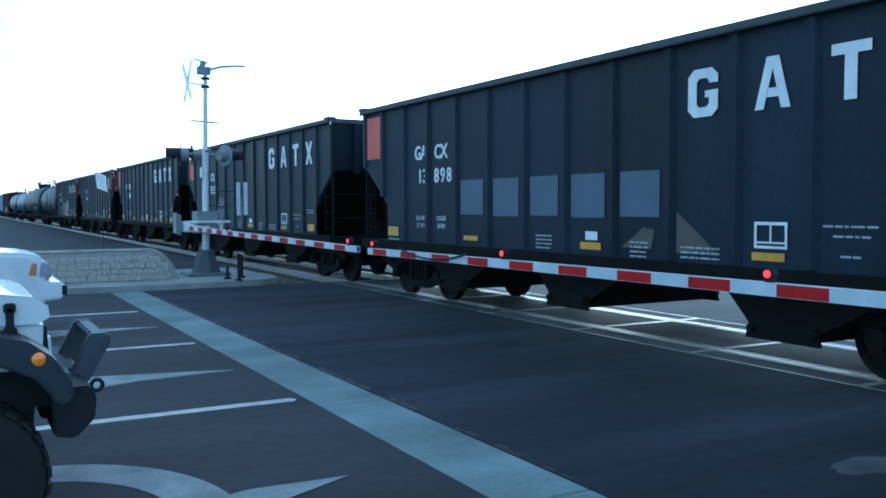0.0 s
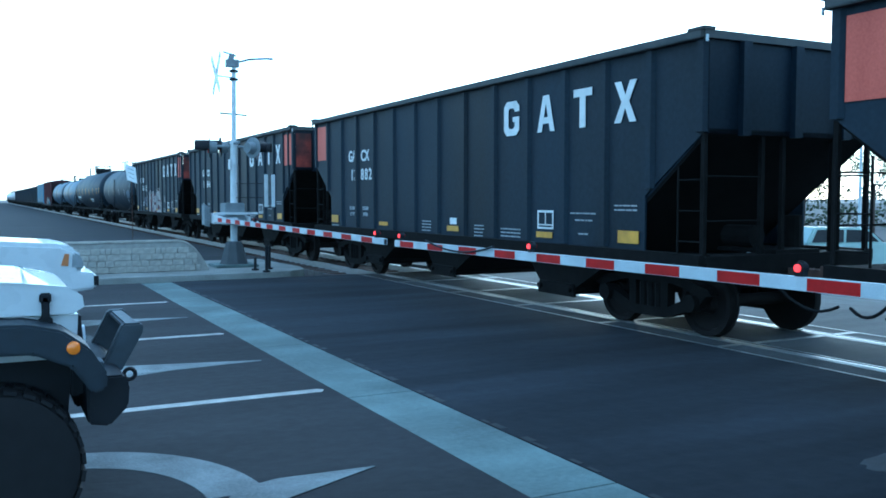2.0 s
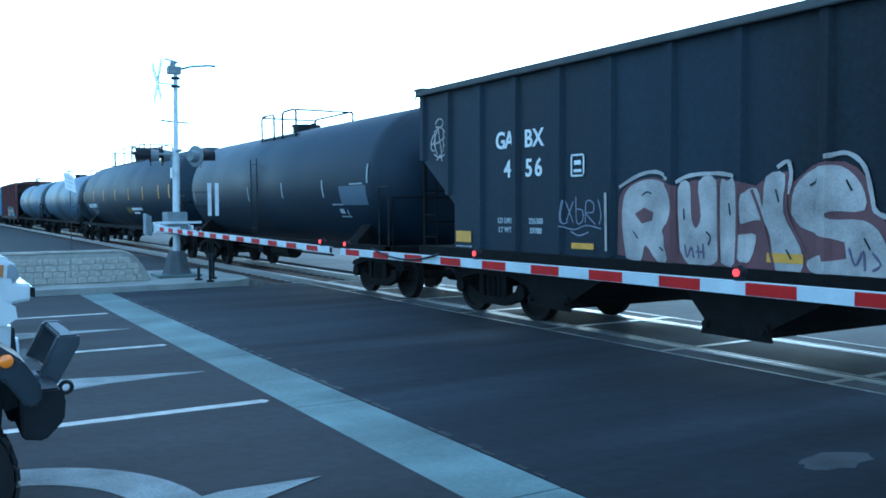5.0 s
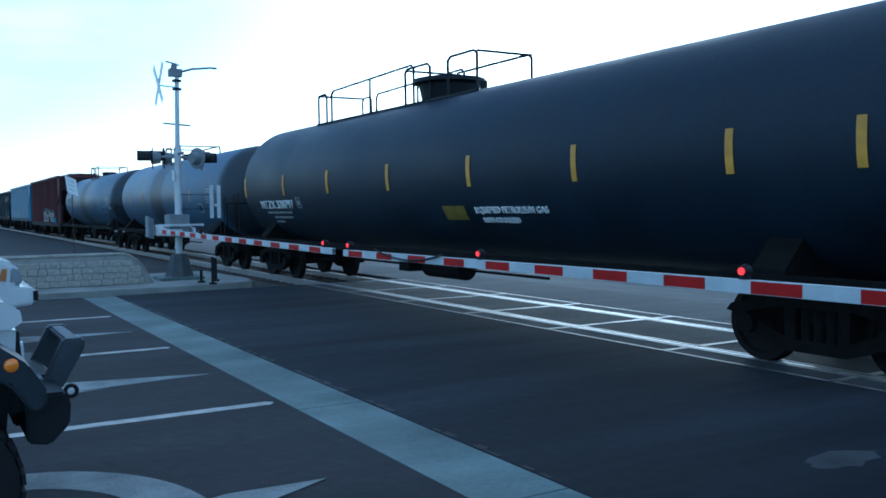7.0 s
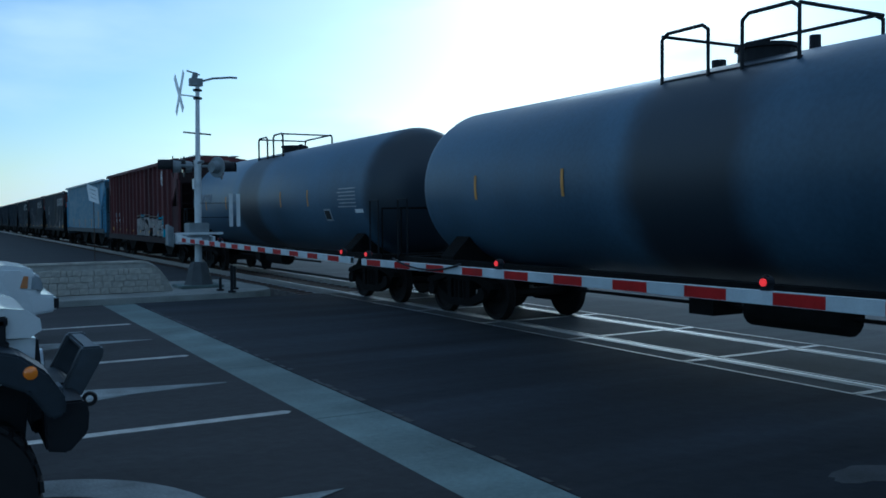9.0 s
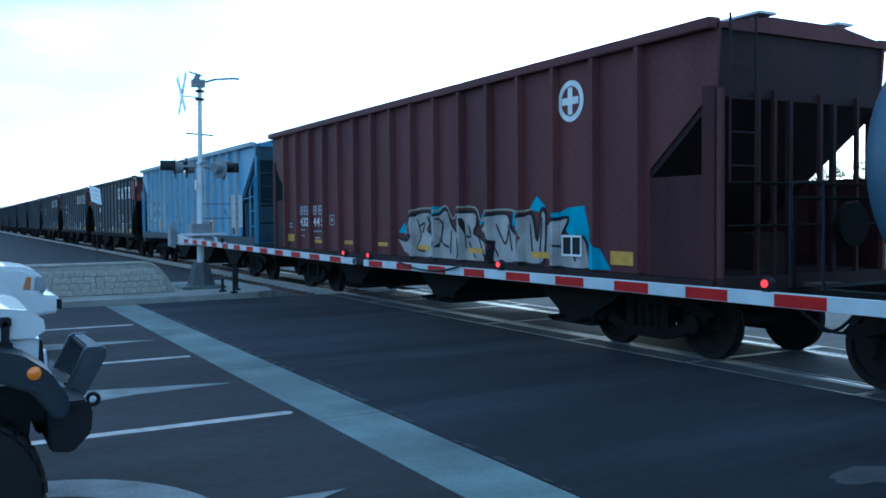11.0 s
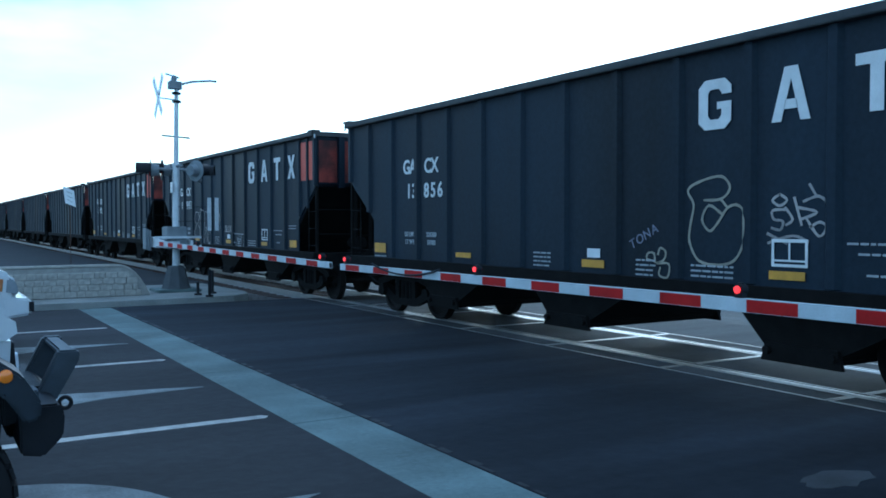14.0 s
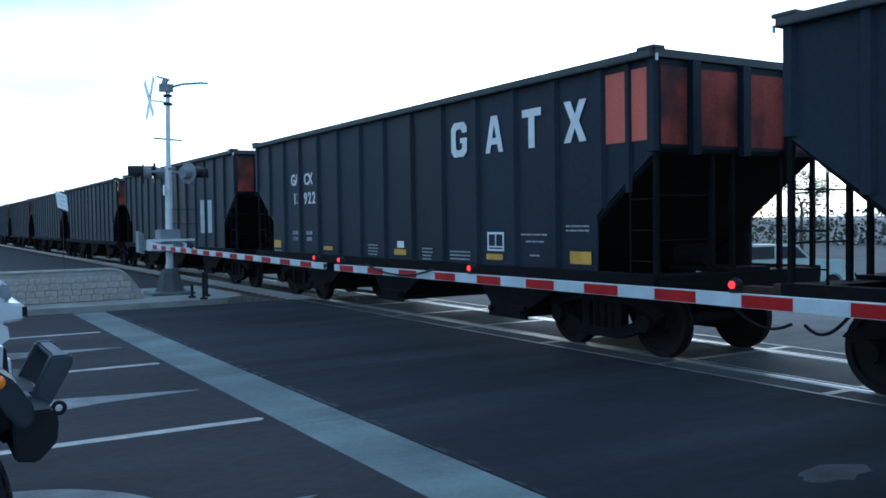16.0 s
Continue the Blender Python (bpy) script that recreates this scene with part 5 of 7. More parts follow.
scribble(car, "graffiti_outline", GRAFWHITE, "white sprayed bubble outline", [[(9.95, 1.3), (10.15, 1.5), (9.9, 1.72), (10.1, 1.9), (10.0, 2.12), (9.7, 2.12), (9.55, 1.95), (9.75, 1.78), (9.5, 1.6), (9.55, 1.3), (9.95, 1.24)],
         [(9.5, 1.3), (9.45, 2.15), (9.1, 2.18), (8.95, 1.95), (9.1, 1.3), (9.0, 1.22), (8.8, 1.7), (8.7, 1.22)], [(8.9, 2.15), (8.6, 2.12), (8.3, 2.0), (8.2, 1.6), (8.35, 1.22), (8.6, 1.22), (8.55, 1.7)]], 0.015)
scribble(car, "graffiti_tag", GRAFWHITE, "white sprayed scrawl", [[(7.68, 2.12), (7.82, 2.1), (7.8, 1.98), (7.7, 1.98)], [(7.8, 1.98), (7.82, 1.84), (7.68, 1.84)], [(7.52, 2.1), (7.64, 2.06), (7.56, 1.95), (7.62, 1.84)], [(7.48, 1.84), (7.42, 2.1), (7.36, 1.84)], [(7.32, 2.1), (7.32, 1.86)], [(7.2, 2.1), (7.32, 1.96), (7.24, 1.84), (7.26, 1.6)], [(7.32, 1.66), (7.18, 1.66)]], 0.012)
side_words(car, [("SLOG", 6.51, 1.62)], 0.28, GRAFWHITE, "white sprayed word", fat=0.004, name="graffiti_word")
scribble(car, "graffiti_tag", MARKGREY, "pale sprayed scrawl", [[(5.98, 1.50), (5.08, 1.49)], [(5.57, 1.49), (5.57, 1.15)], [(5.37, 1.49), (5.38, 1.15)], [(5.16, 1.48), (5.19, 1.15)], [(5.98, 1.26), (5.84, 1.24), (5.82, 1.16)], [(5.71, 1.4), (5.66, 1.24), (5.5, 1.3)]], 0.012)

# brown car
bm = B()
lathe(bm, [(-1.512, 0.29), (-1.505, 0.29)], 36, "x", (0, 2.8, 3.45))
part("round_badge", bm, MARK, brown, "round white badge")
bm = B()
lathe(bm, [(-1.516, 0.21), (-1.5125, 0.21)], 32, "x", (0, 2.8, 3.45))
part("badge_field", bm, BROWN, brown, "brown inner field of the badge")
bm = B()
plate(bm, 2.75, 2.85, 3.26, 3.64, -1.5165)
plate(bm, 2.61, 2.99, 3.40, 3.50, -1.5175)
part("badge_cross", bm, MARK, brown, "white cross of the badge")
for ch, y in (("4", 13.74), ("3", 13.535), ("2", 13.34), ("4", 12.83), ("4", 12.61), ("5", 12.34)):
    bm = B()
    lettering(bm, ch, 0.29, on_side(y, 1.73, -1.504), fat=0.003, squeeze=1.25)
    part("stencil_character", bm, MARK, brown, "white stencilled digit")
for y, w in ((13.71, 0.11), (13.39, 0.13), (12.80, 0.105), (12.44, 0.12)):
    bm = B()
    for a, b, c, d in ((-w, -w + 0.065, 1.91, 2.13), (w - 0.05, w, 1.91, 2.13), (-w + 0.065, w - 0.05, 1.91, 1.945), (-w + 0.065, w - 0.05, 2.095, 2.13), (-w + 0.065, w - 0.05, 2.005, 2.035)):
        plate(bm, y + a, y + b, c, d, -1.507)
    part("owner_bar", bm, MARKGREY, brown, "white stencilled owner mark")
for y, z, w in ((13.72, 1.53, 0.11), (13.56, 1.53, 0.13), (13.73, 1.385, 0.07), (13.58, 1.385, 0.11), (12.81, 1.50, 0.13), (12.62, 1.50, 0.17), (12.45, 1.50, 0.10), (12.75, 1.345, 0.12), (12.56, 1.345, 0.22), (14.50, 1.68, 0.24), (14.48, 1.6, 0.2)):
    bm = B()
    plate(bm, y - w / 2, y + w / 2, z, z + 0.035, -1.508)
    part("load_stencil", bm, MARKGREY, brown)
for a, b, c, d in ((11.590, 11.860, 1.885, 1.91), (11.590, 11.860, 1.67, 1.69), (11.590, 11.615, 1.69, 1.885), (11.835, 11.860, 1.69, 1.885), (11.680, 11.780, 1.75, 1.83)):
    bm = B()
    plate(bm, a, b, c, d, -1.508)
    part("stencil_frame", bm, MARKGREY, brown, "small outlined stencil box")
# sprayed piece: cyan edges, bulging pale letters, black outlines
for field in ([(8.29, 1.54), (8.03, 1.73), (7.9, 1.52)], [(6.97, 1.80), (6.72, 2.03), (6.54, 1.99), (6.7, 1.84)], [(5.28, 1.71), (5.17, 1.9), (5.05, 1.88), (5.15, 1.66)], [(4.3, 1.7), (4.28, 1.9), (4.1, 1.92), (4.0, 1.6)], [(3.85, 1.93), (3.64, 2.13), (3.42, 1.97), (3.6, 1.9)],
              [(3.15, 1.86), (2.86, 1.95), (2.51, 1.97), (2.41, 1.67), (2.19, 1.4), (1.94, 1.10), (2.25, 1.10), (2.45, 1.44), (2.86, 1.57)]):
    bm = B()
    prism(bm, field, -1.506, -1.502)
    drape(bm, RB)
    part("graffiti_edge", bm, GRAFCYAN, brown, "cyan sprayed field behind the letters")
LETTERS = [
    [(8.36, 1.46), (7.95, 1.38), (7.80, 1.55), (7.74, 1.10), (8.05, 1.18)],
    [(7.62, 1.84), (7.42, 1.91), (6.97, 1.92), (6.92, 1.76), (7.08, 1.61), (6.9, 1.47), (6.93, 1.10), (7.72, 1.10), (7.60, 1.5), (7.78, 1.6)],
    [(6.72, 1.85), (6.38, 1.96), (6.21, 1.71), (6.02, 1.57), (5.9, 1.53), (5.87, 1.10), (6.79, 1.10), (6.72, 1.37), (6.86, 1.61)],
    [(5.84, 1.91), (5.40, 1.90), (5.36, 1.71), (5.45, 1.56), (5.12, 1.42), (4.93, 1.10), (5.84, 1.10)],
    [(5.23, 1.63), (4.96, 1.84), (4.44, 1.87), (4.32, 1.64), (4.11, 1.47), (4.2, 1.12), (4.85, 1.10), (4.8, 1.43), (5.07, 1.5)],
    [(4.05, 1.82), (3.76, 1.86), (3.62, 1.46), (3.52, 1.92), (3.40, 1.84), (3.44, 1.20), (3.62, 1.10), (4.08, 1.12), (3.98, 1.5)],
    [(3.36, 1.72), (2.86, 1.81), (3.0, 1.52), (2.51, 1.53), (2.37, 1.10), (3.22, 1.10), (3.40, 1.26)]]
for line in LETTERS:
    bm = B()
    prism(bm, line, -1.511, -1.5065)
    drape(bm, RB)
    part("graffiti_letter", bm, GRAFWHITE, brown, "bulging pale sprayed letter shape")
    scribble(brown, "graffiti_outline", DARKMETAL, "black sprayed outline", [line[:-1]], 0.024, -1.5125, RB)
scribble(brown, "graffiti_outline", BUFFLINE, "buff sprayed outer glow line", [[(8.0, 1.5), (7.86, 1.72), (7.66, 1.92), (7.4, 1.99), (6.95, 1.99), (6.72, 1.93), (6.40, 2.03), (6.15, 1.80), (5.92, 1.98), (5.40, 1.98), (5.22, 1.76), (4.95, 1.92), (4.42, 1.94), (4.1, 1.90), (3.76, 1.94)]], 0.016, -1.5125, RB)
for line in ([(7.02, 1.9), (7.0, 1.72), (7.1, 1.84)], [(6.2, 1.6), (6.25, 1.2)], [(6.66, 1.8), (6.5, 1.66), (6.66, 1.3)], [(5.78, 1.8), (5.7, 1.3)], [(5.3, 1.5), (5.12, 1.16)], [(5.0, 1.7), (4.9, 1.45), (4.7, 1.2)], [(4.4, 1.7), (4.3, 1.3)], [(3.5, 1.8), (3.55, 1.3)], [(7.5, 1.8), (7.34, 1.5), (7.5, 1.25), (7.2, 1.2)], [(7.4, 1.66), (7.2, 1.72), (7.28, 1.55)], [(6.5, 1.75), (6.55, 1.4), (6.3, 1.3)], [(5.62, 1.68), (5.55, 1.5), (5.68, 1.5)], [(5.6, 1.4), (5.4, 1.15)], [(4.75, 1.7), (4.5, 1.4), (4.4, 1.6)], [(3.8, 1.7), (3.75, 1.3)], [(3.1, 1.4), (2.8, 1.35), (2.7, 1.2)]):
    scribble(brown, "graffiti_outline", DARKMETAL, "black sprayed inner line", [line], 0.018, -1.513, RB)
for y, w, z0, z1 in ((14.48, 0.50, 1.25, 1.43), (12.58, 0.44, 1.24, 1.32), (10.75, 0.46, 1.25, 1.33), (9.0, 0.45, 1.25, 1.33), (7.24, 0.45, 1.23, 1.31), (5.40, 0.45, 1.22, 1.31), (3.54, 0.45, 1.21, 1.30), (1.71, 0.45, 1.18, 1.36)):
    side_panel(brown, "reflector", YELLOW, "yellow reflective strip", y - w / 2, y + w / 2, z0, z1, -1.517)
bm = B()
for a, b, c, d in ((-0.23, 0.23, 1.53, 1.56), (-0.23, 0.23, 1.26, 1.29), (-0.23, -0.2, 1.29, 1.53), (0.2, 0.23, 1.29, 1.53), (-0.015, 0.015, 1.29, 1.53)):
    plate(bm, 2.77 + a, 2.77 + b, c, d, -1.524)
part("stencil_frame", bm, MARK, brown, "white outlined stencil box")
side_panel(brown, "stencil_field", DARKMETAL, "black stencil field", 2.56, 2.98, 1.28, 1.54, -1.5175)

# blue car
WASH = surface("pale_blue_wash", (0.33, 0.43, 0.50), 0.6, vary=0.25, scale=2.5, bump=0.03)
for a, b, c, d in ((13.42, 14.16, 1.36, 2.66), (12.52, 13.26, 1.40, 2.62), (11.62, 12.36, 1.38, 2.56)):
    side_panel(blue, "paint_wash", WASH, "paler repainted patch", a, b, c, d)
side_words(blue, [("NO", 13.95, 2.47), ("KL", 13.06, 2.46), ("833", 13.97, 2.03), ("312", 13.06, 2.02)], 0.34, BLUEDARK, "dark stencilled owner code and car number", -1.511, fat=0.0)
side_panel(blue, "paint_wash", WASH, "paler repainted patch", 14.34, 15.04, 1.96, 2.55)
side_panel(blue, "sticker", BLUEDARK, "dark blue stencil field", 14.36, 15.02, 1.7, 1.92)
bm = B()
stencil_bars(bm, 14.72, 1.85, 0.42, 2, -1.511)
part("load_stencil", bm, MARK, blue)
side_panel(blue, "faded_stencil", BLUEDULL, "faded dark stencil line", 13.5, 14.05, 1.64, 1.7, -1.512)
side_panel(blue, "sticker", BLUEDARK, "dark square sticker", 5.62, 6.02, 1.45, 1.77)
side_panel(blue, "sticker", DARKMETAL, "black stencil field with white border", 4.65, 5.09, 1.47, 1.76)
bm = B()
for a, b, c, d in ((-0.26, 0.26, 1.75, 1.785), (-0.26, 0.26, 1.44, 1.475), (-0.26, -0.23, 1.44, 1.785), (0.23, 0.26, 1.44, 1.785), (-0.1, -0.07, 1.475, 1.75), (-0.23, 0.23, 1.53, 1.55)):
    plate(bm, 4.87 + a, 4.87 + b, c, d, -1.512)
part("stencil_frame", bm, MARK, blue, "white outlined stencil box")
side_panel(blue, "sticker", BLUEDARK, "dark blue stencil field", 1.80, 2.38, 1.36, 1.72)
bm = B()
stencil_bars(bm, 2.1, 1.62, 0.36, 2, -1.511)
part("load_stencil", bm, MARK, blue)
RIBOR = surface("faded_yellow_strip", (0.60, 0.30, 0.06), 0.6, vary=0.25, scale=4, bump=0.03)
for k in (0, 3, 6, 9, 12):
    bm = B()
    y = RL[k]
    box(bm, -1.617, -1.611, y - 0.05, y + 0.05, 1.36, 2.3 if k == 0 else 1.85)
    part("rib_strip", bm, RIBOR, blue, "faded yellow reflective strip")
for y, z, n in ((10.35, 1.62, 4), (9.5, 1.66, 3), (3.15, 2.05, 4), (2.0, 2.1, 4), (12.9, 1.55, 5)):
    for k, line in enumerate(wander(int(y * 10), y - 0.26, y + 0.26, z - 0.09, z + 0.09, n, 4)):
        bm = B()
        tube(bm, [(-1.502, a, b) for a, b in line], 0.005, 4)
        part("chalk_mark", bm, BLUEDULL, blue, "thin dark chalk scrawl")

# tanks
for y, z in ((0.75, 2.3), (3.05, 2.03), (5.6, 2.04), (8.2, 1.98), (11.0, 1.98), (13.6, 1.98)):
    curved_patch(tank_a, "reflector", MARKGREY, "pale worn reflective strip", y - 0.03, y + 0.03, z, z + 0.38, 1.48, 2.4)
curved_patch(tank_a, "stencil_field", OVERPAINT, "faded stencil panel", 0.85, 2.15, 1.86, 2.26, 1.48, 2.4)
for a, b, c, d in ((1.0, 1.6, 2.28, 2.31), (1.95, 2.45, 1.60, 1.625), (2.1, 2.65, 1.86, 1.885), (2.0, 2.03, 1.64, 1.76), (2.18, 2.38, 1.68, 1.78)):
    curved_patch(tank_a, "load_stencil", MARKGREY, "small broken pale stencil", a, b, c, d, 1.48, 2.4, 3)
for y in (0.8, 2.4, 5.1, 7.8, 10.7, 13.6, 16.3, 19.2):
    curved_patch(tank_b, "reflector", YELLOW, "yellow reflective strip", y - 0.055, y + 0.055, 2.15, 2.65, TB_R, TB_Z)
curved_patch(tank_b, "placard", PLACARD, "yellow warning placard", 8.15, 8.85, 1.6, 1.84, TB_R, TB_Z)
for words, size, y, z in (("LIQUEFIED PETROLEUM GAS", 0.155, 6.85, 1.76), ("NON-ODORIZED", 0.13, 7.2, 1.6), ("MTZX 330797", 0.30, 17.0, 1.92)):
    bm = B()
    tank_words(bm, words, size, y, z, TB_R, TB_Z, fat=0.002, squeeze=1.28 if size > 0.25 else 1.0)
    part("stencil_line", bm, MARK, tank_b, "white stencilled words")
for y0, y1, z in ((16.2, 17.9, 1.71), (16.3, 17.6, 1.59), (17.1, 17.6, 1.48)):
    y = y0
    for k in range(9):
        if y < y1:
            w = 0.1 + 0.05 * ((k * 5) % 4)
            curved_patch(tank_b, "load_stencil", MARKGREY, "small broken white stencil", y, min(y + w, y1), z, z + 0.045, TB_R, TB_Z, 2)
            y += w + 0.05 + 0.03 * (k % 2)
for a, b, c, d in ((15.37, 15.61, 2.07, 2.09), (15.37, 15.61, 1.84, 1.86), (15.37, 15.39, 1.86, 2.07), (15.59, 15.61, 1.86, 2.07), (15.45, 15.53, 1.91, 2.02)):
    curved_patch(tank_b, "stencil_frame", MARKGREY, "white outlined stencil box", a, b, c, d, TB_R, TB_Z, 2)
bm = B()
zt = TB_Z + TB_R
lathe(bm, [(zt - 0.05, 0.56), (zt + 0.24, 0.62), (zt + 0.28, 0.74), (zt + 0.36, 0.72), (zt + 0.38, 0.5), (zt + 0.40, 0.5)], 28, "z", (0, 10.9, 0))
part("manway_bonnet", bm, DARKMETAL, tank_b, "black bonnet over the valves")
bm = B()
box(bm, -0.62, -0.34, 9.0, 16.3, zt - 0.12, zt - 0.08)
part("top_walkway", bm, DARKMETAL, tank_b)
bm = B()
box(bm, 0.34, 0.62, 9.0, 16.3, zt - 0.12, zt - 0.08)
part("top_walkway", bm, DARKMETAL, tank_b)
bm = B()
for s in (-0.6, 0.6):
    tube(bm, [(s, 11.3, zt - 0.1), (s, 11.3, zt + 0.60), (s, 11.4, zt + 0.68), (s, 15.3, zt + 0.62), (s, 15.4, zt + 0.54), (s, 15.4, zt - 0.1)], 0.024)
    tube(bm, [(s, 13.3, zt - 0.1), (s, 13.3, zt + 0.65)], 0.024)
    tube(bm, [(s, 15.7, zt - 0.1), (s, 15.7, zt + 0.53), (s, 15.8, zt + 0.60), (s, 16.15, zt + 0.59), (s, 16.2, zt + 0.52), (s, 16.2, zt - 0.1)], 0.024)
tube(bm, [(-0.6, 16.18, zt + 0.59), (0.6, 16.18, zt + 0.59)], 0.024)
part("walkway_railing", bm, DARKMETAL, tank_b)
for tk in (tank_c, tank_d):
    curved_patch(tk, "placard", SIGNWHITE, "white placard holder", 0.80, 1.20, 1.92, 2.0, 1.43, 2.36, 3)
    curved_patch(tk, "stencil_frame", MARKGREY, "white outlined stencil box", 2.64, 3.02, 1.74, 2.02, 1.43, 2.36, 3)
    curved_patch(tk, "stencil_field", DARKMETAL, "dark field of the stencil box", 2.68, 2.98, 1.78, 1.98, 1.436, 2.36, 3)
    for k in range(6):
        curved_patch(tk, "load_stencil", MARKGREY, "small faded stencil line", 1.1, 2.1 - 0.08 * (k % 2), 2.05 + 0.08 * k, 2.075 + 0.08 * k, 1.43, 2.36, 2)
    for y in (4.0, 6.0, 11.2, 13.6):
        curved_patch(tk, "reflector", RIBOR, "faded yellow reflective strip", y - 0.03, y + 0.03, 2.1, 2.5, 1.43, 2.36)
bm = B()
tank_words(bm, "CRGX 16213", 0.34, 13.9, 2.5, 1.43, 2.36, fat=0.004)
part("stencil_line", bm, MARKGREY, tank_d, "grey stencilled owner code and car number")


# ---------------------------------------------------------------- crossing gate
def ring(bm, c, axis, r, t, n=14):
    c = Vector(c)
    q = Vector(axis).to_track_quat("Z", "Y").to_matrix()
    pts = [c + q @ Vector((r * math.cos(k * math.tau / n), r * math.sin(k * math.tau / n), 0)) for k in range(n)]
    tube(bm, pts, t, 6, True)


def flasher(owner, at, facing, lit=False):
    """A round black shield, a hooded lens and its housing."""
    f = Vector(facing).normalized()
    at = Vector(at)
    bm = B()
    rod(bm, at - f * 0.02, at, 0.26, 24)
    u = part("flasher_shield", bm, MASTGREY if f.x > 0 else DARKMETAL, owner, "round grey back of a lamp shield" if f.x > 0 else "round black lamp shield")
    bm = B()
    rod(bm, at - f * 0.2, at - f * 0.02, 0.13, 14, 0.16)
    part("housing", bm, MASTGREY, u)
    bm = B()
    rod(bm, at + f * 0.004, at + f * 0.03, 0.15, 20)
    part("lens", bm, LAMPRED if lit else LENSRED, u)
    bm = B()
    q = f.to_track_quat("Z", "Y").to_matrix()
    side = f.cross(Vector((0, 0, 1))).normalized()
    pts = [(math.cos(a) * side + math.sin(a) * Vector((0, 0, 1))) * 0.17 for a in [radians(d) for d in range(-20, 201, 20)]]
    for a, b in zip(pts, pts[1:]):
        lo = [at + a, at + b, at + b + f * (0.34), at + a + f * (0.34)]
        hi = [v + (a + b).normalized() * 0.008 for v in lo]
        v = [bm.verts.new(p) for p in lo + hi]
        for i in ((0, 1, 2, 3), (7, 6, 5, 4), (0, 4, 5, 1), (1, 5, 6, 2), (2, 6, 7, 3), (3, 7, 4, 0)):
            bm.faces.new([v[k] for k in i])
    bmesh.ops.remove_doubles(bm, verts=bm.verts[:], dist=0.003)
    part("hood", bm, DARKMETAL, u)


def gate_arm(owner, x, y_piv, y_tip, z_piv, z_tip, lamps, lit, first=0.4215):
    """A tapering arm of red and white sheeting with small lamps on top."""
    n = int((abs(y_tip - y_piv) - first) / 0.4215) + 1
    s = 1 if y_tip > y_piv else -1
    arm = None
    bm = B()
    h0, h1 = 0.053, 0.043
    prism(bm, [(y_piv, z_piv - h0 + 0.01), (y_tip, z_tip - h1 + 0.01), (y_tip, z_tip + h1 - 0.01), (y_piv, z_piv + h0 - 0.01)], x - 0.02, x + 0.02)
    arm = part("gate_arm", bm, ALU, owner, "long tapering striped gate arm")
    for k in range(n):
        a, b = y_tip - s * (first + 0.4215 * (k - 1) if k else 0), y_tip - s * (first + 0.4215 * k)
        def zz(y):
            t = (y - y_piv) / (y_tip - y_piv)
            return z_piv + (z_tip - z_piv) * t, h0 + (h1 - h0) * t
        (za, ha), (zb, hb) = zz(a), zz(b)
        bm = B()
        red = k % 2 == 1
        prism(bm, [(a, za - ha), (b, zb - hb), (b, zb + hb), (a, za + ha)], x - 0.026, x + 0.026)
        stripe = part("stripe", bm, GATEWHITE, arm)
        if red:
            # red sheet with a narrow white margin above and below
            bm = B()
            prism(bm, [(a, za - ha + 0.004), (b, zb - hb + 0.004), (b, zb + hb - 0.006), (a, za + ha - 0.006)], x - 0.029, x + 0.029)
            part("red_sheet", bm, GATERED, stripe)
    for y, on in zip(lamps, lit):
        t = (y - y_piv) / (y_tip - y_piv)
        z = z_piv + (z_tip - z_piv) * t + h0
        bm = B()
        box(bm, x - 0.025, x + 0.025, y - 0.035, y + 0.035, z - 0.02, z + 0.03)
        rod(bm, (x - 0.032, y, z + 0.055), (x + 0.032, y, z + 0.055), 0.042, 14)
        rod(bm, (x, y, z + 0.09), (x, y, z + 0.105), 0.02, 8)
        lamp = part("arm_lamp", bm, DARKMETAL, arm, "small red lamp on the arm")
        for sx in (-1, 1):
            bm = B()
            rod(bm, (x + sx * 0.033, y, z + 0.055), (x + sx * 0.045, y, z + 0.055), 0.027, 14)
            part("lens", bm, LAMPRED if on and sx < 0 else LENSRED, arm, "lit red lens" if on and sx < 0 else "")
    return arm


AX = 5.0
BASE = Vector((5.48, 22.15, 0.13))


def gate_mechanism(owner, c, s):
    """Box, pivot yoke and counterweights; s: the way the arm runs along y."""
    x, y = c.x, c.y
    bm = B()
    box(bm, x - 0.24, x + 0.24, y + s * 0.1 - 0.28, y + s * 0.1 + 0.28, 1.18, 1.72)
    part("mechanism_box", bm, MASTGREY, owner, "grey metal drive box", bevel=0.02)
    for dx in (-0.34, 0.32):
        bm = B()
        prism(bm, [(y + s * 0.5, 1.22), (y + s * 0.5, 1.38), (y - s * 0.75, 1.46), (y - s * 0.95, 1.36), (y - s * 0.75, 1.2)], x + dx - 0.025, x + dx + 0.025)
        part("yoke_bar", bm, GALV, owner)
    for z in (1.24, 1.46):
        bm = B()
        box(bm, x - 0.55, x + 0.55, *sorted((y + s * 0.42, y + s * 0.47)), z - 0.025, z + 0.03)
        part("cross_bar", bm, GALV, owner)
    for dx in (-0.42, 0.40):
        for k in range(3):
            bm = B()
            box(bm, x + dx - 0.02 - 0.05 * k, x + dx + 0.015 - 0.05 * k, y - s * 0.75 - 0.16, y - s * 0.75 + 0.16, 1.12 + 0.02 * k, 1.62 + 0.03 * k)
            part("counterweight", bm, MASTGREY, owner)


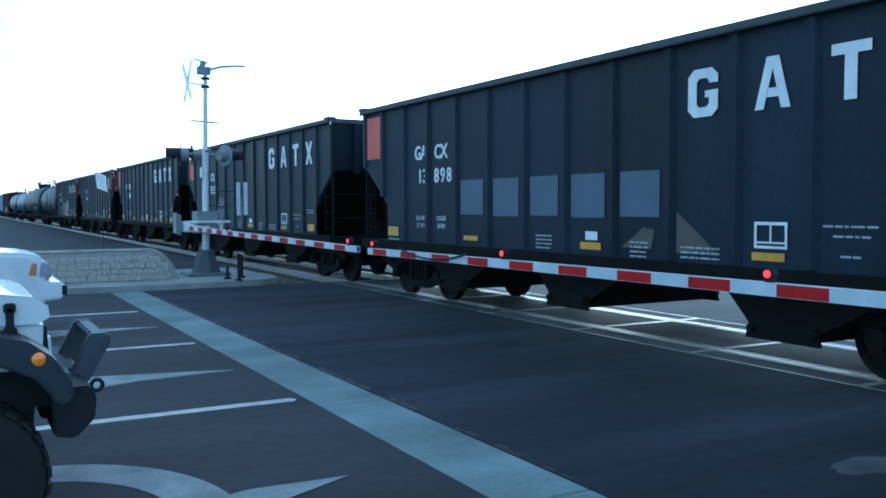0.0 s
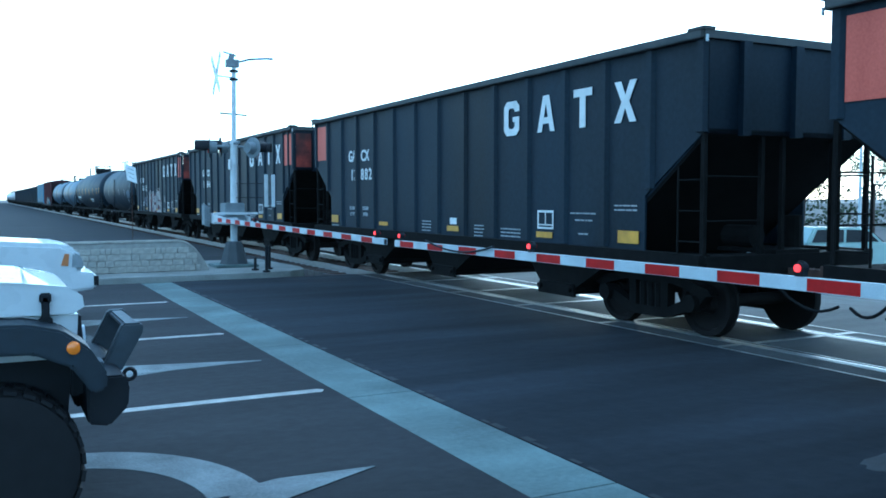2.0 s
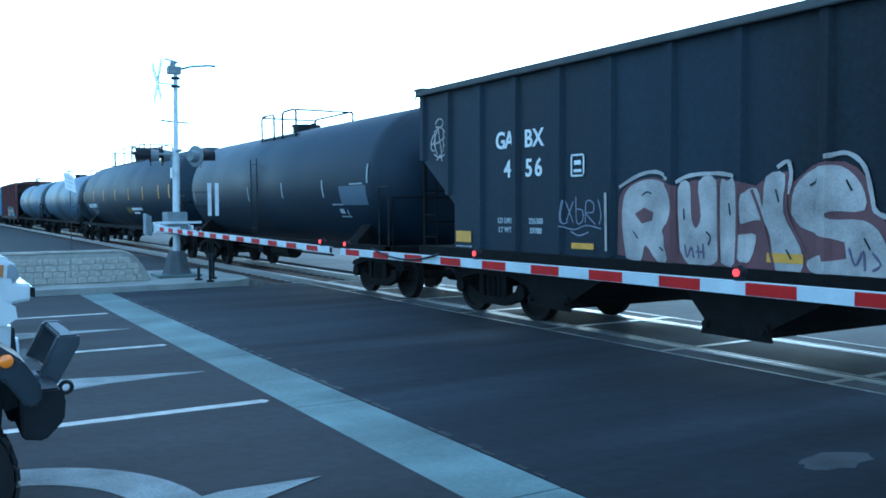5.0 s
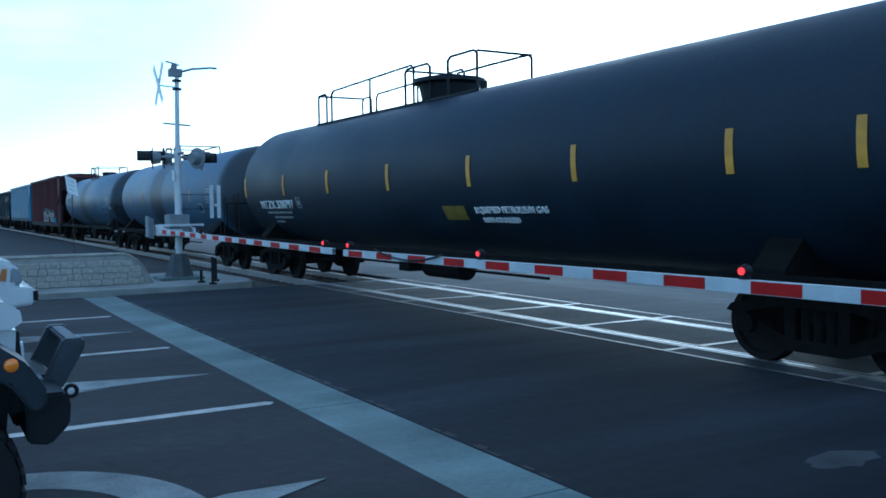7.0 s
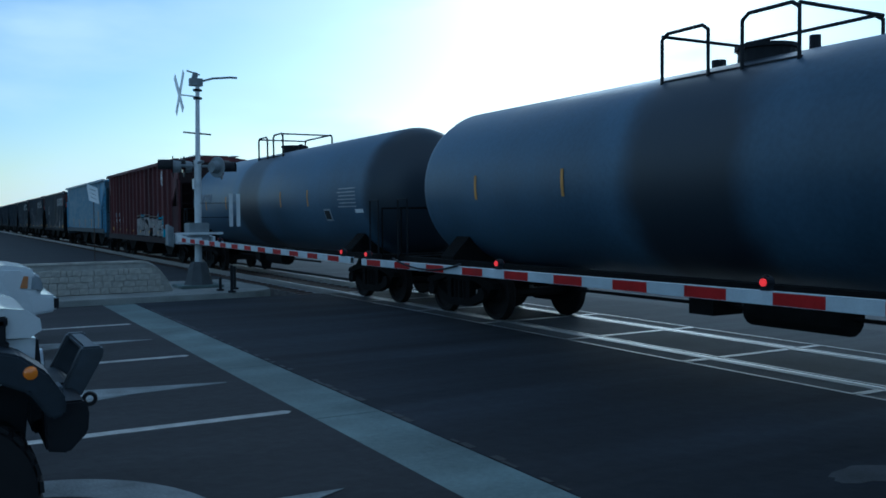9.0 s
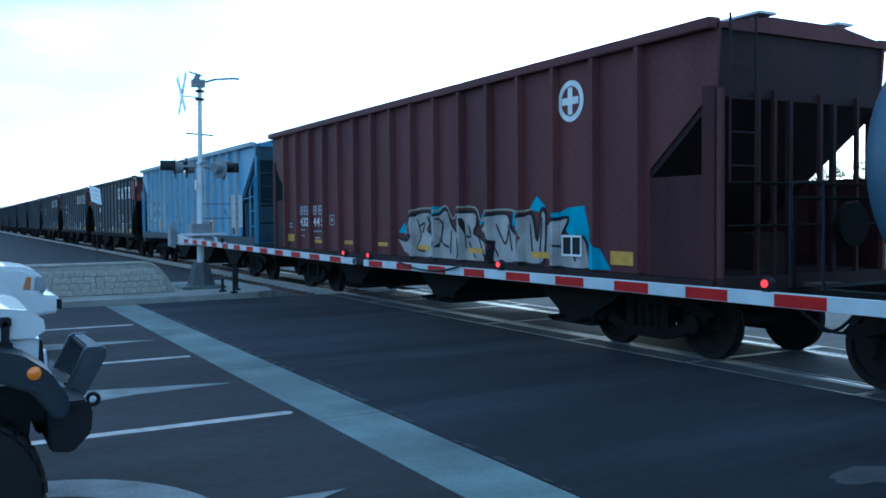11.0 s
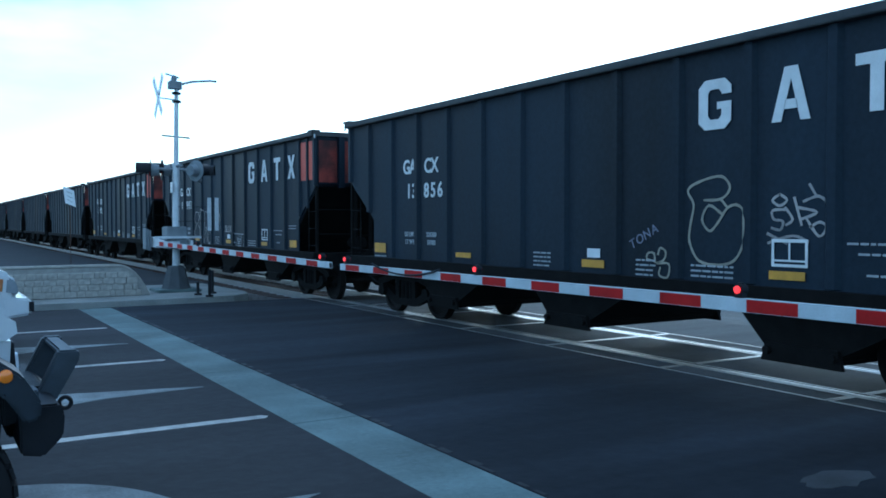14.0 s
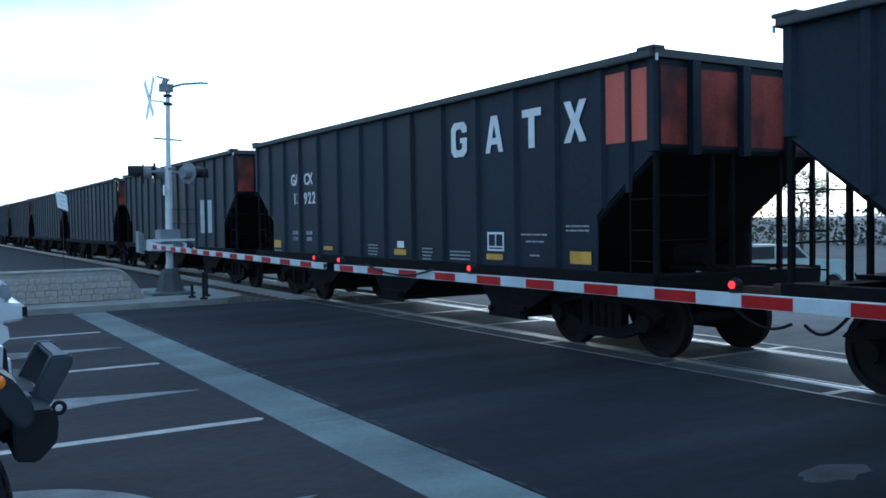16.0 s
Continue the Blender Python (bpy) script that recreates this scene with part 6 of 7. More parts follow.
gate = thing("crossing_gate", "lowered level crossing gate on a tall galvanised signal mast", "crossing gate", group="crossing gates")
bx, by = BASE.x, BASE.y
bm = B()
prism(bm, [(bx - 0.55, by - 0.5), (bx + 0.5, by - 0.5), (bx + 0.5, by + 0.5), (bx - 0.55, by + 0.5)], 0.13, 0.20, "z")
part("foundation", bm, CONCRETE, gate, bevel=0.02)
bm = B()
lathe(bm, [(0.2, 0.36), (0.28, 0.33), (0.62, 0.24), (0.74, 0.2), (0.76, 0.12)], 8, "z", (bx, by, 0))
part("mast_base", bm, BASEGREY, gate, "dark grey cast mast base")
bm = B()
rod(bm, (bx, by, 0.7), (bx + 0.03, by, 3.2), 0.085, 18)
rod(bm, (bx + 0.03, by, 3.2), (bx + 0.06, by, 5.1), 0.062, 16, 0.05)
rod(bm, (bx + 0.03, by, 3.18), (bx + 0.03, by, 3.26), 0.1, 16)
part("mast", bm, GALV, gate, smooth=True)
bm = B()
box(bm, bx - 0.13, bx + 0.17, by - 0.1, by + 0.1, 5.08, 5.26)
rod(bm, (bx - 0.02, by, 5.26), (bx + 0.02, by, 5.4), 0.07, 10)
rod(bm, (bx - 0.2, by, 5.44), (bx + 0.12, by, 5.36), 0.02, 6)
part("mast_head", bm, MASTGREY, gate)
bm = B()
tube(bm, [(bx + 0.15, by - 0.02, 5.2), (bx + 0.4, by - 0.15, 5.27), (bx + 0.8, by - 0.3, 5.30), (bx + 0.95, by - 0.35, 5.29)], 0.026)
part("bracket_arm", bm, MASTGREY, gate)
for z in (4.98, 4.78):
    bm = B()
    rod(bm, (bx - 0.05, by, z), (bx + 0.16, by, z), 0.03, 8)
    rod(bm, (bx + 0.05, by, z - 0.03), (bx + 0.05, by, z + 0.03), 0.085, 12)
    part("clamp", bm, DARKMETAL, gate)
bm = B()
rod(bm, (bx + 0.05, by, 4.82), (bx - 0.34, by + 0.1, 4.86), 0.018, 6)
rod(bm, (bx - 0.34, by + 0.1, 4.7), (bx - 0.34, by + 0.1, 5.05), 0.02, 6)
part("sign_bracket", bm, GALV, gate)
for d in (-1, 1):
    bm = B()
    v = Vector((0, 0.42 * d, 0.46))
    n = Vector((0, -v.z, v.y)).normalized() * 0.09
    c = Vector((bx - 0.36 - 0.012 * d, by + 0.1, 4.9))
    vs = [bm.verts.new(c + p + Vector((dx, 0, 0))) for dx in (-0.004, 0.004) for p in (v + n, v - n, -v - n, -v + n)]
    for f in ((0, 1, 2, 3), (7, 6, 5, 4), (0, 4, 5, 1), (1, 5, 6, 2), (2, 6, 7, 3), (3, 7, 4, 0)):
        bm.faces.new([vs[i] for i in f])
    part("crossbuck_board", bm, SIGNWHITE, gate, "white diagonal crossbuck board")
bm = B()
rod(bm, (bx - 0.28, by + 0.12, 3.95), (bx + 0.34, by - 0.12, 3.89), 0.02, 8)
part("step_bar", bm, DARKMETAL, gate)
bm = B()
rod(bm, (bx - 0.75, by + 0.2, 3.14), (bx + 0.75, by - 0.2, 3.10), 0.035, 10)
rod(bm, (bx + 0.03, by - 0.5, 3.2), (bx + 0.03, by + 0.5, 3.2), 0.035, 10)
part("lamp_cross_arm", bm, MASTGREY, gate)
flasher(gate, (bx - 0.55, by + 0.15, 3.1), (-1, 0.25, 0.0))
flasher(gate, (bx - 0.2, by + 0.5, 3.12), (-1, 0.1, 0.0))
flasher(gate, (bx + 0.60, by - 0.10, 3.05), (1, -0.45, 0.0))
flasher(gate, (bx + 0.42, by - 0.35, 3.08), (1, 0.55, 0.0))
bm = B()
box(bm, bx - 0.11, bx - 0.09, by - 0.12, by + 0.02, 2.55, 2.8)
part("number_tag", bm, SIGNWHITE, gate, "small white mast tag")
for dx in (0.62, 0.80):
    bm = B()
    box(bm, bx + dx, bx + dx + 0.09, by - 0.62, by - 0.60, 1.62, 2.42)
    part("warning_slat", bm, GALV, gate, "upright white reflective slat")
bm = B()
rod(bm, (bx + 0.05, by - 0.1, 2.2), (bx + 0.9, by - 0.6, 2.2), 0.009, 6)
rod(bm, (bx + 0.05, by - 0.1, 1.85), (bx + 0.9, by - 0.6, 1.85), 0.009, 6)
part("slat_bracket", bm, DARKMETAL, gate)
gate_mechanism(gate, BASE + Vector((-0.05, 0, 0)), -1)
bm = B()
rod(bm, (AX, by - 0.35, 1.31), (bx, by - 0.35, 1.31), 0.06, 12)
part("pivot", bm, GALV, gate)
gate_arm(gate, AX, by - 0.3, 11.55, 1.315, 1.22, (18.4, 11.85), (False, True))

gate2 = thing("crossing_gate", "lowered level crossing gate with striped arm across the lanes", "crossing gate", group="crossing gates")
cx, cy = 5.39, -1.6
bm = B()
lathe(bm, [(0.0, 0.4), (0.08, 0.36), (0.5, 0.24), (0.62, 0.12)], 8, "z", (cx, cy, 0))
part("mast_base", bm, DARKMETAL, gate2)
bm = B()
rod(bm, (cx, cy, 0.5), (cx, cy, 3.9), 0.075, 16)
part("mast", bm, GALV, gate2, smooth=True)
gate_mechanism(gate2, Vector((cx - 0.05, cy, 0)), 1)
bm = B()
rod(bm, (AX, cy + 0.35, 1.27), (cx, cy + 0.35, 1.27), 0.06, 12)
part("pivot", bm, GALV, gate2)
gate_arm(gate2, AX, cy + 0.3, 11.17, 1.262, 1.215, (4.32, 7.75, 11.0), (True, True, True), 0.18)
bm = B()
pts = [(AX - 0.05, y, 1.30 - 0.10 * (1 - ((y - 9.3) / 0.85) ** 2)) for y in [8.45 + 0.17 * k for k in range(11)]]
tube(bm, pts, 0.012)
part("arm_cable", bm, DARKMETAL, gate2, "slack black cable along the arm")

# upright black delineators by the mast
for x, y, h in ((5.72, 20.1, 0.62), (6.02, 20.9, 0.55), (5.62, 20.7, 0.3)):
    bm = B()
    rod(bm, (x, y, 0.13), (x, y, 0.13 + h), 0.035, 10)
    rod(bm, (x, y, 0.13), (x, y, 0.17), 0.09, 10)
    solid("marker_post", bm, DARKMETAL, "short black marker post on the island", "post", group="marker posts", smooth=True)

# tilted white notice on a thin post
notice = thing("notice_sign", "tilted white notice board on a thin post", "sign")
bm = B()
rod(bm, (5.03, 36.2, 0.0), (5.03, 36.2, 2.75), 0.014, 8)
part("post", bm, RUST, notice)
bm = B()
v = [bm.verts.new(Vector(p) + Vector((dx * 0.3, dx, 0))) for dx in (0.0, 0.02) for p in ((4.80, 36.30, 3.2), (5.16, 36.08, 3.01), (5.21, 36.04, 2.40), (4.87, 36.24, 2.55))]
for f in ((0, 1, 2, 3), (7, 6, 5, 4), (0, 4, 5, 1), (1, 5, 6, 2), (2, 6, 7, 3), (3, 7, 4, 0)):
    bm.faces.new([v[i] for i in f])
board = part("board", bm, SIGNWHITE, notice)
for k in range(3):
    bm = B()
    z = 3.02 - 0.16 * k
    rod(bm, (4.90 + 0.02 * k, 36.22 - 0.01 * k, z - 0.02), (5.10, 36.095, z - 0.12), 0.012, 4)
    part("text_bar", bm, MARKGREY, board)


# ---------------------------------------------------------------- vehicles
def tyre(owner, c, r, w, rim_r, lugs=28, side=-1):
    c = Vector(c)
    bm = B()
    hw = w / 2
    lathe(bm, [(-hw, rim_r), (-hw * 1.02, r * 0.8), (-hw * 0.9, r * 0.93), (-hw * 0.7, r * 0.975), (hw * 0.7, r * 0.975), (hw * 0.9, r * 0.93), (hw * 1.02, r * 0.8), (hw, rim_r)], 40, "y", c)
    wheel = part("wheel", bm, RUBBER, owner, "knobbly black tyre", smooth=True)
    bm = B()
    for k in range(lugs):
        a = k * math.tau / lugs
        for s in (-1, 1):
            q = Matrix.Translation(c) @ Matrix.Rotation(a + s * 0.06, 4, "Y")
            vs = box(bm, r * 0.955, r * 1.0, *sorted((s * hw * 0.12, s * hw * 0.95)), -r * 0.07, r * 0.07)
            for v in vs:
                v.co = q @ v.co
    part("tread", bm, RUBBER, wheel)
    bm = B()
    lathe(bm, [(-hw * 0.6, rim_r * 0.98), (-hw * 0.75, rim_r * 0.99), (-hw * 0.55, rim_r * 0.8), (-hw * 0.3, rim_r * 0.75)], 32, "y", c)
    for k in range(5):
        a = k * math.tau / 5 + 0.3
        q = Matrix.Translation(c) @ Matrix.Rotation(a, 4, "Y")
        for v in box(bm, 0.03, rim_r * 0.85, -hw * 0.72, -hw * 0.5, -0.045, 0.045):
            v.co = q @ v.co
    rod(bm, c + Vector((0, -hw * 0.8, 0)), c + Vector((0, -hw * 0.4, 0)), 0.06, 14)
    part("rim", bm, RIMGREY, wheel, "dark spoked rim")


def off_roader(m):
    """Boxy off-roader, nose along +x, seen from its right; origin on the ground below the front axle."""
    car = thing("off_road_car", "white boxy off-road car with grey flares and steel bumper", "car", m)
    bm = B()
    prism(bm, [(-1.25, 1.225), (0.39, 1.225), (0.43, 1.25), (0.425, 1.29), (0.36, 1.335), (0.16, 1.38), (-0.4, 1.425), (-1.25, 1.465)], -0.70, 0.70)
    for v in bm.verts:
        v.co = Vector((v.co.y, v.co.x, v.co.z))
    part("bonnet", bm, CARWHITE, car, "white bonnet", smooth=True, bevel=0.035)
    bm = B()
    prism(bm, [(-1.25, 0.95), (0.41, 0.95), (0.425, 1.213), (-1.25, 1.213)], -0.66, 0.66, "y")
    part("bonnet_side", bm, CARWHITE, car, bevel=0.02)
    bm = B()
    prism(bm, [(0.38, 0.72), (0.47, 0.75), (0.44, 1.19), (0.38, 1.19)], -0.62, 0.62, "y")
    part("grille", bm, DARKMETAL, car, bevel=0.01)
    for s in (-1, 1):
        bm = B()
        outer = [(-0.80, 0.72), (-0.74, 1.0), (-0.55, 1.16), (-0.2, 1.2), (0.16, 1.19), (0.32, 1.15), (0.45, 1.05), (0.54, 0.90), (0.53, 0.82)]
        inner = [(0.46, 0.80), (0.36, 0.95), (0.18, 1.03), (-0.2, 1.04), (-0.48, 1.0), (-0.62, 0.9), (-0.68, 0.72)]
        prism(bm, outer + inner, *sorted((s * 0.60, s * 0.97)), "y")
        fl = part("fender_flare", bm, PLASTIC, car, "dark grey plastic flare", bevel=0.015)
        bm = B()
        lathe(bm, [(s * 0.965, 0.036), (s * 0.985, 0.033), (s * 0.992, 0.02)], 18, "y", (0.37, 0, 1.055))
        part("side_marker", bm, AMBER, fl, "round amber side marker", smooth=True)
        bm = B()
        prism(bm, [(-0.6, 0.35), (0.35, 0.5), (0.4, 1.0), (-0.6, 1.0)], *sorted((s * 0.55, s * 0.60)), "y")
        part("inner_wing", bm, DARKMETAL, car)
        tyre(car, (0, s * 0.78, 0.425), 0.425, 0.30, 0.225)
        tyre(car, (-2.95, s * 0.78, 0.425), 0.425, 0.30, 0.225)
        bm = B()
        box(bm, 0.22, 0.29, *sorted((s * 0.66, s * 0.725)), 1.13, 1.19)
        box(bm, 0.235, 0.275, *sorted((s * 0.66, s * 0.735)), 1.18, 1.31)
        box(bm, 0.225, 0.285, *sorted((s * 0.66, s * 0.735)), 1.27, 1.325)
        part("bonnet_latch", bm, DARKMETAL, car, "black rubber bonnet latch", bevel=0.008)
        bm = B()
        lathe(bm, [(0.44, 0.09), (0.47, 0.085), (0.48, 0.05)], 20, "x", (0, s * 0.45, 1.02))
        part("headlamp", bm, HEADLENS, car, smooth=True)
        # stinger leg, hook and wedge bracket
        bm = B()
        prism(bm, [(0.55, 0.80), (0.675, 0.80), (0.81, 1.04), (0.80, 1.09), (0.69, 1.09)], *sorted((s * 0.32, s * 0.40)), "y")
        part("stinger_leg", bm, HOOPGREY, car, "slanting bumper hoop leg", bevel=0.012)
        bm = B()
        ring(bm, (0.72, s * 0.42, 0.79), (0, 1, 0), 0.032, 0.012)
        part("tow_ring", bm, DARKMETAL, car)
        bm = B()
        prism(bm, [(0.44, 0.86), (0.64, 0.86), (0.67, 0.80), (0.66, 0.68), (0.56, 0.58), (0.45, 0.6)], *sorted((s * 0.32, s * 0.80)), "y")
        part("bumper_end", bm, DARKMETAL, car, bevel=0.012)
        # grey block added for the light-looking top of the bumper end
        bm = B()
        box(bm, 0.46, 0.56, *sorted((s * 0.44, s * 0.62)), 0.862, 0.91)
        part("bumper_step", bm, HOOPGREY, car, bevel=0.008)
        bm = B()
        prism(bm, [(0.58, 0.70), (0.66, 0.76), (0.66, 0.54)], *sorted((s * 0.36, s * 0.40)), "y")
        part("bracket", bm, DARKMETAL, car)
    bm = B()
    prism(bm, [(0.70, 1.045), (0.785, 1.03), (0.798, 1.05), (0.785, 1.086), (0.70, 1.086)], -0.33, 0.33, "y")
    part("stinger_bar", bm, HOOPGREY, car, "cross bar of the bumper hoop", bevel=0.012)
    bm = B()
    prism(bm, [(0.42, 0.88), (0.62, 0.88), (0.68, 0.82), (0.67, 0.66), (0.56, 0.60), (0.42, 0.6)], -0.32, 0.32, "y")
    part("bumper", bm, DARKMETAL, car, "black steel bumper", bevel=0.012)
    bm = B()
    box(bm, -3.75, -0.6, -0.75, 0.75, 0.62, 1.2)
    part("body_tub", bm, CARWHITE, car, bevel=0.04)
    bm = B()
    prism(bm, [(-3.7, 1.2), (-1.2, 1.2), (-1.45, 1.82), (-3.7, 1.86)], -0.70, 0.70, "y")
    part("hard_top", bm, DARKMETAL, car, bevel=0.05)
    bm = B()
    box(bm, -3.6, 0.3, -0.4, 0.4, 0.42, 0.62)
    part("chassis", bm, DARKMETAL, car)
    return car


off_roader(pose(-0.01, 5.93, 0))


def estate(m, name, label, paint, heading_lamps=True):
    """A tall estate car, nose along +x; origin on the ground below the front axle."""
    car = thing(name, label, "car", m)
    bm = B()
    prism(bm, [(-3.6, 0.45), (0.55, 0.42), (0.72, 0.50), (0.76, 1.00), (0.70, 1.14), (0.50, 1.21), (-0.75, 1.30), (-3.7, 1.26)], -0.86, 0.86, "y")
    part("body", bm, paint, car, smooth=True, bevel=0.06)
    bm = B()
    prism(bm, [(-0.72, 1.28), (-1.35, 1.78), (-3.4, 1.82), (-3.7, 1.25)], -0.74, 0.74, "y")
    cab = part("cabin", bm, paint, car, smooth=True, bevel=0.06)
    glass = bpy.data.materials.get("tinted_glass") or surface("tinted_glass", (0.02, 0.022, 0.025), 0.08, vary=0.1, scale=2, bump=0.0, coat=1.0)
    bm = B()
    prism(bm, [(-0.66, 1.30), (-1.30, 1.76), (-1.33, 1.76), (-0.72, 1.30)], -0.66, 0.66, "y")
    part("windscreen", bm, glass, cab)
    for s in (-1, 1):
        bm = B()
        prism(bm, [(-0.95, 1.32), (-1.42, 1.71), (-2.2, 1.74), (-2.2, 1.32)], *sorted((s * 0.735, s * 0.752)), "y")
        part("side_window", bm, glass, cab)
        bm = B()
        prism(bm, [(-2.3, 1.32), (-2.3, 1.74), (-3.3, 1.74), (-3.5, 1.32)], *sorted((s * 0.735, s * 0.752)), "y")
        part("side_window", bm, glass, cab)
        bm = B()
        prism(bm, [(0.60, 0.88), (0.775, 0.86), (0.765, 1.0), (0.70, 1.08), (0.62, 1.09)], *sorted((s * 0.42, s * 0.872)), "y")
        part("headlamp", bm, HEADLENS, car, "clear headlamp", bevel=0.02)
        bm = B()
        prism(bm, [(0.46, 0.90), (0.595, 0.885), (0.615, 1.09), (0.52, 1.10)], *sorted((s * 0.80, s * 0.873)), "y")
        part("indicator", bm, DULLAMBER, car, "amber corner indicator", bevel=0.02)
        bm = B()
        outer = [(0.45 * math.cos(radians(d)), 0.40 + 0.45 * math.sin(radians(d))) for d in range(0, 181, 20)]
        inner = [(0.385 * math.cos(radians(d)), 0.40 + 0.385 * math.sin(radians(d))) for d in range(180, -1, -20)]
        prism(bm, outer + inner, *sorted((s * 0.80, s * 0.90)), "y")
        part("wheel_arch", bm, paint, car)
        tyre(car, (0, s * 0.76, 0.37), 0.37, 0.24, 0.2, 20)
        tyre(car, (-2.7, s * 0.76, 0.37), 0.37, 0.24, 0.2, 20)
    bm = B()
    prism(bm, [(0.60, 0.54), (0.92, 0.58), (0.95, 0.66), (0.93, 0.80), (0.60, 0.84)], -0.87, 0.87, "y")
    part("bumper", bm, paint, car, "painted bumper with dark end", bevel=0.03)
    for s in (-1, 1):
        bm = B()
        box(bm, 0.90, 0.962, *sorted((s * 0.84, s * 0.885)), 0.63, 0.76)
        part("bumper_corner", bm, DARKMETAL, car)
    bm = B()
    box(bm, 0.70, 0.75, -0.5, 0.5, 0.82, 0.95)
    part("grille", bm, DARKMETAL, car)
    return car


estate(pose(0.38, 14.0, 0), "estate_car", "white older estate car with amber corner lamps", CARWHITE)
estate(pose(25.2, 23.6, -0.95, 0, 0, -20), "waiting_car", "white estate car waiting on the lower road beyond the track", CARWHITE)
estate(pose(27.6, 20.2, -0.95, 0, 0, -14), "waiting_car", "pale green estate car waiting on the lower road beyond", surface("pale_green_paint", (0.40, 0.50, 0.46), 0.3, vary=0.05, scale=2, bump=0.0, coat=0.6))


# ---------------------------------------------------------------- beyond the track
def street_lamp(p, h, arm):
    lamp = thing("street_lamp", "tall galvanised street lamp beyond the track", "street lamp", pose(*p))
    bm = B()
    rod(bm, (0, 0, 0), (0, 0, h), 0.11, 12, 0.07)
    part("pole", bm, GALV, lamp, smooth=True)
    bm = B()
    tube(bm, [(0, 0, h - 0.1), (arm * 0.5, -arm * 0.25, h + 0.9), (arm, -arm * 0.5, h + 1.3)], 0.05, 8)
    part("bracket", bm, GALV, lamp)
    bm = B()
    box(bm, arm - 0.1, arm + 0.7, -arm * 0.5 - 0.16, -arm * 0.5 + 0.16, h + 1.24, h + 1.40)
    part("lantern", bm, DARKMETAL, lamp, bevel=0.03)
    return lamp


street_lamp((51.9, 40.1, -0.95), 12.45, 4.2)
signal = thing("signal_mast", "traffic signal mast with a long horizontal arm", "traffic signal", pose(58.0, 36.2, -0.95))
bm = B()
rod(bm, (0, 0, 0), (0, 0, 7.15), 0.14, 12, 0.1)
part("pole", bm, GALV, signal, smooth=True)
bm = B()
rod(bm, (0, 0, 6.35), (-4.6, 2.6, 6.15), 0.09, 10, 0.05)
part("arm", bm, GALV, signal)
bm = B()
box(bm, -3.2, -2.9, 1.55, 1.9, 5.15, 6.15)
part("signal_head", bm, DARKMETAL, signal, bevel=0.03)


def leafy_tree(p, h, seed):
    """Tapered trunk with limbs and an uneven crown of small leaves."""
    rnd = random.Random(seed)
    tree = thing("tree", "thin-leaved street tree beyond the track", "tree", pose(*p), group="trees beyond the track")
    bm = B()
    rod(bm, (0, 0, 0), (0.1, 0.05, h * 0.5), 0.16, 8, 0.09)
    tips = []
    for k in range(9):
        a = k * 2.4
        z0 = h * rnd.uniform(0.3, 0.5)
        d = Vector((math.cos(a), math.sin(a), rnd.uniform(0.6, 1.6))).normalized() * h * rnd.uniform(0.28, 0.45)
        rod(bm, (0.06, 0.03, z0), Vector((0.06, 0.03, z0)) + d, 0.055, 5, 0.015)
        tips.append(Vector((0.06, 0.03, z0)) + d)
    part("trunk", bm, BARK, tree)
    verts, faces = [], []
    for tip in tips + [Vector((0, 0, h * 0.8))]:
        for c in range(9):
            cl = tip + Vector((rnd.gauss(0, 0.5), rnd.gauss(0, 0.5), rnd.gauss(0, 0.4))) * (h / 7)
            for n in range(34):
                q = cl + Vector((rnd.gauss(0, 0.26), rnd.gauss(0, 0.26), rnd.gauss(0, 0.2)))
                u = Vector((rnd.gauss(0, 1), rnd.gauss(0, 1), rnd.gauss(0, 1))).normalized() * 0.075
                w = u.cross(Vector((rnd.gauss(0, 1), rnd.gauss(0, 1), rnd.gauss(0, 1)))).normalized() * 0.05
                i = len(verts)
                verts += [q - u, q + w, q + u, q - w]
                faces.append((i, i + 1, i + 2, i + 3))
    me = bpy.data.meshes.new("crown")
    me.from_pydata([tuple(v) for v in verts], [], faces)
    me.materials.append(LEAF)
    cr = new("crown", me)
    cr.parent = tree
    return tree


for k, (x, y, h) in enumerate(((57.5, 49.5, 6.3), (61.5, 46.3, 6.8), (66.5, 30.0, 6.0), (60.0, 66.0, 6.5), (64, 84, 6.2), (68.0, 12.0, 6.6))):
    leafy_tree((x, y, -0.95), h + 0.95, 40 + k)

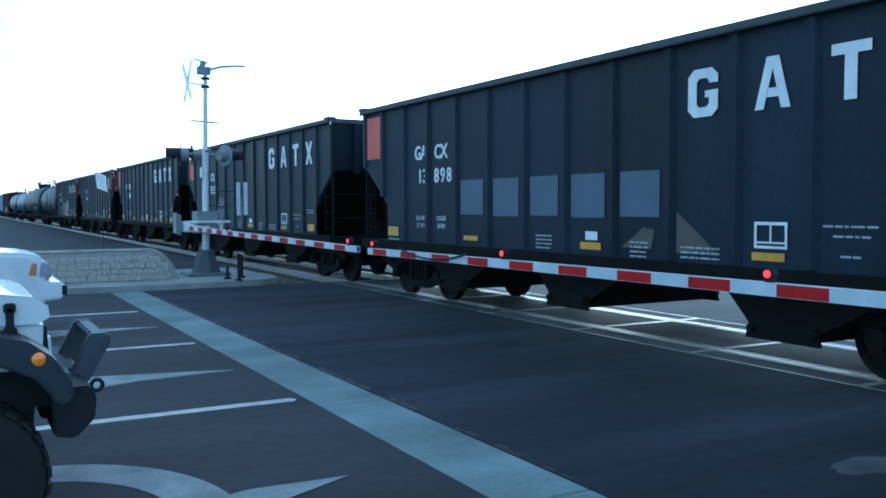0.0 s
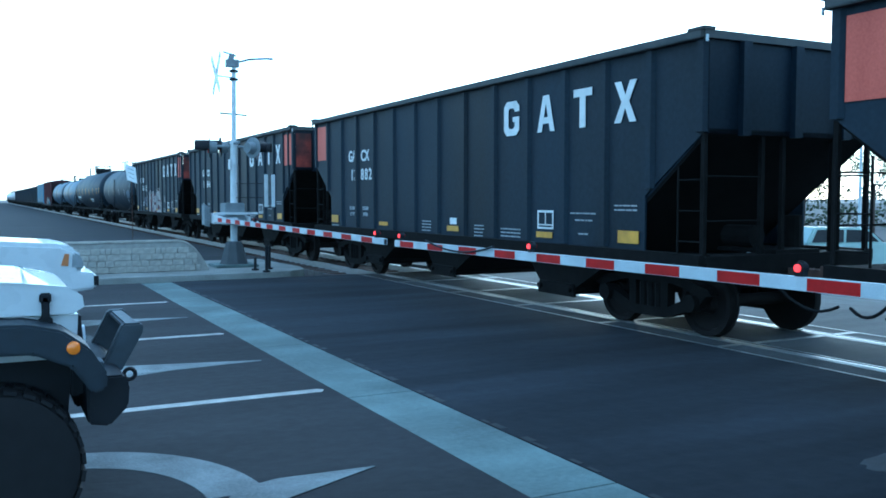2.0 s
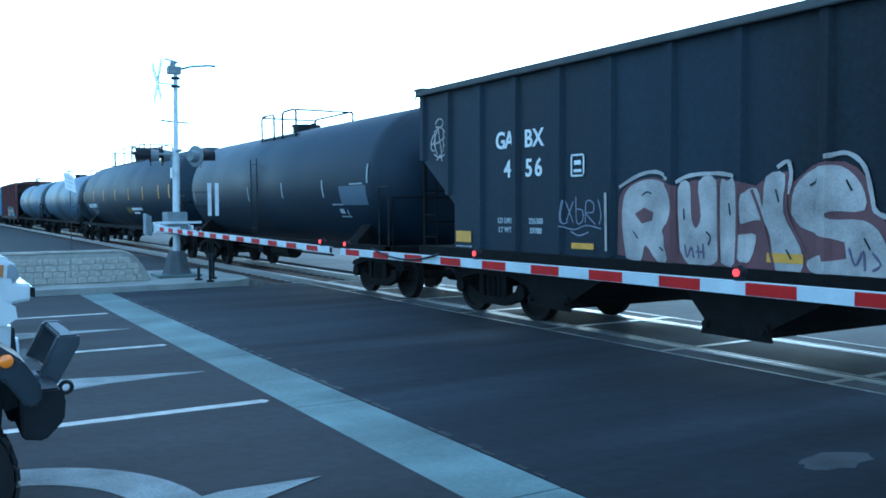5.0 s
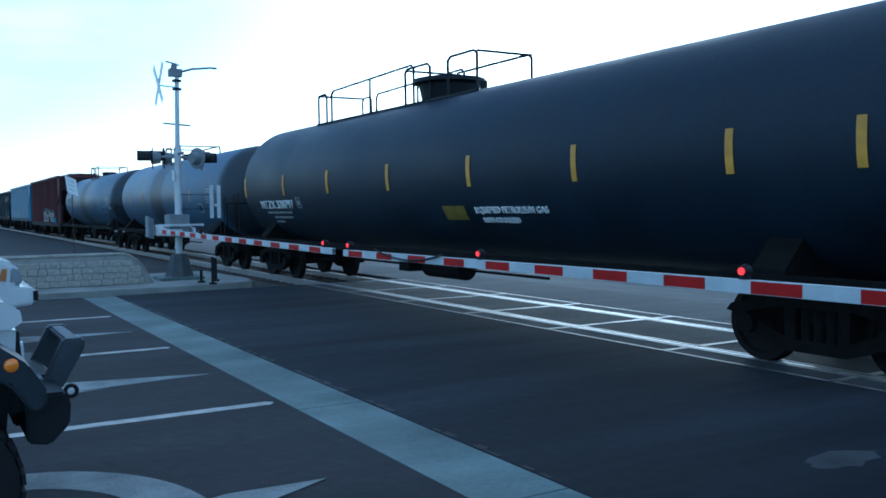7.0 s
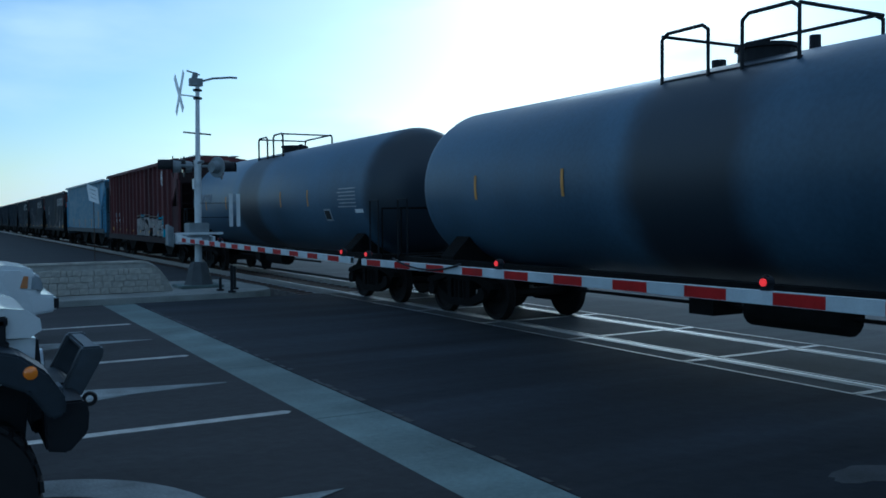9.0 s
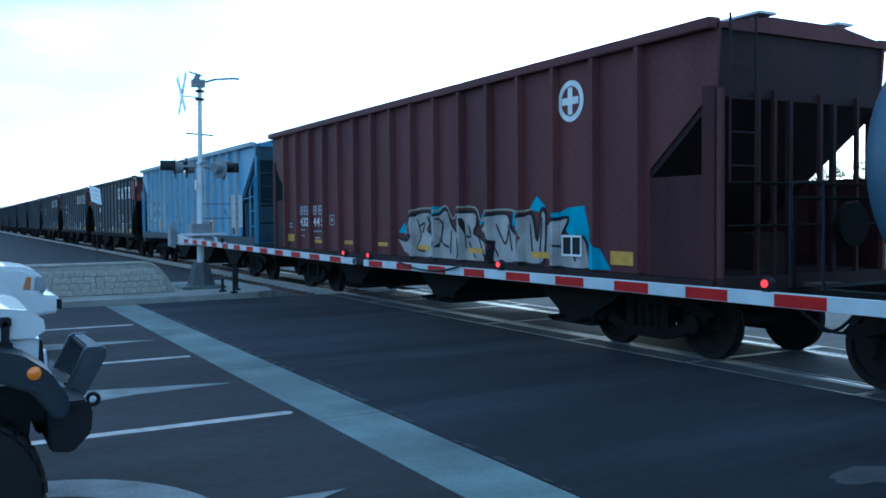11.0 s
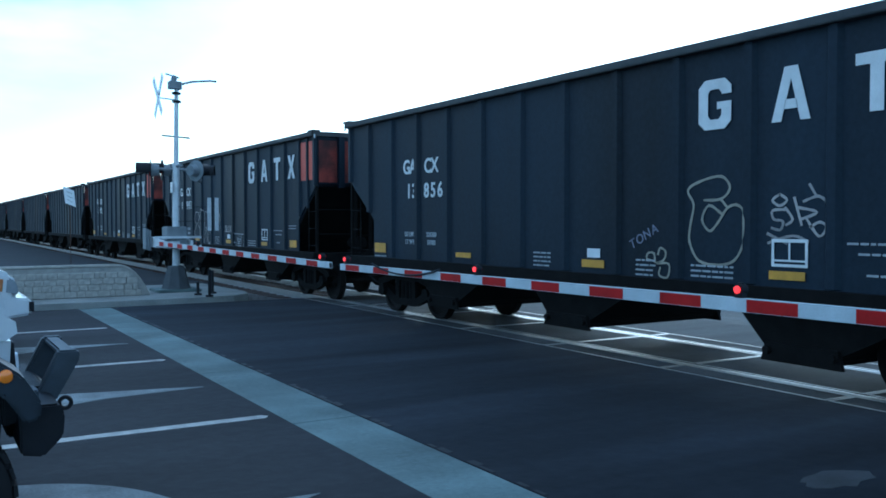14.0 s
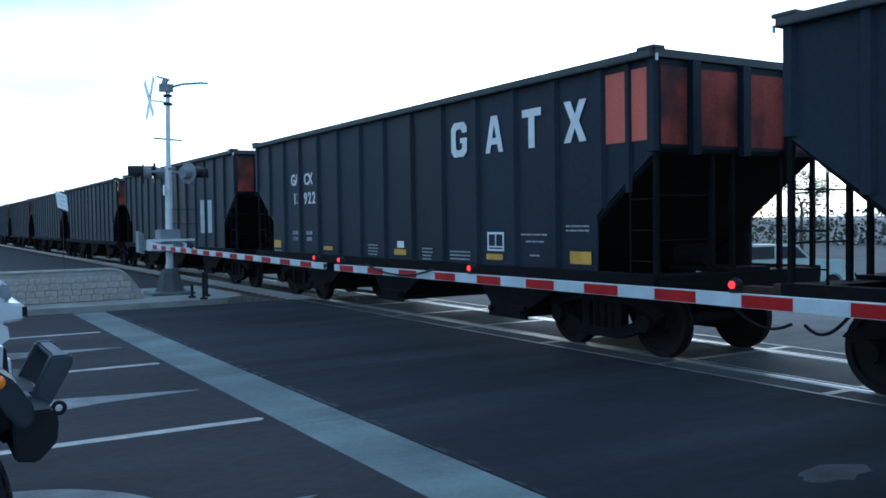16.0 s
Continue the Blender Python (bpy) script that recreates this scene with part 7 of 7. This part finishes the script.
# low hedge and scrub along the far side
rnd = random.Random(77)
verts, faces = [], []
for k in range(26000):
    y = rnd.uniform(-60, 330)
    x = 72 + 0.05 * y + rnd.gauss(0, 1.2)
    top = 3.1 + 0.5 * math.sin(y * 0.23) + 0.35 * math.sin(y * 0.71 + 1)
    q = Vector((x, y, -0.94 + abs(rnd.gauss(0, 0.5)) * top * 0.9 if rnd.random() < 0.6 else rnd.uniform(0, top)))
    u = Vector((rnd.gauss(0, 1), rnd.gauss(0, 1), rnd.gauss(0, 1))).normalized() * rnd.uniform(0.12, 0.26)
    w = u.cross(Vector((rnd.gauss(0, 1), rnd.gauss(0, 1), rnd.gauss(0, 1)))).normalized() * rnd.uniform(0.10, 0.2)
    i = len(verts)
    verts += [q - u, q + w, q + u, q - w]
    faces.append((i, i + 1, i + 2, i + 3))
me = bpy.data.meshes.new("hedge")
me.from_pydata([tuple(v) for v in verts], [], faces)
me.materials.append(LEAF)
tagged(new("hedge", me), "low dusty scrub hedge along the far lot", "hedge", kind="stuff")


# ---------------------------------------------------------------- what moves
# distance that the train has run, by seconds
RUN = [(0, -0.25), (0.5, 6.44), (1, 13.56), (1.5, 20.24), (2, 26.93), (2.5, 33.62), (3, 40.37), (3.5, 47.08), (4, 54.25), (4.5, 60.9), (5, 67.59), (7.5, 101.06), (8, 107.8), (8.5, 114.47), (11, 147.78), (11.5, 154.49), (12, 161.11), (12.5, 167.8), (13, 174.47), (13.5, 181.13), (14, 188.28), (14.5, 195.04), (15, 201.7), (15.5, 208.4), (16, 215.07)]


def motions():
    for car, c in TRAIN:
        walk(car, [(t, pose(TRACK, c - s, 0)) for t, s in RUN])
    n = 480
    ts = [k / 30 for k in range(n + 1)]
    ss = np.interp(ts, [t for t, _ in RUN], [s for _, s in RUN])
    turns = [pose(0, 0, 0, math.degrees(s / WHEEL_R)) for s in ss]
    for car, c in TRAIN:
        if c > 240:
            continue
        for fr in car.children:
            if not fr.name.startswith("truck"):
                continue
            for w in fr.children:
                if w.name.startswith("wheel_set"):
                    at = pose(*w.location)
                    walk(w, [(t, at @ q) for t, q in zip(ts, turns)])


motions()
